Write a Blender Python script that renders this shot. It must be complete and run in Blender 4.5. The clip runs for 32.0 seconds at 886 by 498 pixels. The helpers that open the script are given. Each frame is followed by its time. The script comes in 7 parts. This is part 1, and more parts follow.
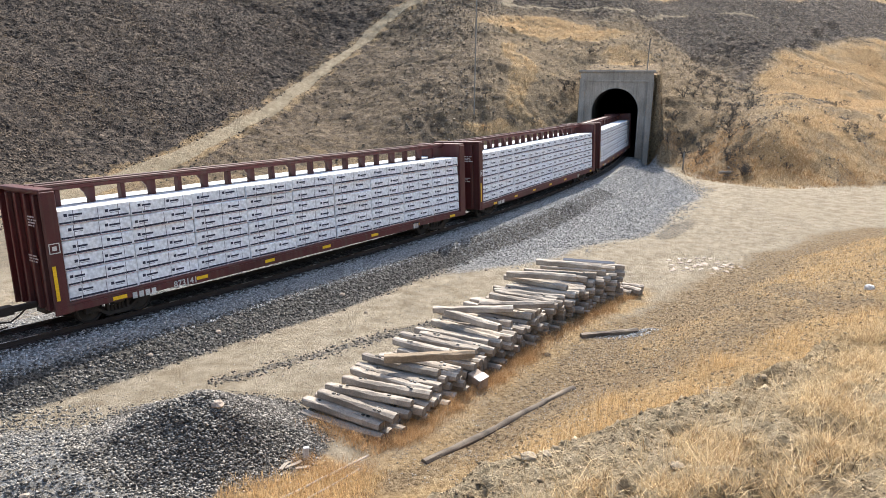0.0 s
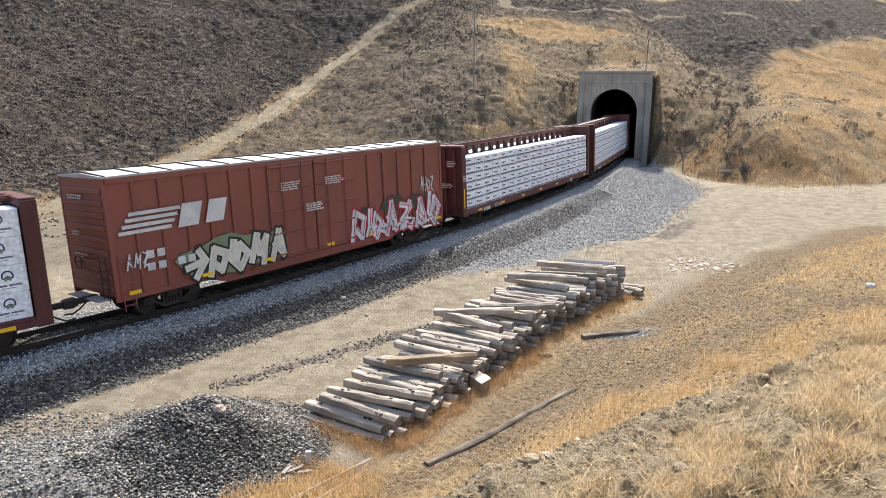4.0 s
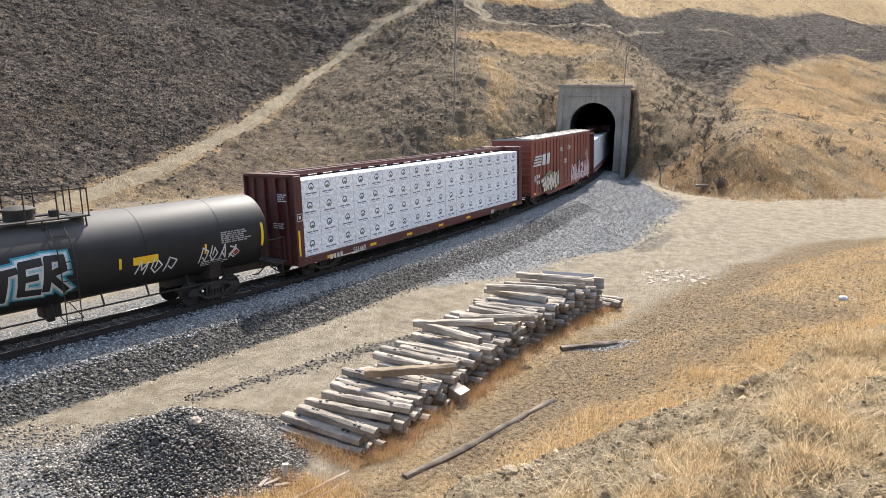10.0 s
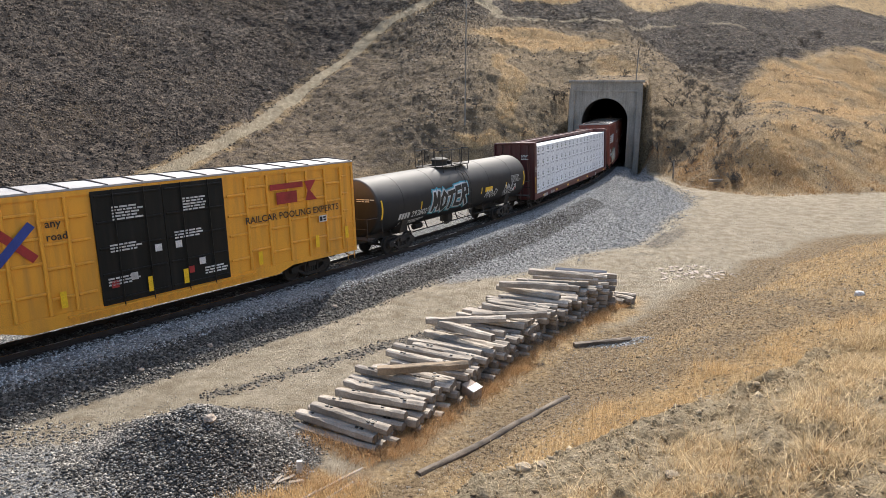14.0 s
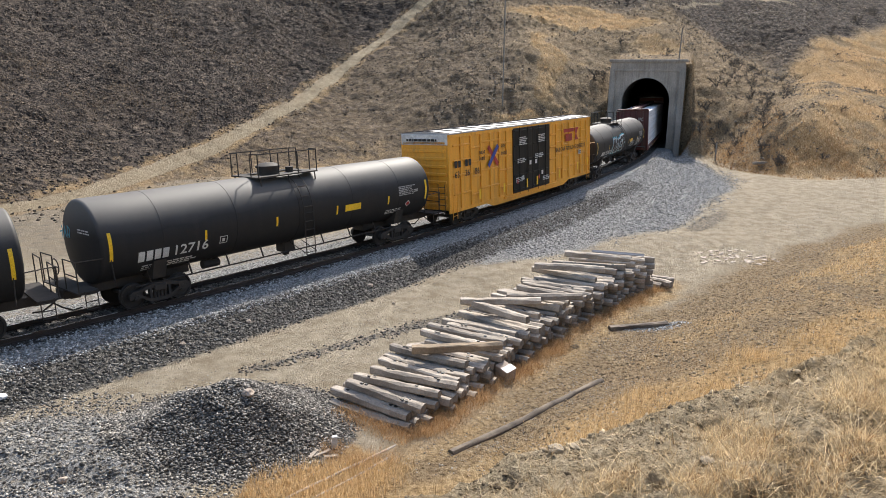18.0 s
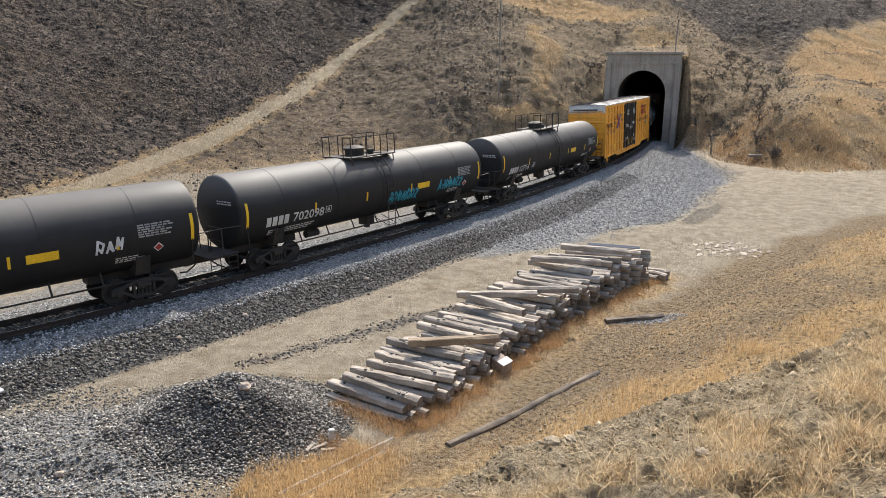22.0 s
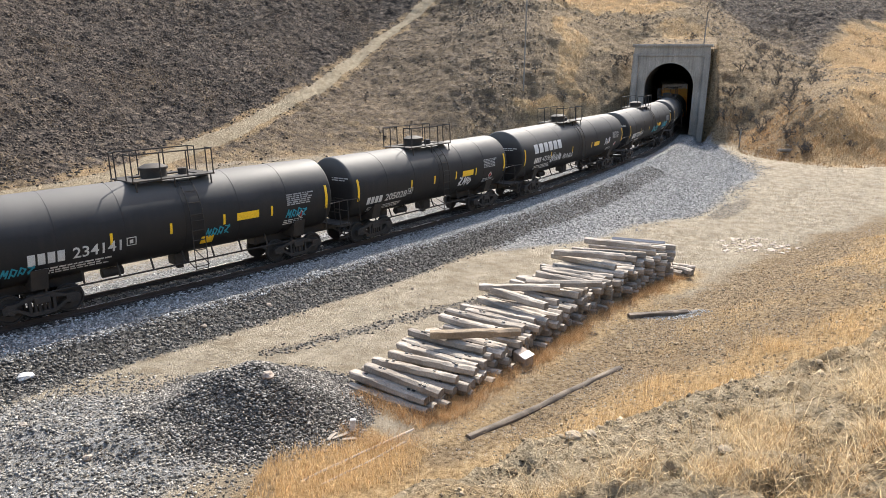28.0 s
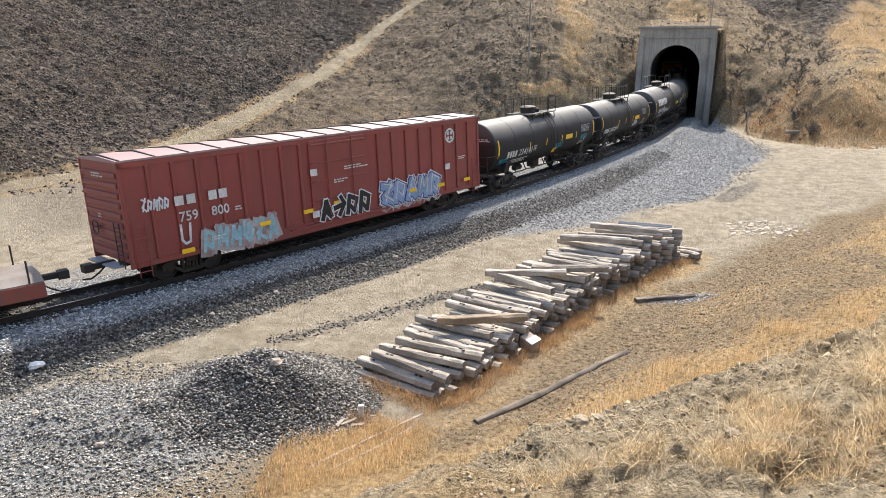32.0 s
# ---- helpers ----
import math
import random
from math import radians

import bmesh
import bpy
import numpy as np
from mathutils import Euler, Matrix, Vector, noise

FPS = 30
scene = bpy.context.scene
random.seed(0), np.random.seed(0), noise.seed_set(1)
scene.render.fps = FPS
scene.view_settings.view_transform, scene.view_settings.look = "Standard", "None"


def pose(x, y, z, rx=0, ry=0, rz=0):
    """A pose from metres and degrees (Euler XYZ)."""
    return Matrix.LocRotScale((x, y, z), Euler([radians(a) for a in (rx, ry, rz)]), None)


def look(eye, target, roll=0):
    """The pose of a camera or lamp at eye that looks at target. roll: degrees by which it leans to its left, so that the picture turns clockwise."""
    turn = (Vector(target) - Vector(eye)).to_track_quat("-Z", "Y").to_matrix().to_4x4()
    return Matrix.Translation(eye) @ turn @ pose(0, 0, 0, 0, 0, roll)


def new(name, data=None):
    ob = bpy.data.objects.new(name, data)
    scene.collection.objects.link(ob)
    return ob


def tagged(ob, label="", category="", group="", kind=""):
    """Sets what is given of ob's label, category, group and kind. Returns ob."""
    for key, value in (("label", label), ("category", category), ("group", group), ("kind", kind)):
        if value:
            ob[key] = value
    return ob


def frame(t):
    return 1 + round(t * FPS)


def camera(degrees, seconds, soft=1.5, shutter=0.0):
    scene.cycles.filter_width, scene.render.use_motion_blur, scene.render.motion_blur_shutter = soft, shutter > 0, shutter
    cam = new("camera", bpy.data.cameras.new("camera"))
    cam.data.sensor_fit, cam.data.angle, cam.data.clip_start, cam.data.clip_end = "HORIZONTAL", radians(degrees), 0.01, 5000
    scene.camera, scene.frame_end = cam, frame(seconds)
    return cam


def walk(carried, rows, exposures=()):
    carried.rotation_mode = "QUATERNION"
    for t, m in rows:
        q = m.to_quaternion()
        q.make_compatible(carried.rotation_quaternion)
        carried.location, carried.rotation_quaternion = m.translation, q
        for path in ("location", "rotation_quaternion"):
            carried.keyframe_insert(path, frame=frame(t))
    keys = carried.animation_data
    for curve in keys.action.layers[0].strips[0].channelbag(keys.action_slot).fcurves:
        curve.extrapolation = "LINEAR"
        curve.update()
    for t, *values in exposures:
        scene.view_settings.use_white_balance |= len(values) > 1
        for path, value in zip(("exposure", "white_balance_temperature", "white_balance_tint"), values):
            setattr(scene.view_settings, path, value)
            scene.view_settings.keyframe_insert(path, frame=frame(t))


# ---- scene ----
cam = camera(65.85, 32.0, 0.6)
EYE = (0.0, 0.0, 8.32)
# seconds, then the turn in degrees (the camera is hand-held and stands on the bank)
TURNS = [
    (0, 76.24, -0.69, -0.04), (0.5, 76.25, -0.72, -0.22), (1, 76.30, -0.72, -0.35), (1.5, 76.37, -0.73, -0.44),
    (2, 76.41, -0.51, -0.51), (2.5, 76.43, -0.28, -0.28), (3, 76.42, -0.17, -0.20), (3.5, 76.42, -0.16, -0.12),
    (5.5, 76.58, -0.27, -0.21), (6, 76.64, -0.40, -0.20), (6.5, 76.78, -0.54, -0.35), (7, 76.99, -0.58, -0.54),
    (7.5, 76.98, -0.63, -0.67), (8, 76.94, -0.60, -0.78), (8.5, 76.94, -0.68, -0.95), (9, 77.08, -0.73, -1.15),
    (9.5, 77.23, -0.79, -1.44), (10, 77.38, -0.86, -1.71), (10.5, 77.50, -0.88, -1.97), (11, 77.51, -0.83, -2.14),
    (11.5, 77.56, -0.75, -2.10), (12, 77.56, -0.45, -0.98), (12.5, 77.49, -0.25, -0.59), (13, 77.37, -0.29, -0.55),
    (13.5, 77.29, -0.26, -0.68), (14, 77.14, -0.27, -0.81), (14.5, 77.16, -0.45, -1.14), (16.5, 77.16, -0.51, -0.84),
    (17, 76.84, -0.15, 1.30), (17.5, 76.67, -0.14, 2.09), (18, 75.50, -0.31, 2.26), (18.5, 74.84, -0.26, 2.46),
    (19, 74.61, -0.07, 2.29), (19.5, 74.64, -0.02, 2.17), (20, 74.59, -0.11, 2.09), (20.5, 74.56, -0.07, 2.00),
    (21, 74.59, -0.15, 1.97), (21.5, 74.68, -0.12, 1.91), (22, 74.93, -0.26, 1.92), (22.5, 74.93, -0.29, 2.11),
    (23, 74.85, -0.22, 2.40), (23.5, 74.70, -0.23, 2.60), (24, 74.75, -0.09, 2.75), (24.5, 74.69, -0.12, 2.91),
    (25, 74.46, -0.12, 3.11), (25.5, 74.22, -0.03, 3.20), (27.5, 74.39, -0.42, 3.81), (28, 74.29, -0.39, 3.93),
    (28.5, 74.12, -0.30, 4.01), (29, 73.99, -0.22, 4.12), (29.5, 73.96, -0.21, 4.22), (30, 73.90, -0.18, 4.31),
    (30.5, 73.76, 0.03, 4.26), (31, 73.60, 0.14, 4.27), (31.5, 73.36, 0.26, 4.22), (32, 73.12, 0.28, 4.26),
]
EXPOSURE = [(0, 1.15), (10, 1.14), (10.6, 0.91), (12, 0.86), (22.2, 0.84), (23, 1.09), (25, 1.16), (32, 1.19)]
walk(cam, [(t, pose(*EYE, rx, ry, rz)) for t, rx, ry, rz in TURNS], EXPOSURE)

# ---- light ----
SUN_FROM = 79.5      # degrees from the x axis
SUN_HIGH = 46.0
world = bpy.data.worlds.new("sky")
scene.world = world
world.use_nodes = True
wn = world.node_tree.nodes
sky = wn.new("ShaderNodeTexSky")
sky.sky_type, sky.sun_disc = "NISHITA", False
sky.sun_elevation, sky.sun_rotation = radians(SUN_HIGH), radians(90 - SUN_FROM)
sky.dust_density, sky.air_density = 2.5, 1.2
wn["Background"].inputs["Strength"].default_value = 0.15
world.node_tree.links.new(sky.outputs[0], wn["Background"].inputs["Color"])
sun = new("sun", bpy.data.lights.new("sun", "SUN"))
sun.data.energy, sun.data.angle, sun.data.color = 4.1, radians(0.6), (1.0, 0.95, 0.87)
sun.matrix_world = look((math.cos(radians(SUN_FROM)) * 100, math.sin(radians(SUN_FROM)) * 100, 100 * math.tan(radians(SUN_HIGH))), (0, 0, 0))

# ---- the railway line: a curve in plan, s in metres along it ----
X0, Y0, HEAD0 = -5.413, 32.334, 0.93459
BEND = (0.0057212, -3.955e-05, 8.427e-07)
BANK = 0.04725
_s = np.arange(-160, 260, 0.25)
_sc = np.clip(_s, -35, 60)
_k = BEND[0] + BEND[1] * _sc + BEND[2] * _sc ** 2
_h = np.cumsum(_k) * 0.25
_h = HEAD0 + _h - np.interp(0, _s, _h)
_x, _y = np.cumsum(np.cos(_h)) * 0.25, np.cumsum(np.sin(_h)) * 0.25
_x, _y = X0 + _x - np.interp(0, _s, _x), Y0 + _y - np.interp(0, _s, _y)


def on_line(s, v=0.0, z=0.0):
    """The place s along the line, v to its right, z above the rails."""
    h = np.interp(s, _s, _h)
    return (float(np.interp(s, _s, _x) + v * math.sin(h)), float(np.interp(s, _s, _y) - v * math.cos(h)), z)


def heading(s):
    return float(np.interp(s, _s, _h))


RUN = (5.88867, 0.19690, -0.20296, 0.10311, 0.36147, -0.31688, -0.18972, 0.17859)


def travelled(t):
    """Metres that the train has gone at t, from its place at 6 s."""
    u, u0 = (t - 16) / 16, -10 / 16
    return 16 * sum(c * (u ** (i + 1) - u0 ** (i + 1)) for i, c in enumerate(RUN))


PORTAL_S = 56.0

# ---- small helpers ----


def lattice(x, y, seed):
    """Smooth value noise, -1 to 1, on arrays."""
    xi, yi = np.floor(x).astype(np.int64), np.floor(y).astype(np.int64)
    fx, fy = x - xi, y - yi
    fx, fy = fx * fx * (3 - 2 * fx), fy * fy * (3 - 2 * fy)

    def rnd(a, b):
        n = (a * 374761393 + b * 668265263 + seed * 974711) & 0x7fffffff
        n = ((n ^ (n >> 13)) * 1274126177) & 0x7fffffff
        return ((n ^ (n >> 16)) & 0xffff) / 32767.5 - 1
    a, b, c, d = rnd(xi, yi), rnd(xi + 1, yi), rnd(xi, yi + 1), rnd(xi + 1, yi + 1)
    return (a * (1 - fx) + b * fx) * (1 - fy) + (c * (1 - fx) + d * fx) * fy


def rough(x, y, size, seed, octaves=3):
    out, amp = 0, 1.0
    for i in range(octaves):
        out = out + amp * lattice(x / size * 2 ** i + 17.3 * i, y / size * 2 ** i - 9.1 * i, seed + i)
        amp *= 0.5
    return out


def ease(a, b, x):
    t = np.clip((x - a) / (b - a), 0, 1)
    return t * t * (3 - 2 * t)


def chain_distance(x, y, pts):
    """Signed distance to a polyline: positive on its left."""
    best, sign = np.full(x.shape, 1e9), np.ones(x.shape)
    for (ax, ay), (bx, by) in zip(pts[:-1], pts[1:]):
        dx, dy = bx - ax, by - ay
        t = np.clip(((x - ax) * dx + (y - ay) * dy) / (dx * dx + dy * dy), 0, 1)
        ex, ey = x - ax - t * dx, y - ay - t * dy
        d = np.hypot(ex, ey)
        cr = dx * (y - ay) - dy * (x - ax)
        near = d < best - 1e-6
        best, sign = np.where(near, d, best), np.where(near, np.sign(cr), sign)
    return best * sign


def line_coords(x, y):
    """s and v of ground points (v: to the right of the line)."""
    shape = x.shape
    x, y = x.ravel(), y.ravel()
    s, v = np.empty(x.size), np.empty(x.size)
    k = slice(0, None, 6)
    px, py, ph, ps = _x[k], _y[k], _h[k], _s[k]
    for i in range(0, x.size, 4000):
        a, b = x[i:i + 4000], y[i:i + 4000]
        j = np.argmin((a[:, None] - px) ** 2 + (b[:, None] - py) ** 2, 1)
        dx, dy = a - px[j], b - py[j]
        s[i:i + 4000] = ps[j] + dx * np.cos(ph[j]) + dy * np.sin(ph[j])
        v[i:i + 4000] = dx * np.sin(ph[j]) - dy * np.cos(ph[j])
    return s.reshape(shape), v.reshape(shape)


TRAIL = [(-80, 5), (-36, 33), (-31.5, 41.8), (-30, 45.1), (-28.5, 49.6), (-27.4, 57.4), (-26.2, 61), (-24.2, 65.2), (-22.5, 72), (-20, 79), (-17.6, 90.4), (-14.5, 99.1), (-10.5, 106.9), (-7.3, 110.6), (-3.5, 112.6), (2, 118), (5, 128)]
KNOLL = [(20, 54), (25.4, 64.6), (31.5, 70.2), (35.0, 76.5), (38.2, 87), (45.3, 105), (54.5, 116), (63, 122), (74, 125.6), (200, 130)]
FOOT = [(-1.45, 16.1), (0.0, 18.1), (2.3, 21.6), (6.5, 27.3), (8.35, 29.4)]     # the line of the visible ends of the stacked ties
FAR_TOE = [(-200, 20), (-31, 41), (-25, 57), (-6, 72), (11.5, 77.0), (19, 79), (25.5, 76.0), (25.5, 69), (30, 63), (42, 64), (150, 95)]
NEAR_TOE = [(-90, -60), (-14, 3), (-4.6, 12.8), (-0.8, 15.2), (9.6, 28.6), (18, 36.5), (31, 46), (150, 100)]
BANK_EDGE = [(-40, -16), (-3.5, 3.2), (0.3, 6.0), (3.0, 7.7), (7.3, 10.5), (14, 13.5), (60, 22)]


def ground_height(x, y):
    """Height of the ground, and the masks of what covers it."""
    s, v = line_coords(x, y)
    far = chain_distance(x, y, FAR_TOE)
    near = -chain_distance(x, y, NEAR_TOE)
    bank = -chain_distance(x, y, BANK_EDGE)
    z = -0.85 + 0.05 * rough(x, y, 3.0, 5)
    # ballast bed
    bed = -0.21 + BANK * np.clip(v, -2.6, 2.6)
    side = np.where(v > 0, ease(2.3, 4.7, v), ease(2.2, 4.0, -v))
    inside = (np.abs(v) < 7)
    z = np.where(inside, bed * (1 - side) + z * side, z)
    # spread gravel beside the line towards the tunnel
    fan = ease(18, 34, s) * ease(60, 52, s) * ease(11.5, 3.0, v) * (v > 0)
    z = z + 0.35 * fan * ease(2.3, 4.5, v)
    # far hills
    d = np.maximum(far, 0)
    cut = ease(-16, 9, x) * ease(46, 27, x)
    slope = 0.42 - 0.05 * ease(-5, 12, x) - 0.10 * ease(24, 42, x)
    reach = 6.5 + 3.0 * ease(20, 27, x)
    hill = slope * d + 0.16 * np.maximum(d - 28, 0) + cut * 6.5 * (1 - np.exp(-d / reach)) * (1 - ease(25, 29, x) * (1 - ease(-1, 7, d)))
    hill = hill + ease(0, 14, d) * (1.3 * rough(x, y, 26.0, 11) + 0.3 * rough(x, y, 6.0, 21)) + 0.12 * ease(0, 3, d) * rough(x, y, 1.4, 31)
    # shaggy relief: hummocks of burnt tussocks, longer across the slope than up it
    shag = np.abs(lattice(x / 1.5 + 0.3 * y, y / 0.95, 131)) + 0.6 * np.abs(lattice(x / 0.8 + 7, y / 0.55 - 3, 133))
    hummock = 0.29 * (shag - 0.55) + 0.2 * lattice(x / 4.5, y / 2.6, 135)
    hummock = hummock * (1 - 0.55 * ease(-1, 4, -chain_distance(x, y, KNOLL)))
    hill = hill + ease(0.5, 6, d) * hummock * (1 - 0.75 * ease(1.6, 0.6, np.abs(chain_distance(x, y, TRAIL))))
    # the knoll and the bench road above the tunnel
    hill = hill + 2.2 * np.exp(-((x - 44) / 12) ** 2 - ((y - 82) / 12) ** 2) * ease(0, 8, d)
    z = z + np.maximum(hill, 0) * (far > 0)
    # the tunnel's cover
    u, w = s - PORTAL_S, v
    cover = ease(0.05, 0.35, u) * ease(4.9, 4.1, np.abs(w)) * (u < 14)
    z = np.maximum(z, np.where(cover > 0.5, 9.3 + 0.12 * np.maximum(u, 0), z))
    front = (u <= 0.2) & (u > -9) & (np.abs(w) < 5.0 + 0.5 * np.maximum(-u, 0))
    lim = np.where(np.abs(w) < 3.2, bed * (1 - side) + (-0.85) * side, -0.8 + np.maximum(np.abs(w) - 4.1, 0) * (0.9 + 1.5 * ease(-5, 0, u)))
    z = np.where(front, np.minimum(z, np.where(u > -6, lim, lim + (-6 - u) * 0.2)), z)
    # near slope and the bank on which the camera stands
    n = np.maximum(near, 0)
    low = 0.26 * n * ease(0, 4, n) + ease(0, 3, n) * (0.18 * rough(x, y, 4.0, 41) + 0.05 * rough(x, y, 0.9, 43) + 0.07 * np.abs(lattice(x / 0.55, y / 0.4, 45)) + 0.03 * rough(x, y, 0.3, 46, 2))
    z = z + low * (near > 0)
    b = 4.52 + 0.27 * bank + 0.3 * np.maximum(bank - 3, 0) + 0.13 * rough(x, y, 1.6, 51) + 0.09 * rough(x, y, 0.5, 53)
    b = b + 0.075 * np.abs(lattice(x / 0.34 + 0.4 * y, y / 0.2, 57)) + 0.055 * np.abs(lattice(x / 0.15, y / 0.11, 58)) + 0.022 * lattice(x / 0.07, y / 0.07, 59)
    b = np.where(bank < 0, 4.52 + 1.15 * bank + 0.12 * rough(x, y, 1.2, 55), b)
    b = np.minimum(b, 6.75 + 0.02 * bank)
    z = np.maximum(z, np.where(bank > -12, b, -99))
    # burrows under the straw
    for hx, hy, hr in ((2.98, 5.44, 0.15), (3.16, 5.52, 0.12), (2.14, 5.44, 0.13), (1.53, 4.9, 0.06), (2.5, 4.76, 0.14), (3.22, 4.98, 0.13), (2.25, 4.7, 0.1), (2.75, 5.35, 0.1)):
        z = z - 0.36 * np.exp(-((x - hx) ** 2 + (y - hy) ** 2) / hr ** 2)
    # heap of gravel
    r = np.hypot((x + 6.2) / 1.25, (y - 16.2) / 1.0)
    z = z + 1.25 * ease(0, 1, 1 - r / 2.6) * (1 + 0.2 * rough(x, y, 1.3, 61))
    r2 = np.hypot((x + 9.4) / 1.6, (y - 14.4))
    z = z + 0.5 * np.maximum(0, 1 - r2 / 2.4) * (1 + 0.6 * rough(x, y, 1.0, 63))
    return z, s, v, far, near, bank

# ---- materials ----


def material(name, color, rough_=0.6, metal=0.0, dark=0.6, size=3.0, fine=40.0, bump=0.15, streak=0.0, dirt=None, spread=0.35, random_tint=0.0, spec=0.4, sunlit_dust=None):
    """A surface with grain at two scales; streak: rain marks that run down; dirt: a second colour in patches."""
    m = bpy.data.materials.new(name)
    m.use_nodes = True
    n, l = m.node_tree.nodes, m.node_tree.links
    b = n["Principled BSDF"]
    b.inputs["Metallic"].default_value = metal
    b.inputs["Specular IOR Level"].default_value = spec
    co = n.new("ShaderNodeTexCoord")
    big, small = n.new("ShaderNodeTexNoise"), n.new("ShaderNodeTexNoise")
    big.inputs["Scale"].default_value, small.inputs["Scale"].default_value = 1 / size, fine
    big.inputs["Detail"].default_value, small.inputs["Detail"].default_value = 6, 3
    l.new(co.outputs["Object"], big.inputs["Vector"])
    l.new(co.outputs["Object"], small.inputs["Vector"])
    ramp = n.new("ShaderNodeValToRGB")
    ramp.color_ramp.elements[0].position, ramp.color_ramp.elements[1].position = 0.5 - spread / 2, 0.5 + spread / 2
    low = dirt if dirt else tuple(c * dark for c in color)
    ramp.color_ramp.elements[0].color, ramp.color_ramp.elements[1].color = (*low, 1), (*color, 1)
    l.new(big.outputs["Fac"], ramp.inputs["Fac"])
    mix = n.new("ShaderNodeMix")
    mix.data_type, mix.blend_type = "RGBA", "MULTIPLY"
    mix.inputs["Factor"].default_value = 0.5
    l.new(ramp.outputs["Color"], mix.inputs[6])
    l.new(small.outputs["Color"], mix.inputs[7])
    bright = n.new("ShaderNodeBrightContrast")
    bright.inputs["Bright"].default_value = 0.0
    sm = n.new("ShaderNodeMapRange")
    sm.inputs["From Min"].default_value, sm.inputs["From Max"].default_value = 0.3, 0.7
    sm.inputs["To Min"].default_value, sm.inputs["To Max"].default_value = 0.75, 1.2
    l.new(small.outputs["Fac"], sm.inputs["Value"])
    l.new(sm.outputs["Result"], mix.inputs[7])
    mix.inputs["Factor"].default_value = 1.0
    last = mix.outputs[2]
    if streak:
        mp = n.new("ShaderNodeMapping")
        mp.inputs["Scale"].default_value = (2.2, 2.2, 0.16)
        l.new(co.outputs["Object"], mp.inputs["Vector"])
        st = n.new("ShaderNodeTexNoise")
        st.inputs["Scale"].default_value, st.inputs["Detail"].default_value = 2.0, 5
        l.new(mp.outputs["Vector"], st.inputs["Vector"])
        sr = n.new("ShaderNodeMapRange")
        sr.inputs["From Min"].default_value, sr.inputs["From Max"].default_value = 0.45, 0.75
        sr.inputs["To Min"].default_value, sr.inputs["To Max"].default_value = 0.0, streak
        l.new(st.outputs["Fac"], sr.inputs["Value"])
        mm = n.new("ShaderNodeMix")
        mm.data_type = "RGBA"
        mm.inputs[7].default_value = (0.09, 0.07, 0.055, 1)
        l.new(sr.outputs["Result"], mm.inputs["Factor"])
        l.new(last, mm.inputs[6])
        last = mm.outputs[2]
    if sunlit_dust:
        # settled dust and a painted sunlit tone on the upper parts, between two heights
        colour, z0, z1 = sunlit_dust
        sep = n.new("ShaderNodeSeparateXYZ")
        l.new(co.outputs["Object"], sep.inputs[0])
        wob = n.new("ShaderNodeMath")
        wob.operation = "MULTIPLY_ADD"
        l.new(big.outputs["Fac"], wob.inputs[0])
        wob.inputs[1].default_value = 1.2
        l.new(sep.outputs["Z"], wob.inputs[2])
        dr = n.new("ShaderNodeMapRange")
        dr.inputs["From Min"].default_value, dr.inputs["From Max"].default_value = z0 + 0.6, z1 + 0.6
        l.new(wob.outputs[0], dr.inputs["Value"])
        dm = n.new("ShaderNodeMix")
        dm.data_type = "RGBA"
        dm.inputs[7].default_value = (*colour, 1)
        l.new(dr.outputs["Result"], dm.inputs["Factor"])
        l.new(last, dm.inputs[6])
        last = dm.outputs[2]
    if random_tint:
        info = n.new("ShaderNodeObjectInfo")
        hr = n.new("ShaderNodeMapRange")
        hr.inputs["To Min"].default_value, hr.inputs["To Max"].default_value = 1 - random_tint, 1 + random_tint
        l.new(info.outputs["Random"], hr.inputs["Value"])
        mu = n.new("ShaderNodeMix")
        mu.data_type, mu.blend_type = "RGBA", "MULTIPLY"
        mu.inputs["Factor"].default_value = 1.0
        l.new(last, mu.inputs[6])
        l.new(hr.outputs["Result"], mu.inputs[7])
        last = mu.outputs[2]
    l.new(last, b.inputs["Base Color"])
    rr = n.new("ShaderNodeMapRange")
    rr.inputs["To Min"].default_value, rr.inputs["To Max"].default_value = max(rough_ - 0.12, 0.05), min(rough_ + 0.12, 1)
    l.new(big.outputs["Fac"], rr.inputs["Value"])
    l.new(rr.outputs["Result"], b.inputs["Roughness"])
    if bump:
        bp = n.new("ShaderNodeBump")
        bp.inputs["Strength"].default_value, bp.inputs["Distance"].default_value = bump, 0.02
        l.new(small.outputs["Fac"], bp.inputs["Height"])
        l.new(bp.outputs["Normal"], b.inputs["Normal"])
    return m


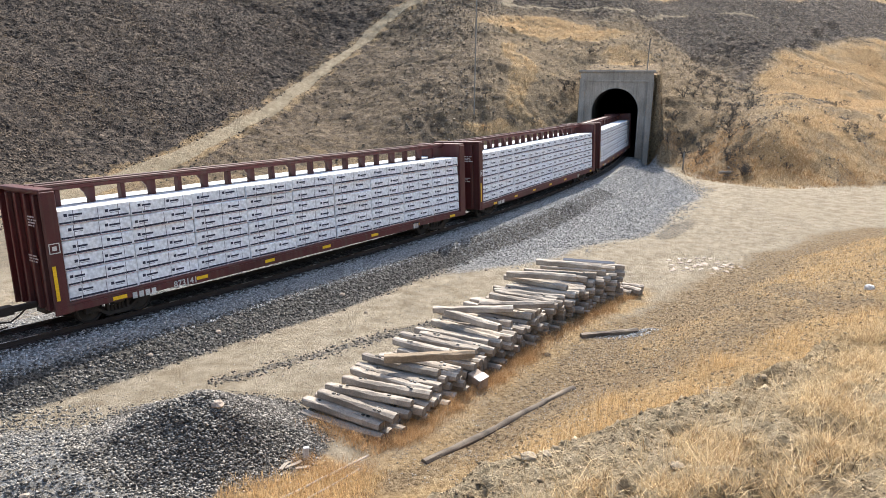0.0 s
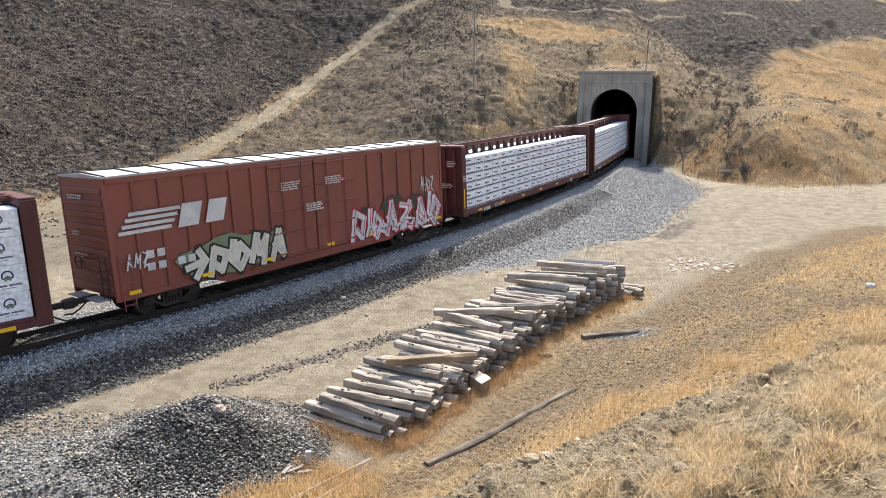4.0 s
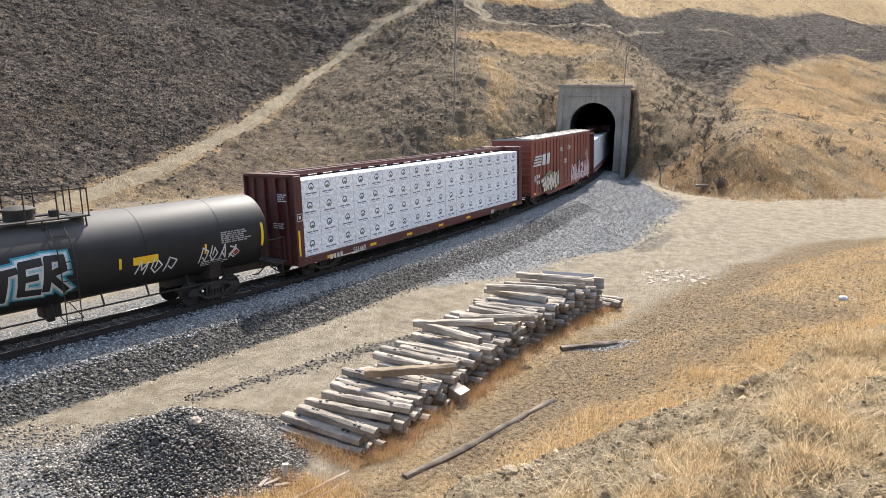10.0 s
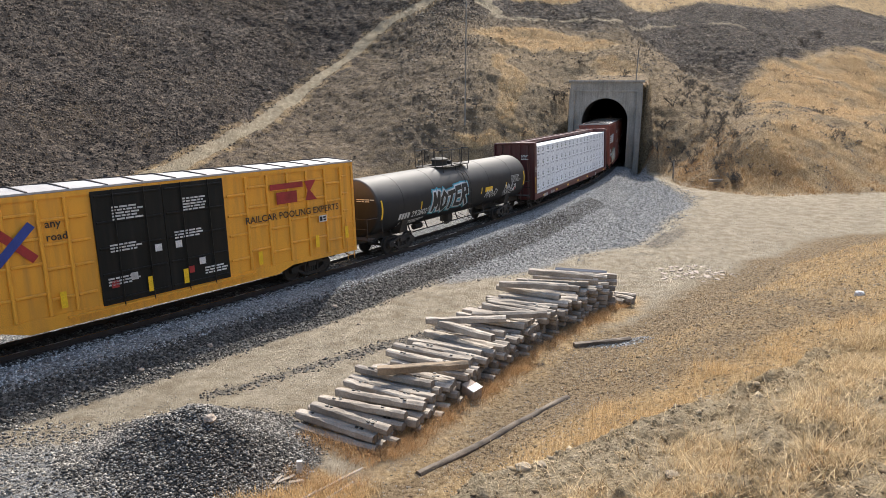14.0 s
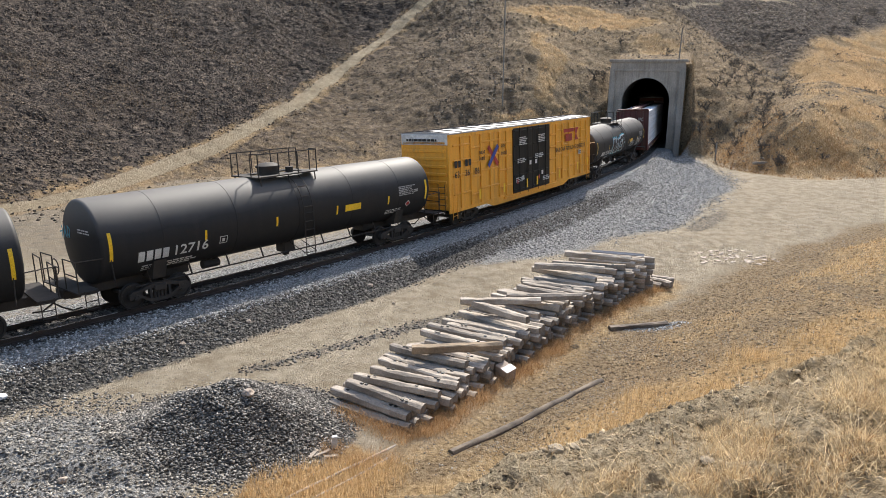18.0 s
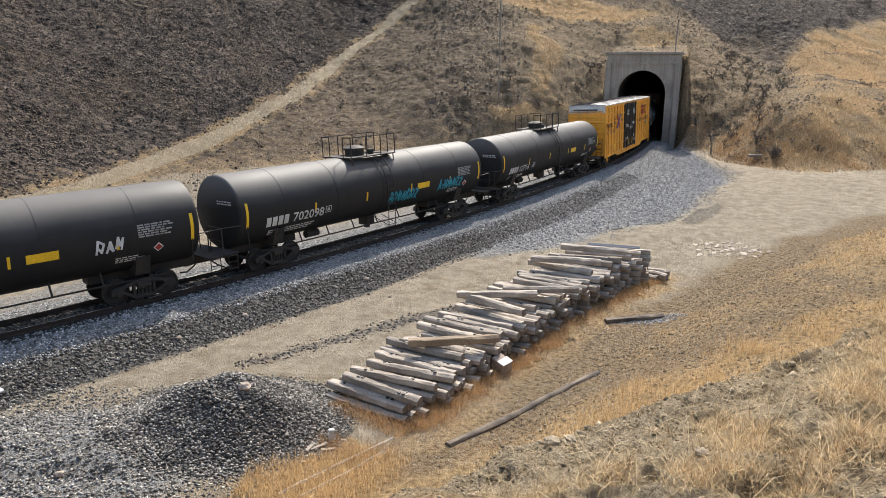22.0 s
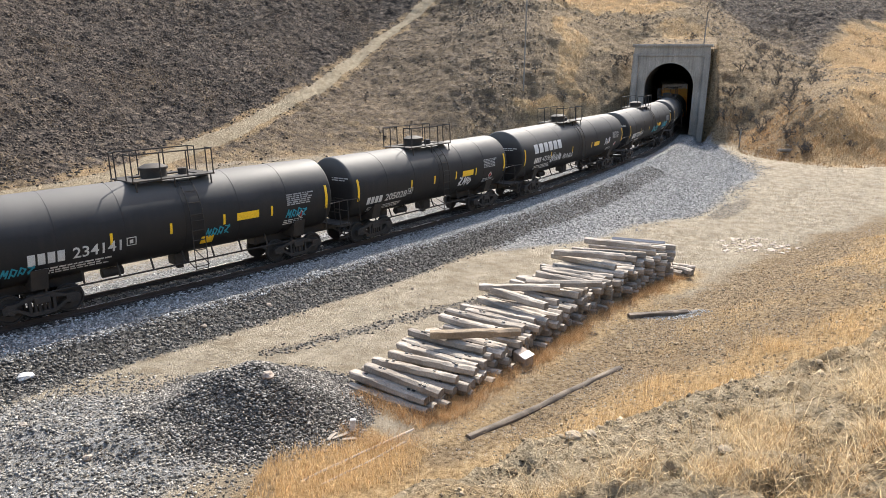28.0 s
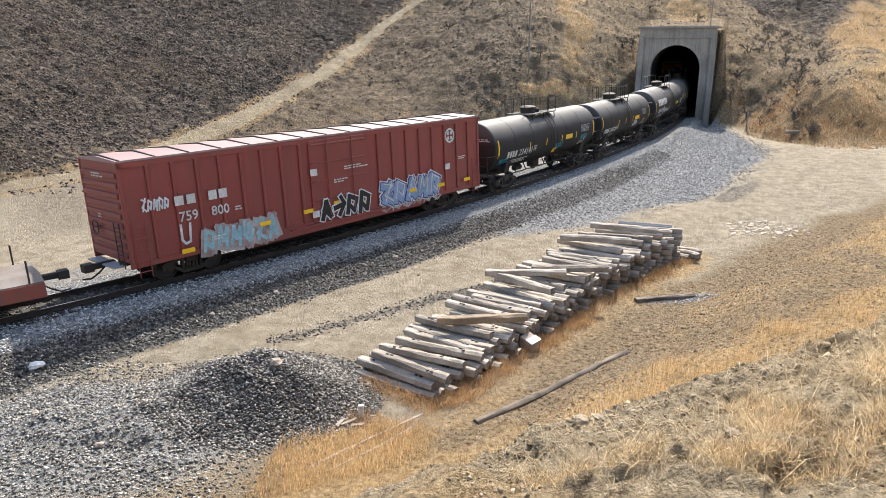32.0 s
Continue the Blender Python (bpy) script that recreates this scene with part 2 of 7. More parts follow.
M = {
    "oxide": material("oxide_red_paint", (0.255, 0.072, 0.05), 0.55, streak=0.45, size=4, dark=0.7, bump=0.05),
    "maroon": material("maroon_paint", (0.10, 0.022, 0.022), 0.55, streak=0.5, size=3, dark=0.65, bump=0.05),
    # red roof made paler, with the sunlight on it put into the colour
    "bnroof": material("dusty_red_roof", (0.34, 0.225, 0.215), 0.55, size=3, dark=0.75, bump=0.05),
    "seam": material("dark_roof_seam", (0.07, 0.055, 0.05), 0.7, size=1.0, bump=0.05),
    "bnred": material("faded_red_paint", (0.265, 0.058, 0.048), 0.5, streak=0.4, size=5, dark=0.8, bump=0.05),
    "yellow": material("railcar_yellow_paint", (0.80, 0.36, 0.035), 0.45, streak=0.3, size=4, dark=0.85, bump=0.04),
    "galv": material("galvanised_roof", (0.40, 0.385, 0.38), 0.55, metal=0.1, streak=0.0, size=1.5, dark=0.75, bump=0.05),
    # tank tops: dust grey with the sunlit gradient painted in
    "black": material("black_tank_paint", (0.016, 0.0165, 0.018), 0.6, streak=0.06, size=3, dirt=(0.02, 0.019, 0.018), bump=0.03, spec=0.26, sunlit_dust=((0.118, 0.111, 0.103), 2.9, 4.15)),
    "doorblack": material("black_door_paint", (0.011, 0.012, 0.011), 0.55, streak=0.12, size=2, bump=0.04, spec=0.2),
    "iron": material("grimy_iron", (0.022, 0.02, 0.018), 0.75, size=0.6, dirt=(0.04, 0.031, 0.024), bump=0.2),
    "wheel": material("wheel_steel", (0.045, 0.04, 0.036), 0.6, metal=0.3, size=0.5, bump=0.15),
    "tread": material("worn_rail_steel", (0.6, 0.58, 0.56), 0.26, metal=0.9, size=0.8, bump=0.03),
    "railside": material("rusty_rail_side", (0.048, 0.034, 0.027), 0.8, size=0.6, bump=0.2),
    "white": material("white_lettering", (0.62, 0.62, 0.6), 0.6, size=0.7, dark=0.7, bump=0.0),
    "stencil": material("worn_white_stencil", (0.36, 0.36, 0.35), 0.6, size=0.5, dark=0.6, bump=0.0),
    "reflect": material("yellow_reflector", (0.85, 0.52, 0.02), 0.35, size=0.4, dark=0.85, bump=0.0),
    "wrap": material("white_lumber_wrap", (0.78, 0.80, 0.83), 0.45, size=0.7, dark=0.93, fine=7, bump=0.5, random_tint=0.05),
    "printgrey": material("faint_wrap_print", (0.16, 0.17, 0.22), 0.55, size=0.5, bump=0.0),
    "printpink": material("pink_wrap_line", (0.5, 0.22, 0.24), 0.55, size=0.5, bump=0.0),
    "print": material("dark_wrap_print", (0.025, 0.03, 0.06), 0.55, size=0.5, bump=0.0),
    "printblue": material("blue_wrap_print", (0.03, 0.055, 0.14), 0.55, size=0.5, bump=0.0),
    "printgreen": material("green_wrap_print", (0.10, 0.16, 0.09), 0.55, size=0.5, bump=0.0),
    "logored": material("red_logo_paint", (0.36, 0.03, 0.03), 0.5, size=0.7, bump=0.0),
    "logoblue": material("blue_logo_paint", (0.03, 0.06, 0.28), 0.5, size=0.7, bump=0.0),
    "decalblack": material("black_lettering", (0.02, 0.02, 0.02), 0.55, size=0.7, bump=0.0),
    "spraycyan": material("cyan_spray_paint", (0.03, 0.28, 0.38), 0.6, size=0.4, dark=0.7, bump=0.0),
    "spraywhite": material("white_spray_paint", (0.68, 0.69, 0.70), 0.6, size=0.35, dark=0.65, bump=0.0),
    "sprayfaded": material("faded_white_spray_paint", (0.42, 0.40, 0.38), 0.65, size=0.5, dirt=(0.27, 0.17, 0.15), bump=0.0),
    "sprayblue": material("pale_blue_spray_paint", (0.26, 0.36, 0.52), 0.6, size=0.35, dark=0.7, bump=0.0),
    "sprayred": material("red_spray_paint", (0.42, 0.02, 0.045), 0.6, size=0.35, dark=0.7, bump=0.0),
    "spraygreen": material("dull_green_spray_paint", (0.20, 0.24, 0.14), 0.6, size=0.35, dark=0.7, bump=0.0),
    "spraycream": material("cream_spray_paint", (0.74, 0.68, 0.55), 0.6, size=0.5, dirt=(0.5, 0.5, 0.4), bump=0.0),
    "spraydarkgreen": material("dark_green_spray_paint", (0.025, 0.07, 0.04), 0.65, size=0.5, dirt=(0.05, 0.03, 0.025), bump=0.0, spread=0.5),
    "spraypaleblue": material("pale_cyan_spray_paint", (0.30, 0.50, 0.56), 0.6, size=0.35, dark=0.7, bump=0.0),
    "deck": material("dusty_steel_deck", (0.21, 0.185, 0.165), 0.8, size=1.2, dirt=(0.12, 0.09, 0.07), bump=0.1),
    "placard": material("white_placard", (0.7, 0.68, 0.66), 0.5, size=0.3, bump=0.0),
    "concrete": material("weathered_portal_concrete", (0.37, 0.34, 0.30), 0.9, size=2.2, dirt=(0.17, 0.157, 0.14), fine=12, bump=0.35, streak=0.45, spread=0.5),
    "lining": material("sooty_tunnel_lining", (0.05, 0.048, 0.045), 0.95, size=2.0, fine=10, bump=0.3),
    "tie": material("weathered_tie_wood", (0.36, 0.31, 0.255), 0.9, size=0.45, dirt=(0.21, 0.175, 0.14), fine=26, bump=0.5, random_tint=0.22),
    # end grain darkened further for the shade on the stacked ends
    "shaded_endgrain": material("dark_tie_end_grain", (0.21, 0.178, 0.142), 0.95, size=0.12, dirt=(0.10, 0.08, 0.062), fine=40, bump=0.5),
    "tiebrown": material("brown_tie_wood", (0.30, 0.225, 0.15), 0.9, size=0.5, fine=26, bump=0.5),
    "tieend": material("dark_track_tie", (0.055, 0.05, 0.045), 0.9, size=0.6, fine=20, bump=0.4, random_tint=0.25),
    "bark": material("charred_twigs", (0.125, 0.105, 0.085), 0.9, size=0.3, bump=0.3),
    "pole": material("grey_pole_wood", (0.30, 0.28, 0.25), 0.85, size=0.5, fine=20, bump=0.3),
    "pipe": material("rusted_pipe_steel", (0.185, 0.148, 0.112), 0.95, size=0.5, dirt=(0.06, 0.047, 0.037), bump=0.3),
    "strawtuft": material("dry_straw", (0.50, 0.345, 0.135), 0.85, size=1.2, dark=0.62, bump=0.0, spread=0.5),
    "paletuft": material("pale_dry_weed", (0.46, 0.36, 0.20), 0.85, size=1.0, dark=0.6, bump=0.0, spread=0.5),
    "burnttuft": material("charred_tussock", (0.062, 0.052, 0.045), 0.95, size=2.0, dirt=(0.15, 0.115, 0.075), bump=0.0, spread=0.4),
    "litter": material("white_litter", (0.75, 0.74, 0.72), 0.6, size=0.2, bump=0.1),
    "brick": material("pale_broken_stone", (0.41, 0.335, 0.27), 0.9, size=0.4, bump=0.3, random_tint=0.2),
    "cardboard": material("faded_carton", (0.42, 0.33, 0.26), 0.85, size=0.3, bump=0.1),
}


def stone_material(name, light, dark, tint, thin=0.0):
    """Loose stones: each one its own grey."""
    m = bpy.data.materials.new(name)
    m.use_nodes = True
    n, l = m.node_tree.nodes, m.node_tree.links
    g = n.new("ShaderNodeNewGeometry")
    r = n.new("ShaderNodeValToRGB")
    r.color_ramp.elements[0].color, r.color_ramp.elements[1].color = (*dark, 1), (*light, 1)
    e = r.color_ramp.elements.new(0.55)
    e.color = (*tint, 1)
    l.new(g.outputs["Random Per Island"], r.inputs["Fac"])
    no = n.new("ShaderNodeTexNoise")
    no.inputs["Scale"].default_value = 30
    co = n.new("ShaderNodeTexCoord")
    l.new(co.outputs["Object"], no.inputs["Vector"])
    mr = n.new("ShaderNodeMapRange")
    mr.inputs["To Min"].default_value, mr.inputs["To Max"].default_value = 0.7, 1.25
    l.new(no.outputs["Fac"], mr.inputs["Value"])
    mu = n.new("ShaderNodeMix")
    mu.data_type, mu.blend_type = "RGBA", "MULTIPLY"
    mu.inputs["Factor"].default_value = 1
    l.new(r.outputs["Color"], mu.inputs[6])
    l.new(mr.outputs["Result"], mu.inputs[7])
    l.new(mu.outputs[2], n["Principled BSDF"].inputs["Base Color"])
    b = n["Principled BSDF"]
    b.inputs["Roughness"].default_value = 0.92
    b.inputs["Specular IOR Level"].default_value = 0.12
    if thin:
        # straw lets light through
        tr = n.new("ShaderNodeBsdfTranslucent")
        l.new(mu.outputs[2], tr.inputs["Color"])
        ms = n.new("ShaderNodeMixShader")
        ms.inputs["Fac"].default_value = thin
        l.new(b.outputs[0], ms.inputs[1])
        l.new(tr.outputs[0], ms.inputs[2])
        l.new(ms.outputs[0], n["Material Output"].inputs["Surface"])
    return m


M["ballast"] = stone_material("fresh_grey_ballast", (0.54, 0.535, 0.525), (0.16, 0.158, 0.154), (0.34, 0.337, 0.33))
M["oldballast"] = stone_material("old_dark_ballast", (0.29, 0.268, 0.24), (0.045, 0.041, 0.036), (0.115, 0.105, 0.094))
M["burntgrass"] = stone_material("singed_brown_grass", (0.36, 0.28, 0.185), (0.08, 0.062, 0.046), (0.19, 0.145, 0.10), 0.3)
M["hillgrass"] = stone_material("pale_hill_grass", (0.80, 0.62, 0.41), (0.32, 0.21, 0.11), (0.63, 0.455, 0.265), 0.35)
M["scrub"] = stone_material("grey_brown_scrub", (0.34, 0.285, 0.22), (0.10, 0.084, 0.068), (0.20, 0.165, 0.13))
M["spread"] = stone_material("spread_grey_gravel", (0.46, 0.45, 0.435), (0.12, 0.118, 0.114), (0.27, 0.265, 0.255))
M["mixed"] = stone_material("mixed_loose_gravel", (0.46, 0.425, 0.37), (0.05, 0.046, 0.041), (0.215, 0.198, 0.172))
M["heap"] = stone_material("mixed_heap_stone", (0.38, 0.35, 0.31), (0.035, 0.032, 0.029), (0.14, 0.129, 0.115))
M["clod"] = stone_material("pale_soil_clods", (0.40, 0.32, 0.215), (0.13, 0.095, 0.06), (0.29, 0.225, 0.148))
M["pebble"] = stone_material("pale_pebbles", (0.52, 0.48, 0.42), (0.13, 0.12, 0.105), (0.33, 0.30, 0.255))
M["clodmat"] = material("dry_soil_lump", (0.36, 0.295, 0.21), 0.95, size=0.15, dirt=(0.22, 0.175, 0.12), fine=35, bump=0.8)
M["grass"] = stone_material("dry_grass_blades", (0.88, 0.67, 0.40), (0.26, 0.155, 0.065), (0.67, 0.46, 0.23), 0.4)
M["straw"] = stone_material("pale_tangled_straw", (0.90, 0.73, 0.47), (0.20, 0.125, 0.06), (0.66, 0.49, 0.28), 0.35)
M["weed"] = stone_material("tumbled_dry_weed", (0.66, 0.45, 0.24), (0.20, 0.11, 0.05), (0.48, 0.29, 0.14), 0.35)
M["burnt"] = stone_material("charred_tussocks", (0.19, 0.15, 0.115), (0.035, 0.03, 0.026), (0.095, 0.077, 0.062))


def ground_material():
    m = bpy.data.materials.new("open_ground")
    m.use_nodes = True
    n, l = m.node_tree.nodes, m.node_tree.links
    co = n.new("ShaderNodeTexCoord")

    def noise_node(scale, detail=5, rough_=0.6):
        t = n.new("ShaderNodeTexNoise")
        t.inputs["Scale"].default_value, t.inputs["Detail"].default_value, t.inputs["Roughness"].default_value = scale, detail, rough_
        l.new(co.outputs["Object"], t.inputs["Vector"])
        return t

    def ramp(fac, stops):
        r = n.new("ShaderNodeValToRGB")
        while len(r.color_ramp.elements) < len(stops):
            r.color_ramp.elements.new(0.5)
        for e, (p, c) in zip(r.color_ramp.elements, stops):
            e.position, e.color = p, (*c, 1)
        l.new(fac, r.inputs["Fac"])
        return r.outputs["Color"]

    def mask(name, wobble, gain=0.5, soft=0.15):
        a = n.new("ShaderNodeAttribute")
        a.attribute_name = name
        x = n.new("ShaderNodeMath")
        x.operation = "SUBTRACT"
        l.new(wobble, x.inputs[0])
        x.inputs[1].default_value = 0.5
        y = n.new("ShaderNodeMath")
        y.operation = "MULTIPLY_ADD"
        l.new(x.outputs[0], y.inputs[0])
        y.inputs[1].default_value = gain * 2
        l.new(a.outputs["Fac"], y.inputs[2])
        z = n.new("ShaderNodeMapRange")
        z.inputs["From Min"].default_value, z.inputs["From Max"].default_value = 0.5 - soft, 0.5 + soft
        l.new(y.outputs[0], z.inputs["Value"])
        return z.outputs["Result"]

    def over(base, top, fac):
        x = n.new("ShaderNodeMix")
        x.data_type = "RGBA"
        l.new(fac, x.inputs["Factor"])
        l.new(base, x.inputs[6])
        l.new(top, x.inputs[7])
        return x.outputs[2]
    patch, mid, fine, grit = noise_node(0.9, 7, 0.72), noise_node(1.6, 6, 0.65), noise_node(7, 6, 0.7), noise_node(28, 4, 0.7)
    vor = n.new("ShaderNodeTexVoronoi")
    vor.inputs["Scale"].default_value = 14
    l.new(co.outputs["Object"], vor.inputs["Vector"])
    vor2 = n.new("ShaderNodeTexVoronoi")
    vor2.inputs["Scale"].default_value = 3.1
    l.new(co.outputs["Object"], vor2.inputs["Vector"])
    dirt = over(ramp(mid.outputs["Fac"], [(0.36, (0.36, 0.292, 0.203)), (0.5, (0.455, 0.38, 0.276)), (0.64, (0.54, 0.46, 0.345))]), ramp(grit.outputs["Fac"], [(0.36, (0.11, 0.088, 0.064)), (0.46, (0.37, 0.305, 0.222)), (0.6, (0.66, 0.565, 0.43))]), mask("none", fine.outputs["Fac"], 0.9))
    # dark stops: debris flecks, and shaded gaps between crumbs painted in
    soil = ramp(fine.outputs["Fac"], [(0.35, (0.06, 0.04, 0.022)), (0.44, (0.24, 0.168, 0.095)), (0.55, (0.37, 0.272, 0.162)), (0.68, (0.50, 0.385, 0.24))])
    soil = over(soil, ramp(grit.outputs["Fac"], [(0.38, (0.055, 0.037, 0.02)), (0.47, (0.27, 0.19, 0.108)), (0.6, (0.53, 0.40, 0.25))]), mask("none", mid.outputs["Fac"], 1.6, 0.4))
    straw = ramp(fine.outputs["Fac"], [(0.32, (0.17, 0.11, 0.055)), (0.44, (0.40, 0.27, 0.135)), (0.56, (0.57, 0.40, 0.21)), (0.7, (0.70, 0.525, 0.31))])
    # streaks of burnt and tan ground, with hummock shadows painted in
    char_shade = n.new("ShaderNodeTexNoise")
    across_slope = n.new("ShaderNodeMapping")
    across_slope.inputs["Scale"].default_value = (0.62, 1.0, 1.5)
    l.new(co.outputs["Object"], across_slope.inputs["Vector"])
    l.new(across_slope.outputs["Vector"], char_shade.inputs["Vector"])
    char_shade.inputs["Scale"].default_value, char_shade.inputs["Detail"].default_value, char_shade.inputs["Roughness"].default_value = 1.5, 9, 0.78
    burnt = ramp(char_shade.outputs["Fac"], [(0.37, (0.012, 0.010, 0.010)), (0.46, (0.040, 0.032, 0.028)), (0.54, (0.125, 0.098, 0.078)), (0.66, (0.30, 0.235, 0.175))])
    gravel = ramp(vor.outputs["Color"], [(0.15, (0.14, 0.14, 0.138)), (0.5, (0.32, 0.317, 0.308)), (0.85, (0.52, 0.51, 0.495))])
    oldgravel = ramp(vor.outputs["Color"], [(0.15, (0.045, 0.043, 0.04)), (0.5, (0.115, 0.11, 0.10)), (0.88, (0.28, 0.26, 0.235))])
    trail = ramp(mid.outputs["Fac"], [(0.3, (0.30, 0.235, 0.15)), (0.7, (0.45, 0.37, 0.255))])
    c = dirt
    tracks = n.new("ShaderNodeTexNoise")
    turn = n.new("ShaderNodeMapping")
    turn.inputs["Rotation"].default_value, turn.inputs["Scale"].default_value = (0, 0, radians(-52)), (0.5, 1.8, 1)
    l.new(co.outputs["Object"], turn.inputs["Vector"])
    l.new(turn.outputs["Vector"], tracks.inputs["Vector"])
    tracks.inputs["Scale"].default_value, tracks.inputs["Detail"].default_value = 1.0, 5
    c = over(c, ramp(fine.outputs["Fac"], [(0.35, (0.33, 0.28, 0.205)), (0.6, (0.55, 0.48, 0.37))]), mask("none", tracks.outputs["Fac"], 0.7, 0.45))
    c = over(c, soil, mask("soil", mid.outputs["Fac"], 0.5))
    pale = over(ramp(fine.outputs["Fac"], [(0.34, (0.13, 0.095, 0.058)), (0.44, (0.36, 0.285, 0.185)), (0.56, (0.49, 0.395, 0.265)), (0.7, (0.61, 0.505, 0.36))]), ramp(grit.outputs["Fac"], [(0.38, (0.08, 0.058, 0.035)), (0.47, (0.37, 0.29, 0.19)), (0.6, (0.62, 0.505, 0.35))]), mask("none", mid.outputs["Fac"], 1.6, 0.4))
    c = over(c, pale, mask("pale", fine.outputs["Fac"], 0.5))
    c = over(c, burnt, mask("burnt", mid.outputs["Fac"], 0.55, 0.3))
    c = over(c, straw, mask("straw", patch.outputs["Fac"], 0.75, 0.3))
    c = over(c, trail, mask("trail", fine.outputs["Fac"], 0.35))
    c = over(c, gravel, mask("gravel", fine.outputs["Fac"], 0.45))
    c = over(c, oldgravel, mask("oldgravel", fine.outputs["Fac"], 0.45))
    b = n["Principled BSDF"]
    l.new(c, b.inputs["Base Color"])
    b.inputs["Roughness"].default_value = 0.95
    b.inputs["Specular IOR Level"].default_value = 0.15
    add = n.new("ShaderNodeMath")
    add.operation = "MULTIPLY_ADD"
    l.new(fine.outputs["Fac"], add.inputs[0])
    add.inputs[1].default_value = 1.0
    more = n.new("ShaderNodeMath")
    more.operation = "MULTIPLY_ADD"
    l.new(char_shade.outputs["Fac"], more.inputs[0])
    more.inputs[1].default_value = 1.6
    l.new(grit.outputs["Fac"], more.inputs[2])
    l.new(more.outputs[0], add.inputs[2])
    bp = n.new("ShaderNodeBump")
    bp.inputs["Strength"].default_value, bp.inputs["Distance"].default_value = 1.0, 0.22
    l.new(add.outputs[0], bp.inputs["Height"])
    l.new(bp.outputs["Normal"], b.inputs["Normal"])
    return m


M["ground"] = ground_material()

# ---- mesh helpers ----


def quad_box(bm, x0, x1, y0, y1, z0, z1, m=None):
    v = [bm.verts.new((x, y, z)) for x in (x0, x1) for y in (y0, y1) for z in (z0, z1)]
    for f in ((0, 1, 3, 2), (4, 6, 7, 5), (0, 4, 5, 1), (2, 3, 7, 6), (0, 2, 6, 4), (1, 5, 7, 3)):
        bm.faces.new([v[i] for i in f])
    if m is not None:
        for a in v:
            a.co = m @ a.co
    return v


def soft_box(x0, x1, y0, y1, z0, z1, r=0.02, m=None):
    bm = bmesh.new()
    quad_box(bm, x0, x1, y0, y1, z0, z1)
    bmesh.ops.bevel(bm, geom=bm.edges[:], offset=r, segments=1, affect="EDGES")
    if m is not None:
        bm.transform(m)
    return bm


def boxes(*rows):
    bm = bmesh.new()
    for r in rows:
        quad_box(bm, *r)
    return bm


def rod(bm, a, b, r, n=6):
    a, b = Vector(a), Vector(b)
    d = (b - a).normalized()
    p = d.orthogonal().normalized()
    q = d.cross(p)
    ring = [[bm.verts.new(o + r * (math.cos(i * math.tau / n) * p + math.sin(i * math.tau / n) * q)) for i in range(n)] for o in (a, b)]
    for i in range(n):
        bm.faces.new((ring[0][i], ring[0][(i + 1) % n], ring[1][(i + 1) % n], ring[1][i]))
    bm.faces.new(ring[0][::-1])
    bm.faces.new(ring[1])


def rods(r, *lines, n=6):
    bm = bmesh.new()
    for line in lines:
        for a, b in zip(line[:-1], line[1:]):
            rod(bm, a, b, r, n)
    return bm


def turned(profile, n=24, axis="x"):
    """A body of revolution from (along, radius) pairs."""
    bm = bmesh.new()
    rings = []
    for a, r in profile:
        if r < 1e-4:
            rings.append([bm.verts.new((a, 0, 0) if axis == "x" else (0, a, 0) if axis == "y" else (0, 0, a))])
            continue
        ring = []
        for i in range(n):
            c, s_ = r * math.cos(i * math.tau / n), r * math.sin(i * math.tau / n)
            ring.append(bm.verts.new((a, c, s_) if axis == "x" else (s_, a, c) if axis == "y" else (c, s_, a)))
        rings.append(ring)
    for p, q in zip(rings[:-1], rings[1:]):
        for i in range(n):
            a, b, c, d = p[i % len(p)], p[(i + 1) % len(p)], q[(i + 1) % len(q)], q[i % len(q)]
            f = [a]
            for w in (b, c, d):
                if w not in f:
                    f.append(w)
            if len(f) > 2:
                bm.faces.new(f)
    bmesh.ops.recalc_face_normals(bm, faces=bm.faces[:])
    return bm


def mesh_of(name, bm, mat, smooth=False):
    me = bpy.data.meshes.new(name)
    bm.normal_update()
    bm.to_mesh(me)
    bm.free()
    me.materials.append(mat)
    if smooth:
        me.polygons.foreach_set("use_smooth", [True] * len(me.polygons))
        me.set_sharp_from_angle(angle=radians(35))
    return me


def part(name, bm, mat, parent, label="", smooth=False, at=None):
    """One mesh object under a thing or a part. bm: a bmesh, or mesh data to share."""
    me = bm if isinstance(bm, bpy.types.Mesh) else mesh_of(name, bm, mat, smooth)
    ob = new(name, me)
    if parent is not None:
        ob.parent = parent
    if at is not None:
        ob.matrix_basis = at
    if label:
        ob["label"] = label
    return ob


def soup(name, verts, faces, mat, smooth=False):
    me = bpy.data.meshes.new(name)
    me.from_pydata(verts, [], faces)
    me.materials.append(mat)
    if smooth:
        me.polygons.foreach_set("use_smooth", [True] * len(me.polygons))
    me.update()
    return me


# ---- ground ----
def blob(x, y, cx, cy, rx, ry, turn=0.0):
    c, s_ = math.cos(radians(turn)), math.sin(radians(turn))
    u, w = (x - cx) * c + (y - cy) * s_, -(x - cx) * s_ + (y - cy) * c
    return ease(1.25, 0.75, np.hypot(u / rx, w / ry))


BENCH = [(9.3, 112.6), (15.1, 114.9), (21.7, 115.8), (29, 115), (36, 124), (41, 132.5), (47.5, 131), (55.5, 130.2), (68.4, 134.6), (77.3, 134.9), (81, 130), (120, 126)]
TOP_GOLD = [(8, 120.5), (17, 121.6), (23, 123.2), (29, 125), (37, 138), (44, 143.5), (60, 142.5), (72, 144.5), (91, 156), (200, 168)]
TOP_ROAD = [(9.7, 115.3), (7.9, 116.2), (9.1, 121), (10, 135)]


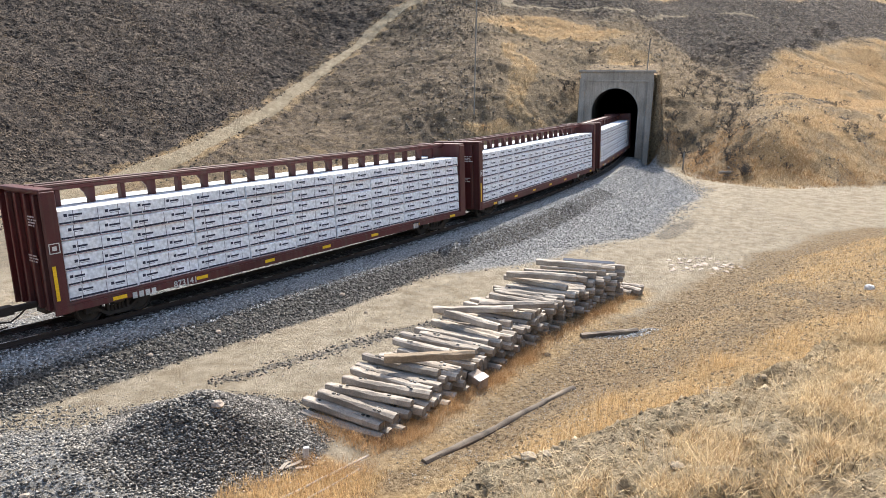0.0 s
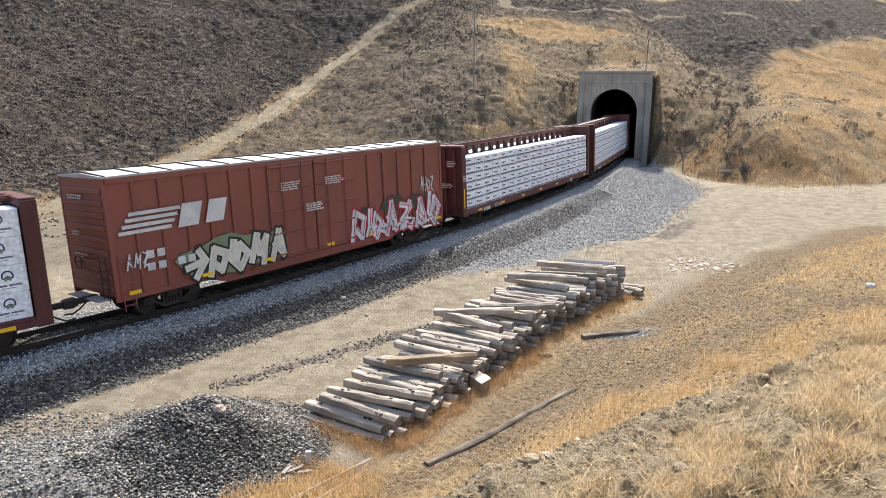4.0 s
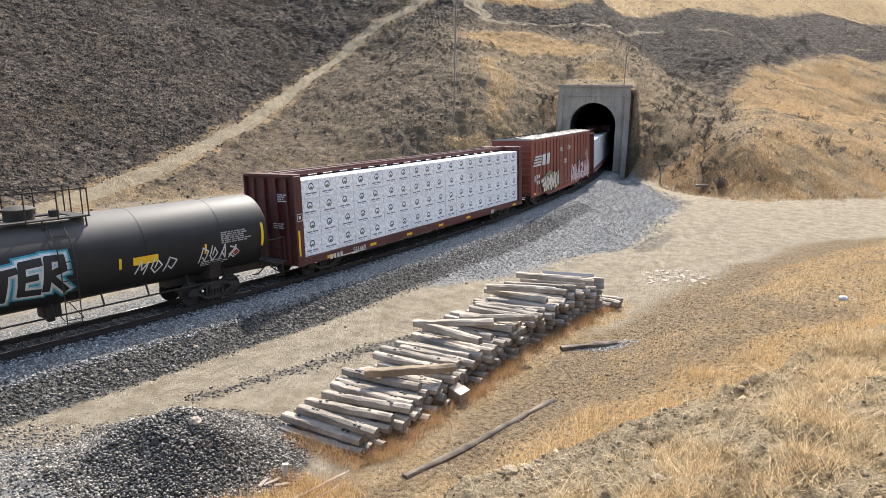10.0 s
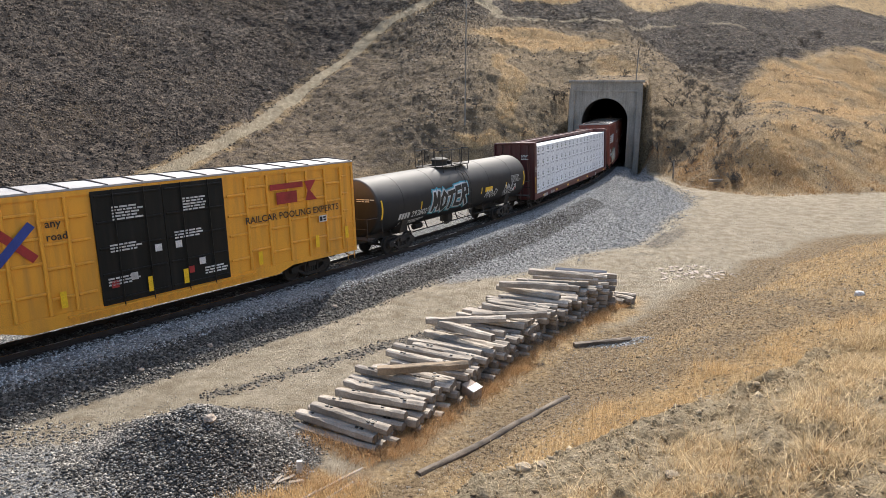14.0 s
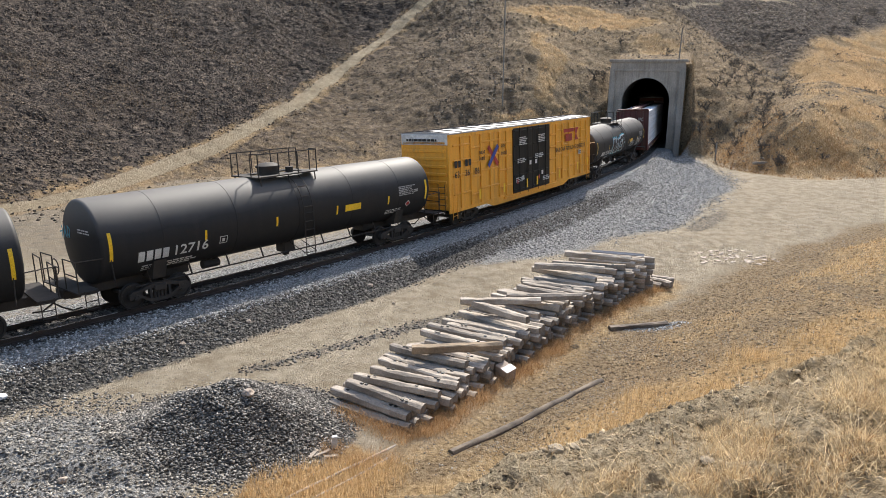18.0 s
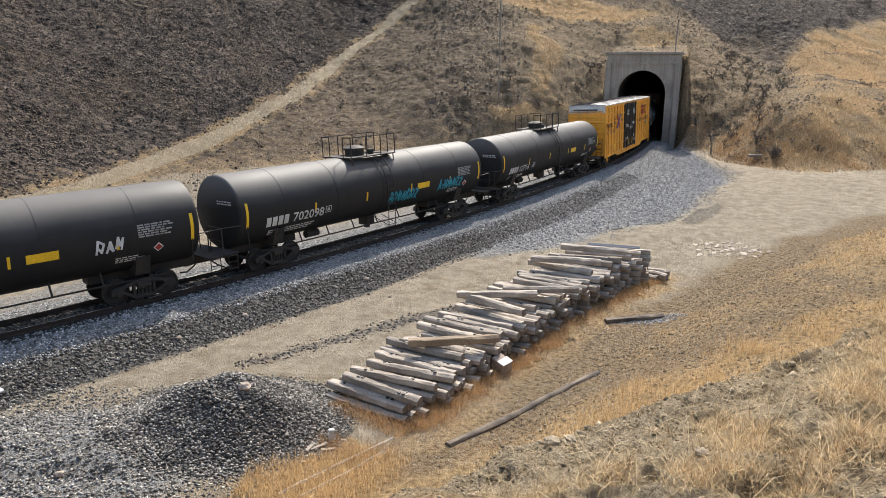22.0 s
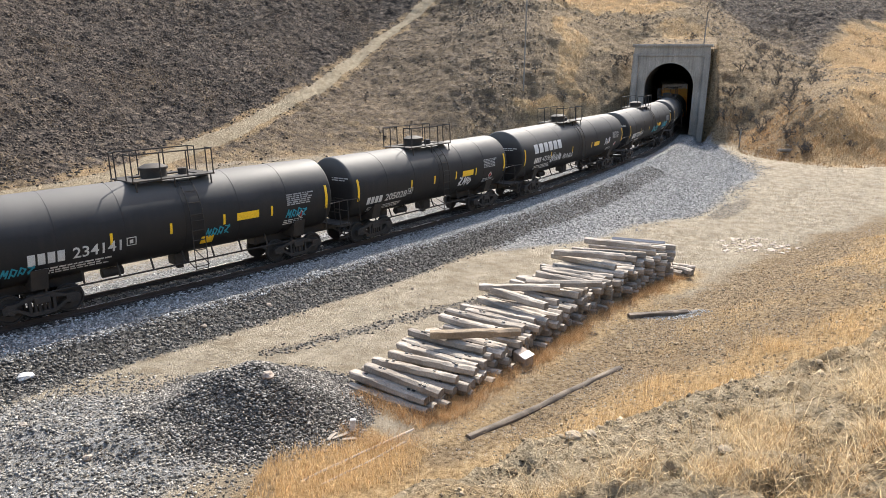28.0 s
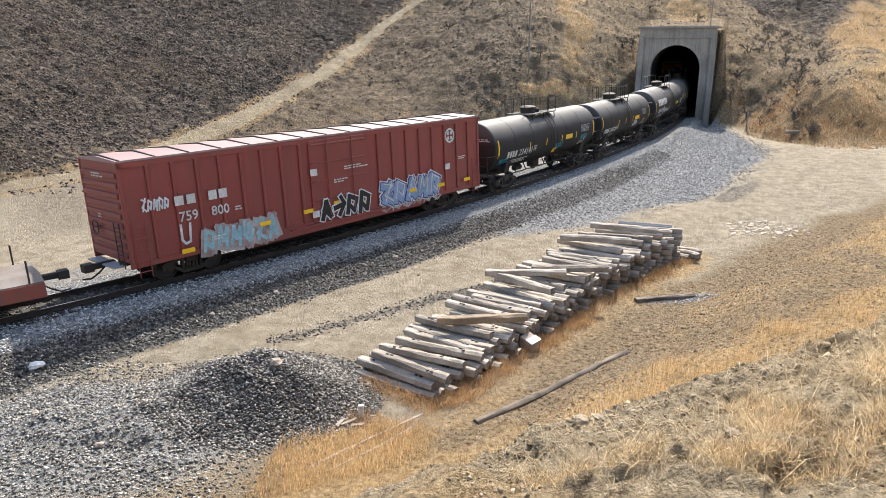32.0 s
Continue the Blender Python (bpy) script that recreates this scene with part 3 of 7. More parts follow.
GRAVEL_EDGE = [(-6, 27.5), (-1, 31), (2.5, 33.6), (5.5, 35.8), (8, 38.3), (12, 41), (14.5, 44), (17.5, 49), (21, 55), (23.7, 62), (24.6, 72), (24, 80)]


def cover(x, y, s, v, far, near, bank):
    """What lies on the ground, 0 to 1 each."""
    w = 0.5 * rough(x, y, 7.0, 71)
    xo, yo = x, y
    x, y = x + 2.2 * rough(xo, yo, 5.0, 77), y + 2.2 * rough(xo, yo, 5.0, 79)
    out = {}
    out["none"] = np.zeros(x.shape)
    hillside = ease(-0.5, 2.0, far + 1.2 * w)
    knoll = -chain_distance(xo, yo, KNOLL) + 2.0 * w
    burnt = hillside * ease(2.0, -1.5, knoll)
    burnt = np.maximum(burnt, 0.9 * hillside * ease(112, 122, y + 4 * w) * ease(1.5, -1.5, knoll) * ease(1.5, -0.5, chain_distance(xo, yo, TOP_GOLD)))
    burnt = np.maximum(burnt, hillside * np.maximum(0.55 * blob(x, y, 35, 74, 4, 2.5, 25), 0.45 * blob(x, y, 45, 86, 8, 4, 25)))
    burnt = np.maximum(burnt, 0.4 * hillside * blob(x, y, 38, 96, 3, 10, -20))
    burnt = np.maximum(burnt, 0.6 * hillside * blob(x, y, 28.8, 70.5, 2.6, 3.6, 20))
    burnt = np.maximum(burnt, 0.72 * ease(-9, -14, v + 1.5 * w) * ease(-18, -8, s) * ease(52, 46, s))
    # browner east of the trail; towards the portal the paling also paints in haze
    out["burnt"] = burnt * (1 - (0.42 + 0.28 * ease(0, 8, x)) * ease(-1, 3, -chain_distance(xo, yo, TRAIL)) * ease(44, 33, x - 0.2 * (y - 70)) * ease(122, 106, y))
    straw = (0.66 + 0.5 * rough(xo, yo, 3.2, 97)) * hillside * ease(-1.0, 3.0, knoll)
    straw = straw * (1 - 0.5 * blob(x, y, 45, 86, 8, 4, 25)) * (1 - 0.4 * blob(x, y, 38, 96, 3, 10, -20))
    straw = np.maximum(straw, 0.72 * blob(x, y, 16, 105, 10, 4.5, 3))
    straw = np.maximum(straw, 0.62 * blob(x, y, 9.2, 90, 2.2, 10, -5))
    straw = np.maximum(straw, 0.55 * blob(x, y, 24.5, 95.5, 4.5, 3.5))
    straw = np.maximum(straw, 0.8 * blob(x, y, 5.2, 79.5, 2.4, 1.4))
    straw = np.maximum(straw, 0.5 * blob(x, y, 33, 66.5, 6, 3.5, 10))
    straw = np.maximum(straw, 0.62 * ease(1.5, 0.3, np.abs(chain_distance(xo, yo, FOOT) + 0.5) + 0.5 * w))
    straw = np.maximum(straw, 0.8 * ease(-0.8, 1.4, chain_distance(xo, yo, TOP_GOLD) + 1.0 * w) * ease(7, 12, xo))
    straw = np.maximum(straw, 0.45 * ease(2.4, 1.2, np.abs(chain_distance(xo, yo, TRAIL))))
    straw = np.maximum(straw, 0.45 * ease(8, -4, far) * ease(-6, -16, v) * ease(-3, 0.5, far))
    straw = np.maximum(straw, ease(0.6, 3.0, near + 1.2 * w) * (0.26 + 0.42 * rough(x, y, 3.0, 73) + 0.34 * ease(12, 17, xo)))
    straw = np.maximum(straw, 0.95 * ease(-0.2, 1.0, near + 0.5 * w) * ease(-8.2, -6.6, bank + 1.2 * w) * ease(0.2, -0.5, bank))
    straw = np.maximum(straw, ease(-0.2, 0.5, bank) * (0.16 + 0.32 * rough(x, y, 1.4, 75)))
    straw = np.maximum(straw, 0.9 * blob(x, y, -3.8, 13.2, 2.6, 0.9, 20))
    out["straw"] = np.clip(straw + 0.16 * rough(xo, yo, 1.6, 91) * (straw > 0.05), 0, 1)
    x, y = xo, yo
    out["soil"] = np.maximum(ease(-2.6, 2.2, near + 2.4 * w), ease(-0.5, 1, far))
    out["pale"] = ease(-0.7, 0.1, bank + 0.3 * w)
    trail = ease(1.25, 0.55, np.abs(chain_distance(x, y, TRAIL)) + 0.45 * w + 0.35 * ease(64, 50, y))
    trail = np.maximum(trail, ease(1.8, 1.0, np.abs(chain_distance(x, y, TOP_ROAD)) + 0.5 * w))
    out["trail"] = np.maximum(trail, 0.62 * ease(0.8, 0.3, np.abs(chain_distance(x, y, BENCH)) + 0.7 * w) * ease(5, 10, x))
    g = ease(3.8, 2.9, np.abs(v) + 0.4 * w) * (s < 58)
    g = np.maximum(g, 0.78 * ease(-1.2, 1.2, chain_distance(x, y, GRAVEL_EDGE) + 1.3 * w) * ease(58, 55, s) * ease(0, 6, s) * (v > 0))
    g = np.maximum(g, 0.55 * ease(-3, -3.4, v) * ease(-7, -5.5, v) * ease(50, 44, s))
    g = np.maximum(g, ease(3.6, 2.2, np.hypot((x + 10) / 1.5, y - 14)) * 0.62)
    out["gravel"] = np.clip(g, 0, 1)
    o = ease(2.6, 3.3, v + 0.3 * w) * ease(5.0, 3.9, v + 0.5 * w) * ease(30, 16, s)
    o = np.maximum(o, ease(3.2, 2.3, np.hypot((x + 6.1) / 1.2, y - 16.2) + 0.4 * w))
    berm = np.abs(chain_distance(x, y, [(-6.8, 19.9), (-3.2, 22.7), (0.5, 25.9), (4, 29.5)]))
    o = np.maximum(o, 0.55 * ease(0.6, 0.15, berm + 0.4 * w))
    o = np.maximum(o, 0.5 * blob(x + 1.5 * w, y + 3 * w, 15.6, 44.0, 0.8, 4.0, -35))
    o = np.maximum(o, 0.5 * blob(x, y, 7.2, 24.1, 1.0, 0.4, 10))
    o = np.maximum(o, 0.9 * ease(1.7, 1.2, np.abs(v)) * (s < 58))
    out["oldgravel"] = np.clip(o, 0, 1)
    return out


def widened(mid, lo, hi):
    out, d, x = [], 0.3, mid[0]
    while x > lo:
        d *= 1.12
        x -= d
        out.append(x)
    up, d, x = [], 0.3, mid[-1]
    while x < hi:
        d *= 1.12
        x += d
        up.append(x)
    return np.array(out[::-1] + list(mid) + up)


gx = widened(np.concatenate([np.arange(-56, -5, 0.3), np.arange(-5, 0.4, 0.11), np.arange(0.4, 5.6, 0.034), np.arange(5.6, 15, 0.11), np.arange(15, 62, 0.3)]), -420, 420)
gy = widened(np.concatenate([np.arange(2, 4.4, 0.15), np.arange(4.4, 9.4, 0.036), np.arange(9.4, 17, 0.11), np.arange(17, 118, 0.3)]), -160, 620)
GX, GY = np.meshgrid(gx, gy)
GZ, GS, GV, GF, GN, GB = ground_height(GX, GY)
nx, ny = len(gx), len(gy)
ii = (np.arange(ny - 1)[:, None] * nx + np.arange(nx - 1)[None, :]).ravel()
cells = np.stack([ii, ii + 1, ii + nx + 1, ii + nx], 1)
cu, cv = GS.ravel()[cells].mean(1) - PORTAL_S, GV.ravel()[cells].mean(1)
zr = GZ.ravel()[cells]
hole = (np.abs(cv) < 3.6) & (zr.max(1) - zr.min(1) > 2.0) & (cu > -1) & (cu < 1.5)
cells = cells[~hole]
me = bpy.data.meshes.new("ground")
me.from_pydata(np.stack([GX, GY, GZ], -1).reshape(-1, 3).tolist(), [], cells.tolist())
for key, val in cover(GX, GY, GS, GV, GF, GN, GB).items():
    me.attributes.new(key, "FLOAT", "POINT").data.foreach_set("value", val.ravel().astype(np.float32))
me.polygons.foreach_set("use_smooth", [True] * len(me.polygons))
me.materials.append(M["ground"])
me.update()
ground = tagged(new("ground", me), "burnt dark hillsides, dry grass and pale dirt", "ground", kind="structure")


def floor_at(x, y):
    """Height of the ground sheet at one place."""
    i = min(max(int(np.searchsorted(gx, x)) - 1, 0), nx - 2)
    j = min(max(int(np.searchsorted(gy, y)) - 1, 0), ny - 2)
    a, b = (x - gx[i]) / (gx[i + 1] - gx[i]), (y - gy[j]) / (gy[j + 1] - gy[j])
    return float((GZ[j, i] * (1 - a) + GZ[j, i + 1] * a) * (1 - b) + (GZ[j + 1, i] * (1 - a) + GZ[j + 1, i + 1] * a) * b)


def floors(x, y):
    """The same for arrays."""
    i = np.clip(np.searchsorted(gx, x) - 1, 0, nx - 2)
    j = np.clip(np.searchsorted(gy, y) - 1, 0, ny - 2)
    a, b = (x - gx[i]) / (gx[i + 1] - gx[i]), (y - gy[j]) / (gy[j + 1] - gy[j])
    return (GZ[j, i] * (1 - a) + GZ[j, i + 1] * a) * (1 - b) + (GZ[j + 1, i] * (1 - a) + GZ[j + 1, i + 1] * a) * b


# ---- tunnel ----
ph = heading(PORTAL_S)
OFFSET = -0.3
PORTAL = Matrix.Translation(on_line(PORTAL_S, OFFSET, 0)) @ Matrix.Rotation(ph, 4, "Z")   # x into the hill, y to the left
HALF, SPRING, APEX, TOP, WIDE = 2.65, 5.15, 7.8, 9.55, 4.15


def arch(half, spring, rise, n=20):
    return [(half, -0.9), (half, spring * 0.5)] + [(half * math.cos(a), spring + rise * math.sin(a)) for a in np.linspace(0, math.pi, n)] + [(-half, spring * 0.5), (-half, -0.9)]


portal = tagged(new("tunnel_portal"), "weathered grey concrete railway tunnel portal with sooty arch", "tunnel portal", kind="structure")
portal.matrix_world = PORTAL
bm = bmesh.new()
inner = arch(HALF, SPRING, APEX - SPRING)
outer = []
for y, z in inner:
    if z <= SPRING:
        outer.append((math.copysign(WIDE, y), z))
    else:
        a = math.atan2(z - SPRING, y)
        k = min(WIDE / max(abs(math.cos(a)), 1e-6), (TOP - SPRING) / max(math.sin(a), 1e-6))
        outer.append((k * math.cos(a), SPRING + k * math.sin(a)))
fr = [[bm.verts.new((x, y, z)) for y, z in ring] for x, ring in ((-0.45, inner), (-0.45, outer), (0.5, outer), (0.5, inner))]
for p, q in zip(fr, fr[1:] + fr[:1]):
    for i in range(len(inner) - 1):
        bm.faces.new((p[i], p[i + 1], q[i + 1], q[i]))
bmesh.ops.recalc_face_normals(bm, faces=bm.faces[:])
part("head_wall", bm, M["concrete"], portal)
part("coping", soft_box(-0.65, 0.55, -WIDE - 0.15, WIDE + 0.15, TOP, TOP + 0.28, 0.04), M["concrete"], portal, "projecting concrete coping")
part("string_course", soft_box(-0.53, -0.44, -WIDE, WIDE, TOP - 1.05, TOP - 0.85, 0.02), M["concrete"], portal)
for sy in (-1, 1):
    bm = bmesh.new()
    pts = [(-0.44, -0.9), (-1.15, -0.9), (-0.62, TOP - 0.8), (-0.44, TOP - 0.8)]
    y0, y1 = sorted((sy * (WIDE - 0.6), sy * WIDE))
    lo = [bm.verts.new((x, y0, z)) for x, z in pts]
    hi = [bm.verts.new((x, y1, z)) for x, z in pts]
    bm.faces.new(lo)
    bm.faces.new(hi[::-1])
    for i in range(4):
        bm.faces.new((lo[i], lo[(i + 1) % 4], hi[(i + 1) % 4], hi[i]))
    bmesh.ops.recalc_face_normals(bm, faces=bm.faces[:])
    part("buttress", bm, M["concrete"], portal, "battered concrete buttress")
lining_s = np.arange(PORTAL_S + 0.5, PORTAL_S + 110, 2.5)
verts, faces = [], []
for s in lining_s:
    for y, z in arch(HALF + 0.02, SPRING, APEX - SPRING, 14):
        verts.append(on_line(s, OFFSET - y, z))
k = len(arch(1, 1, 1, 14))
for i in range(len(lining_s) - 1):
    for j in range(k - 1):
        a = i * k + j
        faces.append((a, a + 1, a + k + 1, a + k))
# unseen wall added across the far end to keep the tunnel dark
verts += [on_line(lining_s[-1], 5, -1), on_line(lining_s[-1], -5, -1), on_line(lining_s[-1], -5, 9), on_line(lining_s[-1], 5, 9)]
faces.append((len(verts) - 4, len(verts) - 3, len(verts) - 2, len(verts) - 1))
tagged(new("tunnel_wall", soup("tunnel_wall", verts, faces, M["lining"])), "soot-blackened lining of the railway tunnel", "tunnel wall", kind="structure")
verts, faces = [], []
for s in lining_s:
    verts += [on_line(s, 3, -0.3), on_line(s, -3, -0.3)]
for i in range(len(lining_s) - 1):
    faces.append((2 * i, 2 * i + 1, 2 * i + 3, 2 * i + 2))
tagged(new("tunnel_floor", soup("tunnel_floor", verts, faces, M["oldballast"])), "dark ballast bed inside the tunnel", "floor", kind="structure")

# ---- track ----
track = tagged(new("railway_track"), "single railway track with worn steel rails on dark ties", "railway track", kind="structure")
RAILX = [(-0.075, -0.185), (0.075, -0.185), (0.075, -0.165), (0.012, -0.14), (0.012, -0.05), (0.037, -0.04), (0.037, -0.006), (0.028, 0.0), (-0.028, 0.0), (-0.037, -0.006), (-0.037, -0.04), (-0.012, -0.05), (-0.012, -0.14), (-0.075, -0.165)]
rs = np.arange(-60, PORTAL_S + 60, 1.5)
for side in (-1, 1):
    verts, faces, head = [], [], []
    for s in rs:
        for a, z in RAILX:
            v = side * 0.753 + a
            verts.append(on_line(s, v, z + BANK * v))
    k = len(RAILX)
    for i in range(len(rs) - 1):
        for j in range(k):
            faces.append((i * k + j, i * k + (j + 1) % k, (i + 1) * k + (j + 1) % k, (i + 1) * k + j))
            head.append(1 if j in (6, 7, 8) else 0)
    me = soup("rail", verts, faces, M["railside"])
    me.materials.append(M["tread"])
    me.polygons.foreach_set("material_index", head)
    part("rail", me, None, track, "worn steel rail with a bright head")
bm = soft_box(-0.115, 0.115, -1.3, 1.3, -0.32, -0.19, 0.012)
tie_me = mesh_of("track_tie", bm, M["tieend"])
plate_me = mesh_of("tie_plate", boxes((-0.09, 0.09, -0.18, 0.18, -0.192, -0.176)), M["railside"])
i, s = 0, -45.0
while s < PORTAL_S + 14:
    x, y, z = on_line(s, 0, 0)
    p = Matrix.Translation((x, y, 0)) @ Matrix.Rotation(heading(s), 4, "Z") @ Matrix.Rotation(-BANK, 4, "X")
    t = part("track_tie", tie_me, None, track, at=p)
    for side in (-1, 1):
        if -25 < s < 30:
            part("tie_plate", plate_me, None, t, at=pose(0, side * 0.753, 0))
    s += 0.53

# ---- lettering, marks and spray paint ----
_fonts = {}


def letters(word, size):
    """Flat mesh of a word in the built-in font: (verts, faces) from its lower left corner, and its width."""
    if word not in _fonts:
        cu = bpy.data.curves.new("word", "FONT")
        cu.body, cu.resolution_u, cu.offset = word, 2, 0.014
        ob = bpy.data.objects.new("word", cu)
        scene.collection.objects.link(ob)
        dg = bpy.context.evaluated_depsgraph_get()
        me = bpy.data.meshes.new_from_object(ob.evaluated_get(dg))
        vs = [(v.co.x, v.co.y) for v in me.vertices]
        fs = [tuple(p.vertices) for p in me.polygons]
        bpy.data.objects.remove(ob)
        bpy.data.curves.remove(cu)
        bpy.data.meshes.remove(me)
        x0, y0 = min(v[0] for v in vs), min(v[1] for v in vs)
        _fonts[word] = ([(a - x0, b - y0) for a, b in vs], fs)
    vs, fs = _fonts[word]
    k = size / 0.72
    return [(a * k, b * k) for a, b in vs], fs


def bars(rows):
    """Plain bars (x, y, w, h) as flat shapes."""
    vs, fs = [], []
    for x, y, w, h in rows:
        i = len(vs)
        vs += [(x, y), (x + w, y), (x + w, y + h), (x, y + h)]
        fs.append((i, i + 1, i + 2, i + 3))
    return vs, fs


def small_print(rng, w, rows, h=0.05, gap=0.045):
    out = []
    for r in range(rows):
        x = 0.0
        while x < w * rng.uniform(0.75, 1):
            k = rng.uniform(0.08, 0.3)
            out.append((x, -r * (h + gap), k, h))
            x += k + 0.04
    return bars(out)


def stroke(pts, width):
    vs, fs = [], []
    for (ax, ay), (bx, by) in zip(pts[:-1], pts[1:]):
        d = math.hypot(bx - ax, by - ay) or 1
        px, py = -(by - ay) / d * width / 2, (bx - ax) / d * width / 2
        ex, ey = (bx - ax) / d * width * 0.3, (by - ay) / d * width * 0.3
        i = len(vs)
        vs += [(ax + px - ex, ay + py - ey), (bx + px + ex, by + py + ey), (bx - px + ex, by - py + ey), (ax - px - ex, ay - py - ey)]
        fs.append((i, i + 3, i + 2, i + 1))
    return vs, fs


def joined(*shapes):
    vs, fs = [], []
    for a, b in shapes:
        k = len(vs)
        vs += a
        fs += [tuple(i + k for i in f) for f in b]
    return vs, fs


def moved(shape, dx, dy, k=1.0):
    return [(a * k + dx, b * k + dy) for a, b in shape[0]], shape[1]


GLYPHS = {
    "M": [[(0, 0), (0.16, 1), (0.46, 0.3), (0.86, 1), (1, 0)]], "O": [[(0.5, 1), (0.08, 0.7), (0.12, 0.2), (0.5, 0), (0.9, 0.25), (0.92, 0.75), (0.45, 1)]], "T": [[(-0.05, 0.92), (1.05, 1)], [(0.5, 0.95), (0.42, 0)]],
    "E": [[(1, 0.98), (0.1, 0.95), (0.05, 0.05), (1, 0)], [(0.1, 0.5), (0.8, 0.52)]], "R": [[(0.05, 0), (0.1, 0.97), (0.8, 0.95), (0.85, 0.6), (0.15, 0.48), (1.1, -0.12)]],
    # shapes that spell nothing
    "a": [[(0, 0.15), (0.3, 1), (0.5, 0.35), (0.95, 0.9), (0.8, 0)]], "b": [[(0.1, 1), (0, 0.4), (0.55, 0), (1, 0.5), (0.5, 0.85), (0.35, 0.4)]], "c": [[(0, 0.45), (1, 0.6)], [(0.6, 1), (1, 0.6), (0.5, 0.05)]],
    "d": [[(0, 0), (0.2, 0.95), (0.95, 0.7), (0.7, 0.08), (0.3, 0.35)]], "e": [[(0, 0.95), (0.9, 0.8), (0.1, 0.35), (1, 0.0)], [(0.2, 0.05), (0.8, 1)]], "f": [[(0.1, 0), (0.5, 0.98), (0.95, 0.1), (0.25, 0.55)]],
}


def spray_word(word, w, h, thick, seed, lean=0.1, grow=0.0):
    """Brushed angular letters, each stroke piece a little in front of the one before; grow widens them for an outline."""
    rng = random.Random(seed)
    vs, fs, step, n = [], [], w / len(word), 0
    for i, letter in enumerate(word):
        k, base = rng.uniform(0.86, 1.1), rng.uniform(-0.07, 0.05) * h
        for line in GLYPHS[letter]:
            pts = [(step * (i + 0.1 + 0.76 * a + lean * b) + rng.uniform(-0.02, 0.02) * step, base + h * k * b) for a, b in line]
            for a, b in zip(pts[:-1], pts[1:]):
                d = math.hypot(b[0] - a[0], b[1] - a[1]) or 1
                ux, uy = (b[0] - a[0]) / d, (b[1] - a[1]) / d
                ta, tb = thick * rng.uniform(0.85, 1.15) / 2 + grow, thick * rng.uniform(0.85, 1.15) / 2 + grow
                j, c = len(vs), 0.0012 * (n % 5)
                e = 0.35 * thick + grow
                vs += [(a[0] - ux * e + uy * ta, a[1] - uy * e - ux * ta, c), (b[0] + ux * e + uy * tb, b[1] + uy * e - ux * tb, c), (b[0] + ux * e - uy * tb, b[1] + uy * e + ux * tb, c), (a[0] - ux * e - uy * ta, a[1] - uy * e + ux * ta, c)]
                fs.append((j, j + 1, j + 2, j + 3))
                n += 1
    return vs, fs


def moved3(shape, dx, dy):
    return [(a + dx, b + dy, *c) for a, b, *c in shape[0]], shape[1]


def cloud(w, h, seed, n=26):
    """An uneven patch of sprayed colour."""
    rng = random.Random(seed)
    ring = [(w / 2 + w / 2 * math.cos(i * math.tau / n) * rng.uniform(0.82, 1.08), h / 2 + h / 2 * math.sin(i * math.tau / n) * rng.uniform(0.75, 1.12)) for i in range(n)]
    return [(w / 2, h / 2)] + ring, [(0, 1 + i, 1 + (i + 1) % n) for i in range(n)]


class Side:
    """Maps flat shapes on to a car's visible sides."""

    def __init__(self, car, half, rear, round_=None):
        self.car, self.half, self.rear, self.round = car, half, rear, round_

    def put(self, name, shape, mat, x, z, parent=None, lift=0.012, label="", face="side"):
        if isinstance(shape, list):
            return [self.put(name, one, mat, x, z, parent, lift + 0.001 * (i % 3), label, face) for i, one in enumerate(shape)]
        vs, fs = shape
        out = []
        if self.round and face == "side":
            zc, r = self.round
            if max(v[1] for v in vs) - min(v[1] for v in vs) > 0.2:
                # cut in rows, so that the paint follows the shell
                b_ = bmesh.new()
                bv = [b_.verts.new((v[0], v[1], v[2] if len(v) > 2 else 0)) for v in vs]
                for f in fs:
                    try:
                        b_.faces.new([bv[i] for i in f])
                    except ValueError:
                        pass
                y = min(v[1] for v in vs) + 0.1
                while y < max(v[1] for v in vs):
                    bmesh.ops.bisect_plane(b_, geom=b_.verts[:] + b_.edges[:] + b_.faces[:], plane_co=(0, y, 0), plane_no=(0, 1, 0))
                    y += 0.1
                b_.verts.index_update()
                vs, fs = [(v.co.x, v.co.y, v.co.z) for v in b_.verts], [tuple(v.index for v in f.verts) for f in b_.faces]
                b_.free()
            for a, b, *c in vs:
                th = math.asin(max(-0.99, min(0.99, (z - zc) / r))) + b / r
                k = r + lift + sum(c)
                out.append((x + a, -k * math.cos(th), zc + k * math.sin(th)))
        elif face == "side":
            out = [(x + a, -self.half - lift - sum(c), z + b) for a, b, *c in vs]
        else:
            out = [(self.rear - lift - sum(c), -x - a, z + b) for a, b, *c in vs]
        return part(name, soup(name, out, fs, mat), None, parent or self.car, label)


def strip(w, h, n=6):
    """An upright strip cut in rows, so that it bends round a shell."""
    vs = [(x, h * i / n) for i in range(n + 1) for x in (0, w)]
    return vs, [(2 * i, 2 * i + 1, 2 * i + 3, 2 * i + 2) for i in range(n)]


# ---- running gear ----
WR = 0.46
prof = [(-0.068, 0.10), (-0.06, WR + 0.026), (-0.045, WR + 0.03), (-0.03, WR + 0.004), (0.068, WR - 0.004), (0.068, WR - 0.06), (0.03, WR - 0.08), (0.015, 0.20), (0.06, 0.13), (0.075, 0.12), (0.075, 0.0)]
bm = bmesh.new()
wheelset_bm = bmesh.new()
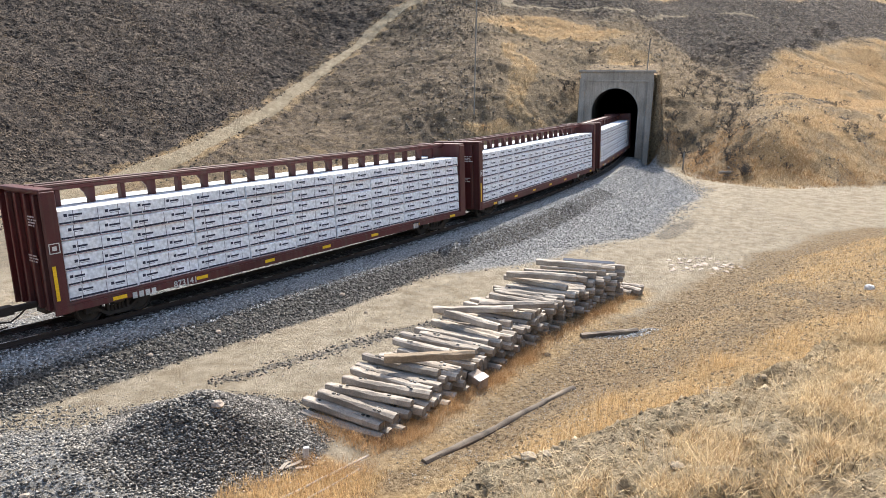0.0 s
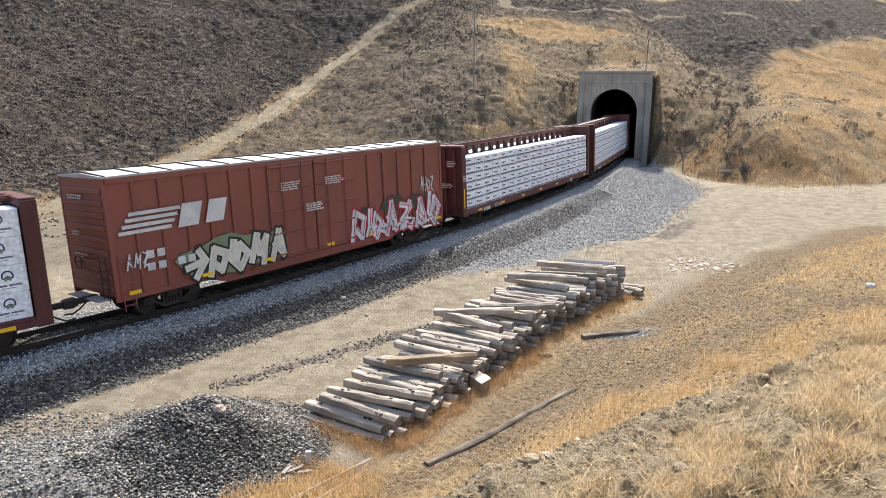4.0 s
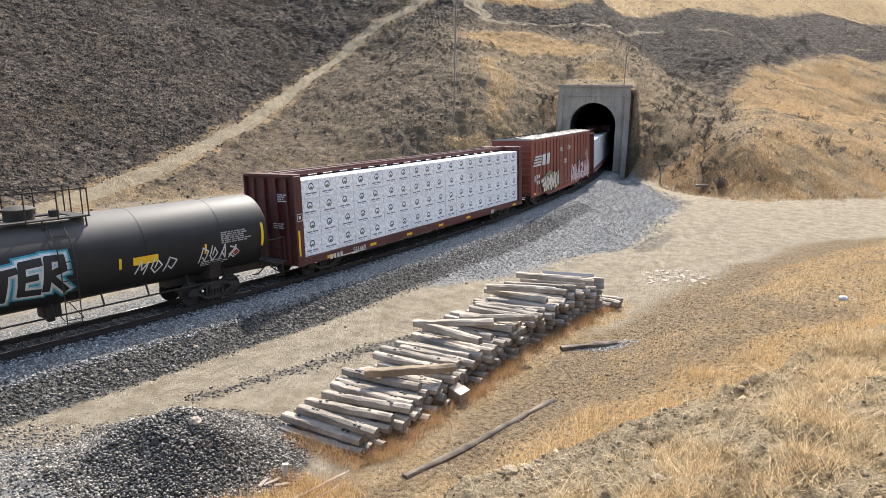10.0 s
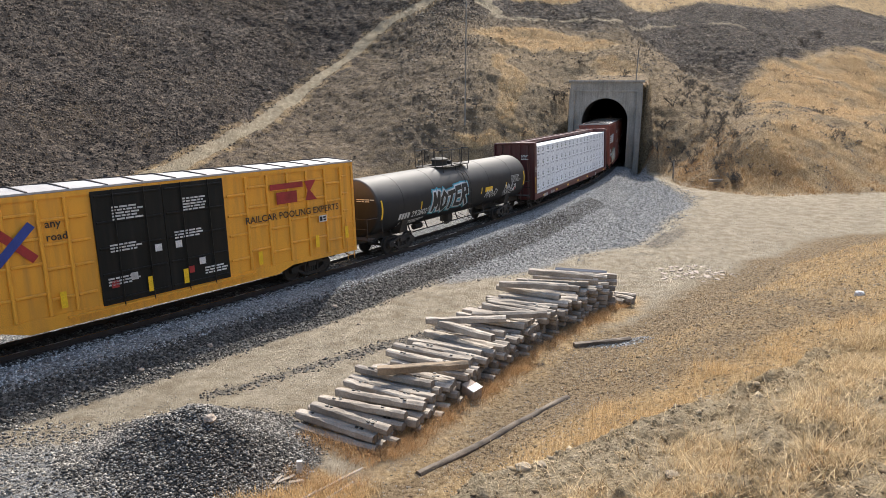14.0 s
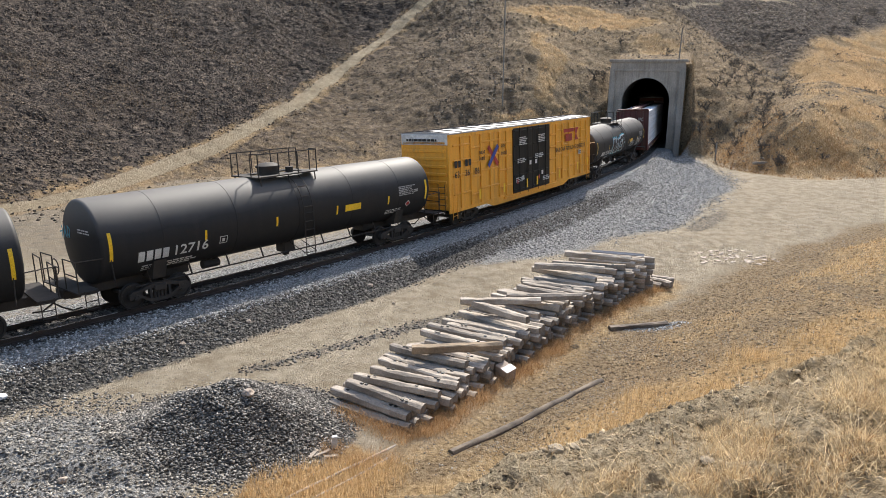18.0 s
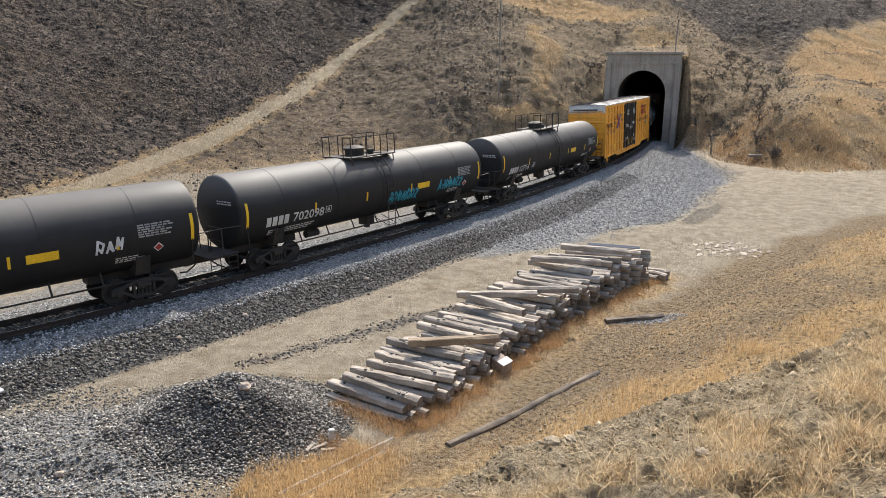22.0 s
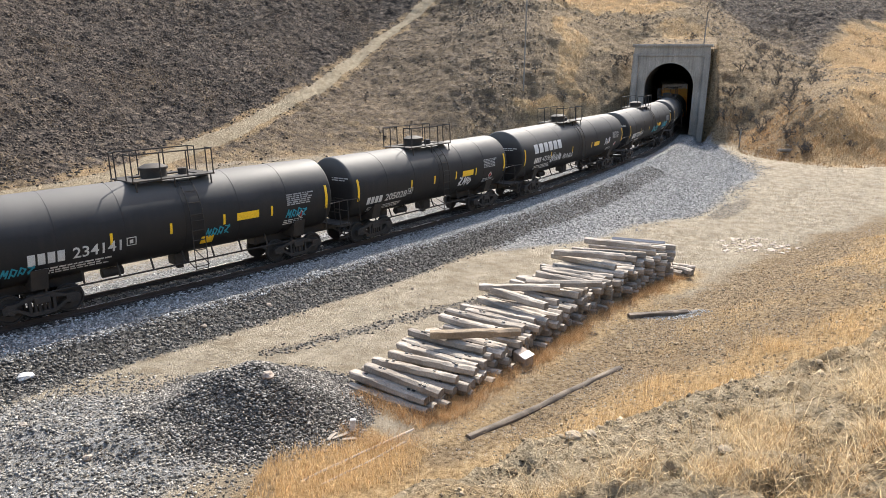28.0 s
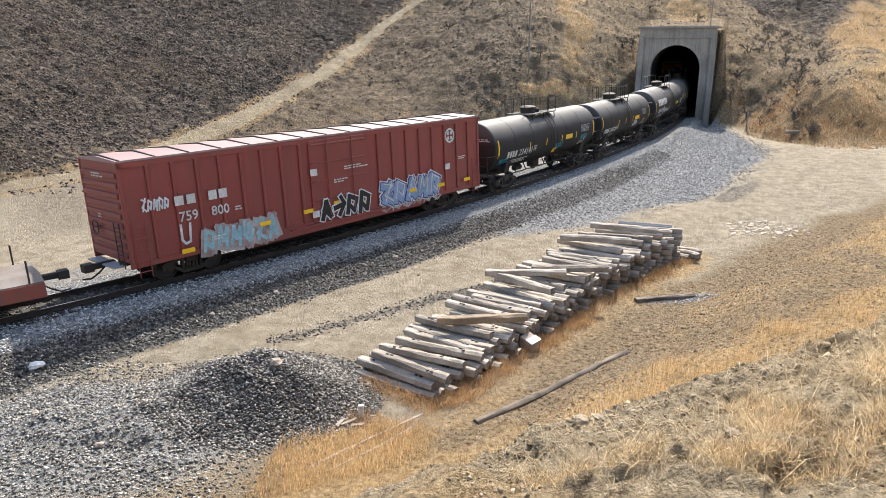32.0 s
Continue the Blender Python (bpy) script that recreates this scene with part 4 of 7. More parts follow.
for sgn in (-1, 1):
    b2 = turned([(-0.068, 0.0)] + prof, 24, "y")
    b2.transform(Matrix.Translation((0, -sgn * 0.76, 0)) @ (Matrix.Rotation(0 if sgn < 0 else math.pi, 4, "Z")))
    tmp = bpy.data.meshes.new("t")
    b2.to_mesh(tmp)
    b2.free()
    wheelset_bm.from_mesh(tmp)
    bpy.data.meshes.remove(tmp)
rod(wheelset_bm, (0, -1.08, 0), (0, 1.08, 0), 0.08, 10)
rod(wheelset_bm, (0, -1.10, 0), (0, -0.98, 0), 0.12, 10)
for k in range(3):
    a = k * math.tau / 3
    rod(wheelset_bm, (0.06 * math.cos(a), -1.12, 0.06 * math.sin(a)), (0.06 * math.cos(a), -1.09, 0.06 * math.sin(a)), 0.018, 6)
WHEELSET = mesh_of("wheelset", wheelset_bm, M["wheel"], True)


def slab(pts, y0, y1):
    b_ = bmesh.new()
    lo, hi = [b_.verts.new((x, y0, z)) for x, z in pts], [b_.verts.new((x, y1, z)) for x, z in pts]
    b_.faces.new(lo)
    b_.faces.new(hi[::-1])
    for i in range(len(pts)):
        b_.faces.new((lo[i], lo[(i + 1) % len(pts)], hi[(i + 1) % len(pts)], hi[i]))
    bmesh.ops.recalc_face_normals(b_, faces=b_.faces[:])
    return b_


def merged(*bms):
    out = bmesh.new()
    for b_ in bms:
        tmp = bpy.data.meshes.new("t")
        b_.to_mesh(tmp)
        b_.free()
        out.from_mesh(tmp)
        bpy.data.meshes.remove(tmp)
    return out


FRAME_BM = merged(slab([(-1.14, 0.40), (-1.14, 0.60), (-1.0, 0.69), (-0.72, 0.69), (-0.72, 0.40)], -0.09, 0.09),
                  slab([(1.14, 0.40), (0.72, 0.40), (0.72, 0.69), (1.0, 0.69), (1.14, 0.60)], -0.09, 0.09),
                  slab([(-0.74, 0.60), (-0.74, 0.70), (-0.30, 0.84), (0.30, 0.84), (0.74, 0.70), (0.74, 0.60), (0.32, 0.68), (-0.32, 0.68)], -0.08, 0.08),
                  slab([(-0.74, 0.52), (-0.74, 0.42), (-0.36, 0.17), (0.36, 0.17), (0.74, 0.42), (0.74, 0.52), (0.34, 0.29), (-0.34, 0.29)], -0.08, 0.08),
                  slab([(-0.40, 0.25), (-0.40, 0.72), (-0.31, 0.72), (-0.31, 0.25)], -0.08, 0.08),
                  slab([(0.40, 0.25), (0.31, 0.25), (0.31, 0.72), (0.40, 0.72)], -0.08, 0.08))
FRAME = mesh_of("side_frame", FRAME_BM, M["iron"])
SPRINGS = mesh_of("spring_nest", rods(0.055, [(-0.2, 0, 0.28), (-0.2, 0, 0.56)], [(-0.07, 0, 0.28), (-0.07, 0, 0.56)], [(0.07, 0, 0.28), (0.07, 0, 0.56)], [(0.2, 0, 0.28), (0.2, 0, 0.56)], n=8), M["iron"])
BOLSTER = mesh_of("bolster", soft_box(-0.24, 0.24, -1.15, 1.15, 0.54, 0.78, 0.03), M["iron"])
CAP = mesh_of("bearing_cap", merged(turned([(-0.14, 0.0), (-0.14, 0.11), (0.0, 0.13), (0.0, 0.0)], 12, "y")), M["iron"])
WHEELS = []     # (part, its car's place in the train, its place on the bogie)


def bogie(car, x, where):
    b = part("bogie", BOLSTER, None, car, at=pose(x, 0, 0))
    for sy in (-1, 1):
        part("side_frame", FRAME, None, b, at=pose(0, sy * 1.0, 0))
        part("spring_nest", SPRINGS, None, b, at=pose(0, sy * 1.0, 0))
    for dx in (-0.89, 0.89):
        w = part("wheelset", WHEELSET, None, b, at=pose(dx, 0, WR))
        WHEELS.append((w, where, dx))


COUPLER = mesh_of("coupler", merged(soft_box(-0.15, 0.75, -0.1, 0.1, 0.78, 0.98, 0.03), slab([(0.62, 0.74), (0.62, 1.02), (0.95, 1.02), (0.95, 0.74)], -0.19, 0.16)), M["iron"])
HOSE = mesh_of("brake_hose", rods(0.03, [(0, -0.3, 0.8), (0.3, -0.32, 0.55), (0.6, -0.34, 0.38), (0.9, -0.35, 0.42)], n=6), M["iron"])


def draw_gear(car, x_front, x_rear):
    part("coupler", COUPLER, None, car, at=pose(x_front, 0, 0))
    part("coupler", COUPLER, None, car, at=pose(x_rear, 0, 0, 0, 0, 180))
    part("brake_hose", HOSE, None, car, at=pose(x_front, 0, 0))
    part("brake_hose", HOSE, None, car, at=pose(x_rear, 0, 0, 0, 0, 180))


def ladder(car, x, y, z0, z1, mat, width=0.45, along="x", steps=6):
    """Rungs with two stiles, standing off a side or an end."""
    lines = []
    d = (width / 2, 0) if along == "x" else (0, width / 2)
    for k in (-1, 1):
        lines.append([(x + k * d[0], y + k * d[1], z0), (x + k * d[0], y + k * d[1], z1)])
    for i in range(steps):
        z = z0 + (z1 - z0) * (i + 0.5) / steps
        lines.append([(x - d[0], y - d[1], z), (x + d[0], y + d[1], z)])
    return part("ladder", rods(0.018, *lines, n=5), mat, car)


CARS = []       # (thing, place of its middle in the train, half the distance of its bogies)


def railcar(name, label, category, middle, half_wheelbase):
    car = tagged(new(name), label, category, group="cars of the freight train")
    CARS.append((car, middle, half_wheelbase))
    for x in (half_wheelbase, -half_wheelbase):
        bogie(car, x, middle)
    return car


# ---- box cars ----
def boxcar(label, middle, length, low, high, paint, roof_paint, half_wheelbase, ribs, doors, kind):
    rng = random.Random(int(1000 + middle))
    car = railcar("boxcar", label, "boxcar", middle, half_wheelbase)
    L, W = length / 2, 1.50
    eave = high - 0.12
    part("body", soft_box(-L, L, -W, W, low + 0.18, eave, 0.02), paint, car)
    # bottom sill, deeper between the bogies
    for sy in (-1, 1):
        pts = [(-L, low + 0.2), (-L, low), (-half_wheelbase + 1.4, low), (-half_wheelbase + 2.2, low - 0.26), (half_wheelbase - 2.2, low - 0.26), (half_wheelbase - 1.4, low), (L, low), (L, low + 0.2)]
        b_ = slab(pts, sy * W - 0.03, sy * W + 0.03)
        part("side_sill", b_, paint, car)
    part("underframe", boxes((-L + 0.3, L - 0.3, -0.35, 0.35, 0.72, low + 0.2), *[(x - 0.08, x + 0.08, -1.4, 1.4, low + 0.02, low + 0.19) for x in np.linspace(-L + 1, L - 1, 9)]), M["iron"], car)
    part("brake_tank", turned([(-0.5, 0), (-0.5, 0.2), (0.5, 0.2), (0.5, 0)], 12), M["iron"], car, at=pose(-1.5, -0.7, 0.78))
    # roof: shallow gable with raised cross seams
    roof = slab([(-W - 0.04, eave - 0.02), (-W - 0.04, eave + 0.05), (0, high + 0.03), (W + 0.04, eave + 0.05), (W + 0.04, eave - 0.02)], -L - 0.02, L + 0.02)
    roof.transform(Matrix.Rotation(radians(-90), 4, "Z"))
    part("roof", roof, roof_paint, car)
    n = int(length / 1.2)
    for i in range(n + 1):
        x = -L + 0.1 + i * (length - 0.2) / n
        b_ = slab([(-W - 0.03, eave + 0.05), (0, high + 0.03), (W + 0.03, eave + 0.05), (W + 0.03, eave + 0.08), (0, high + 0.08), (-W - 0.03, eave + 0.08)], x - 0.03, x + 0.03)
        b_.transform(Matrix.Rotation(radians(-90), 4, "Z"))
        part("roof_seam", b_, M["seam"], car)
    part("top_rail", boxes((-L, L, -W - 0.05, -W, eave - 0.2, eave - 0.03)), paint, car)
    # upright side posts
    me = mesh_of("side_post", soft_box(-0.06, 0.06, -0.075, 0.0, low + 0.18, eave - 0.2, 0.025), paint)
    for x in ribs:
        part("side_post", me, None, car, at=pose(x, -W, 0))
    # pressed ends
    for i in range(9):
        z = low + 0.45 + i * (eave - low - 0.9) / 8
        part("end_rib", soft_box(-L - 0.07, -L + 0.01, -W + 0.12, W - 0.12, z - 0.09, z + 0.09, 0.03), paint, car)
    for sy in (-1, 1):
        part("corner_post", soft_box(-L - 0.03, -L + 0.12, sy * W - 0.05, sy * W + 0.05, low, eave, 0.02), paint, car)
        part("corner_post", soft_box(L - 0.12, L + 0.03, sy * W - 0.05, sy * W + 0.05, low, eave, 0.02), paint, car)
    ladder(car, -L + 0.42, -W - 0.09, low - 0.35, low + 1.6, paint, 0.42, "x", 5)
    ladder(car, L - 0.42, -W - 0.09, low - 0.35, low + 1.6, paint, 0.42, "x", 5)
    ladder(car, -L - 0.14, -W + 0.4, low, low + 1.6, M["iron"], 0.42, "y", 5)
    part("end_platform", boxes((-L - 0.45, -L, -1.1, 1.1, low + 0.05, low + 0.09)), M["galv"], car)
    part("brake_wheel", rods(0.02, [(-L - 0.2, 0.25 * math.cos(a) + 0.5, low + 1.3 + 0.25 * math.sin(a)) for a in np.linspace(0, math.tau, 13)], [(-L - 0.2, 0.25, low + 1.3), (-L - 0.2, 0.75, low + 1.3)], [(-L, 0.5, low + 1.3), (-L - 0.22, 0.5, low + 1.3)]), M["iron"], car)
    draw_gear(car, L + 0.1, -L - 0.1)
    side = Side(car, W, -L)
    for x0, x1, mat_ in doors:
        d = part("door", soft_box(x0, x1, -W - 0.07, -W, low + 0.12, eave - 0.12, 0.015), mat_, car, "plug door with locking bars")
        for k in range(5):
            z = low + 0.3 + k * (eave - low - 0.6) / 4
            part("door_rib", soft_box(x0 + 0.08, x1 - 0.08, -W - 0.11, -W - 0.06, z - 0.04, z + 0.04, 0.015), mat_, d)
        for k in (0.28, 0.72):
            x = x0 + (x1 - x0) * k
            part("locking_bar", rods(0.022, [(x, -W - 0.13, low), (x, -W - 0.13, eave - 0.1)]), mat_, d)
    part("door_track", boxes((min(d[0] for d in doors) - 1.2, max(d[1] for d in doors) + 1.2, -W - 0.14, -W - 0.03, low + 0.0, low + 0.07)), paint, car)
    return car, side, rng


YL = M["reflect"]


def tank(label, middle, length, half_wheelbase, rng_seed, manway="round", dia=3.02):
    rng = random.Random(rng_seed)
    car = railcar("tank_car", label, "tank car", middle, half_wheelbase)
    R, ZC, L = dia / 2, 1.05 + dia / 2, length / 2
    head = [(-L + 0.17 * (k / 6) ** 2, (R - 0.13) * k / 6) for k in range(7)] + [(-L + 0.30 - 0.13 * math.cos(a), R - 0.13 + 0.13 * math.sin(a)) for a in np.linspace(0.35, math.pi / 2, 5)]
    body = [(x, R) for x in np.linspace(-L + 1.5, L - 1.5, 7)]
    shell = turned(head + body + [(-a, b) for a, b in head[::-1]], 48)
    shell.transform(Matrix.Translation((0, 0, ZC)))
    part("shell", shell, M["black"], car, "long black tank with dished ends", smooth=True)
    for x in np.linspace(-L + 2.4, L - 2.4, 5):
        b_ = turned([(x - 0.02, R - 0.01), (x - 0.02, R + 0.008), (x + 0.02, R + 0.008), (x + 0.02, R - 0.01)], 48)
        b_.transform(Matrix.Translation((0, 0, ZC)))
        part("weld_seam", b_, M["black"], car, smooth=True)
    # stub sills, saddles and end platforms
    for k in (-1, 1):
        part("stub_sill", soft_box(*sorted((k * (half_wheelbase - 1.6), k * (L + 0.75))), -0.33, 0.33, 0.78, 1.12, 0.03), M["iron"], car)
        part("saddle", slab([(-1.35, 1.7), (-1.1, 1.0), (1.1, 1.0), (1.35, 1.7), (0.9, 1.35), (0.4, 1.15), (-0.4, 1.15), (-0.9, 1.35)], -0.25, 0.25), M["iron"], car, at=pose(k * half_wheelbase, 0, 0, 0, 0, 90))
        x0, x1 = sorted((k * (L + 0.02), k * (L + 0.72)))
        part("end_platform", boxes((x0, x1, -1.45, 1.45, 1.12, 1.17)), M["iron"], car)
        xe = k * (L + 0.66)
        rail_ = [[(xe, -1.42, 1.17), (xe, -1.42, 2.2), (k * (L - 0.5), -1.42, 2.15)], [(k * (L - 0.5), -1.42, 2.15), (k * (L - 0.55), -1.42, 1.15)], [(xe, -1.42, 2.2), (xe, -0.45, 2.2), (xe, -0.45, 1.17)], [(xe, 1.42, 1.17), (xe, 1.42, 2.2), (xe, 0.45, 2.2), (xe, 0.45, 1.17)], [(xe, -1.42, 1.7), (xe, -0.45, 1.7)]]
        part("end_railing", rods(0.022, *(rail_[:3] + rail_[4:]), n=5), M["iron"], car)
        part("end_railing", rods(0.022, rail_[3], n=5), M["iron"], car)
        ladder(car, k * (L + 0.3), -1.46, 0.45, 1.2, M["iron"], 0.4, "x", 3)
    part("brake_wheel", rods(0.02, [(-L - 0.5, 0.28 * math.cos(a) + 0.7, 1.75 + 0.28 * math.sin(a)) for a in np.linspace(0, math.tau, 13)], [(-L - 0.5, 0.42, 1.75), (-L - 0.5, 0.98, 1.75)], [(-L - 0.5, 0.7, 1.15), (-L - 0.5, 0.7, 1.75)]), M["iron"], car)
    # sill rods and piping under the belly
    part("brake_pipe", rods(0.035, [(-L + 1.4, -0.95, 0.82), (L - 1.4, -0.95, 0.82)], [(-L + 1.4, 0.95, 0.82), (L - 1.4, 0.95, 0.82)], *[[(x, -0.95, 0.82), (x, -0.75, 1.3)] for x in np.linspace(-L + 2, L - 2, 9)]), M["iron"], car)
    part("brake_cylinder", turned([(-0.35, 0), (-0.35, 0.17), (0.35, 0.17), (0.35, 0)], 12), M["iron"], car, at=pose(-half_wheelbase + 2.5, -0.35, 0.92))
    part("bottom_outlet", merged(soft_box(-0.3, 0.3, -0.3, 0.3, 0.62, 1.12, 0.05), soft_box(-0.12, 0.12, -0.12, 0.12, 0.45, 0.64, 0.02)), M["iron"], car, at=pose(0.2, 0, 0))
    # top fittings
    top = ZC + R
    plat = part("platform", merged(boxes((-1.55, 1.55, -0.95, -0.5, top - 0.02, top + 0.03), (-1.55, 1.55, 0.5, 0.95, top - 0.02, top + 0.03), (-1.55, -1.1, -0.5, 0.5, top - 0.02, top + 0.03), (1.1, 1.55, -0.5, 0.5, top - 0.02, top + 0.03)), rods(0.03, *[[(x, y, top), (x, y * 1.05, top - 0.42)] for x in (-1.4, 0, 1.4) for y in (-0.9, 0.9)])), M["iron"], car, "walkway round the manway")
    for sy in (-1, 1):
        lines = [[(x, sy * 0.95, top), (x, sy * 0.95, top + 0.95)] for x in (-1.5, -0.5, 0.5, 1.5)] + [[(-1.5, sy * 0.95, top + h), (1.5, sy * 0.95, top + h)] for h in (0.95,)]
        part("guard_rail", rods(0.025, *lines, n=5), M["iron"], plat)
    for sx in (-1, 1):
        for sy in (-1, 1):
            part("guard_rail", rods(0.025, [(sx * 1.52, sy * 0.95, top + 0.95), (sx * 1.52, sy * 0.45, top + 0.95), (sx * 1.52, sy * 0.45, top)], n=5), M["iron"], plat)
    b_ = turned([(top - 0.1, 0.0), (top - 0.1, 0.46), (top + 0.30, 0.46), (top + 0.30, 0.52), (top + 0.38, 0.52), (top + 0.48, 0.3), (top + 0.5, 0.0)], 20, "z")
    part("manway", b_, M["iron"], car, "domed manway housing", smooth=True, at=pose(-0.35, 0, 0))
    part("valve", merged(turned([(top - 0.1, 0), (top - 0.1, 0.17), (top + 0.22, 0.17), (top + 0.25, 0)], 12, "z")), M["iron"], car, at=pose(0.75, 0, 0))
    # side ladder
    lines = []
    for k in (-0.24, 0.24):
        lines.append([(k, -(R + 0.10) * math.cos(a) - 0.02, ZC + (R + 0.1) * math.sin(a)) for a in np.linspace(1.05, 0.0, 6)] + [(k, -R - 0.12, ZC - 1.2), (k, -R - 0.1, 0.55)])
    for a in np.linspace(0.95, 0.1, 4):
        lines.append([(-0.24, -(R + 0.12) * math.cos(a), ZC + (R + 0.1) * math.sin(a)), (0.24, -(R + 0.12) * math.cos(a), ZC + (R + 0.1) * math.sin(a))])
    for z in np.arange(0.65, ZC, 0.36):
        lines.append([(-0.24, -R - 0.12, z), (0.24, -R - 0.12, z)])
    part("ladder", rods(0.02, *lines, n=5), M["iron"], car, at=pose(0.35, 0, 0))
    part("ladder_bracket", rods(0.018, [(-0.3, -0.6, 1.1), (-0.3, -R - 0.1, 0.75)], [(0.3, -0.6, 1.1), (0.3, -R - 0.1, 0.75)], [(-0.3, -R - 0.1, 0.75), (0.3, -R - 0.1, 0.75)]), M["iron"], car, at=pose(0.35, 0, 0))
    draw_gear(car, L + 0.65, -L - 0.65)
    side = Side(car, R, -L, (ZC, R))
    for x in (-L + 0.45, L - 0.55):
        side.put("reflector", strip(0.12, 1.0), YL, x, 2.0, label="yellow reflective strip")
    for i, x in enumerate(np.linspace(-L + 4.0, L - 3.2, 4)):
        side.put("reflector", strip(0.09, 0.4, 3), YL, x, 2.1, label="yellow reflective strip")
    return car, side, rng, L, ZC, R


def centerbeam(label, middle, rows, style):
    rng = random.Random(int(500 + middle))
    car = railcar("centerbeam_flatcar", label, "flatcar", middle, 9.2)
    L, W, deck = 11.3, 1.52, 1.05
    p = M["maroon"]
    part("deck", soft_box(-L, L, -W, W, deck - 0.12, deck, 0.02), p, car)
    for sy in (-1, 1):
        part("side_sill", slab([(-L, deck - 0.1), (-L, 0.74), (-7.0, 0.74), (-6.5, 0.66), (6.5, 0.66), (7.0, 0.74), (L, 0.74), (L, deck - 0.1)], sy * W - 0.05, sy * W + 0.05), p, car)
    part("centre_sill", boxes((-L, L, -0.35, 0.35, 0.55, deck - 0.1)), M["iron"], car)
    top = 4.72
    for k in (-1, 1):
        x0, x1 = sorted((k * L, k * (L - 0.28)))
        part("bulkhead", soft_box(x0, x1, -W, W, 0.7, top, 0.02), p, car, "tall bulkhead with stiffeners")
        for y in (-1.0, -0.35, 0.35, 1.0):
            xa, xb = sorted((k * L, k * (L + 0.16)))
            part("bulkhead_rib", soft_box(xa, xb, y - 0.07, y + 0.07, 0.8, top - 0.1, 0.02), p, car)
        for sy in (-1, 1):
            xa, xb = sorted((k * (L - 0.3), k * (L + 0.18)))
            part("bulkhead_flange", soft_box(xa, xb, sy * W - 0.04, sy * W + 0.04, 0.7, top + 0.02, 0.02), p, car)
        xa, xb = sorted((k * (L - 0.3), k * (L + 0.18)))
        part("bulkhead_cap", soft_box(xa, xb, -W, W, top - 0.02, top + 0.1, 0.02), p, car)
    # centre beam
    part("top_chord", soft_box(-L + 0.2, L - 0.2, -0.34, 0.34, top - 0.1, top + 0.06, 0.03), p, car)
    part("chord_rail", rods(0.04, [(-L + 0.2, -0.34, top + 0.1), (L - 0.2, -0.34, top + 0.1)], [(-L + 0.2, 0.34, top + 0.1), (L - 0.2, 0.34, top + 0.1)]), p, car)
    me = mesh_of("centre_post", merged(soft_box(-0.08, 0.08, -0.14, 0.14, deck, top - 0.1, 0.01)), p)
    mg = mesh_of("gusset", slab([(-0.42, top - 0.1), (-0.34, top - 0.22), (-0.27, top - 0.3), (-0.2, top - 0.5), (-0.08, top - 0.66), (0.08, top - 0.66), (0.1, top - 0.1)], -0.03, 0.03), p)
    for i, x in enumerate(np.linspace(-L + 1.0, L - 1.0, 19)):
        part("centre_post", me, None, car, at=pose(x, 0, 0))
        if i % 2:
            part("gusset", mg, None, car, at=pose(x, -0.16, 0))
    # wrapped lumber
    load_top = 4.1 if style == "bands" else 4.55
    h = (load_top - deck - 0.02) / rows
    cols = 9
    span = 2 * (L - 0.36)
    w = span / cols
    meshes = []
    for kx in range(3):
        gap_ = 0.012 if style == "bands" else 0.004
        b_ = soft_box(-w / 2 + gap_, w / 2 - gap_, -0.6, 0.6, 0.006, h - gap_ * 0.6, 0.02)
        meshes.append(mesh_of("lumber_pack", b_, M["wrap"]))
    y = -0.604

    def flat(name, shape, mat_):
        return soup(name, [(a_, y, b_) for a_, b_ in shape[0]], shape[1], mat_)
    if style == "bands":
        marks = [flat("printed_mark", bars([(0, h * 0.52, 0.11, 0.10), (0.15, h * 0.53, 0.34 + 0.05 * k, 0.065), (0.17, h * 0.44, 0.3, 0.015)]), M["print"]) for k in range(3)]
        band = flat("printed_band", bars([(-w / 2 + 0.03, 0.055, w * 0.16, 0.06), (-w / 2 + 0.05 + w * 0.16, 0.05, w * 0.36, 0.07), (-w / 2 + 0.07 + w * 0.52, 0.055, w * 0.42, 0.06)]), M["print"])
        pink = flat("printed_line", bars([(-w / 2 + 0.03, 0.022, w - 0.06, 0.014)]), M["printpink"])
    else:
        a_ = np.linspace(-0.5, math.pi + 0.5, 15)
        ring = ([(r * math.cos(t), h * 0.62 + r * math.sin(t)) for t in a_ for r in (0.125, 0.175)], [(2 * i, 2 * i + 1, 2 * i + 3, 2 * i + 2) for i in range(14)])
        marks = [flat("printed_ring", ring, M["printblue"])]
        peak = flat("printed_peak", joined(stroke([(-0.11, h * 0.52), (0, h * 0.60), (0.11, h * 0.52)], 0.055), stroke([(-0.08, h * 0.46), (0, h * 0.52), (0.08, h * 0.46)], 0.045)), M["printgreen"])
        word = flat("printed_word", bars([(-0.36, h * 0.25, 0.32, 0.055), (0.0, h * 0.25, 0.36, 0.055), (-0.2, h * 0.17, 0.4, 0.02)]), M["printgrey"])
    strap = flat("strap", bars([(-0.008, 0.02, 0.016, h - 0.05)]), M["print" if style == "bands" else "printgrey"])

    def dress(pack):
        """Prints and straps on the outer face of one pack."""
        if style == "bands":
            part("printed_band", band, None, pack)
            part("printed_line", pink, None, pack)
            for q_ in range(2):
                part("printed_mark", rng.choice(marks), None, pack, at=pose(-w / 2 + 0.2 + q_ * w * 0.5 + rng.uniform(-0.1, 0.15), 0, rng.uniform(-0.03, 0.04)))
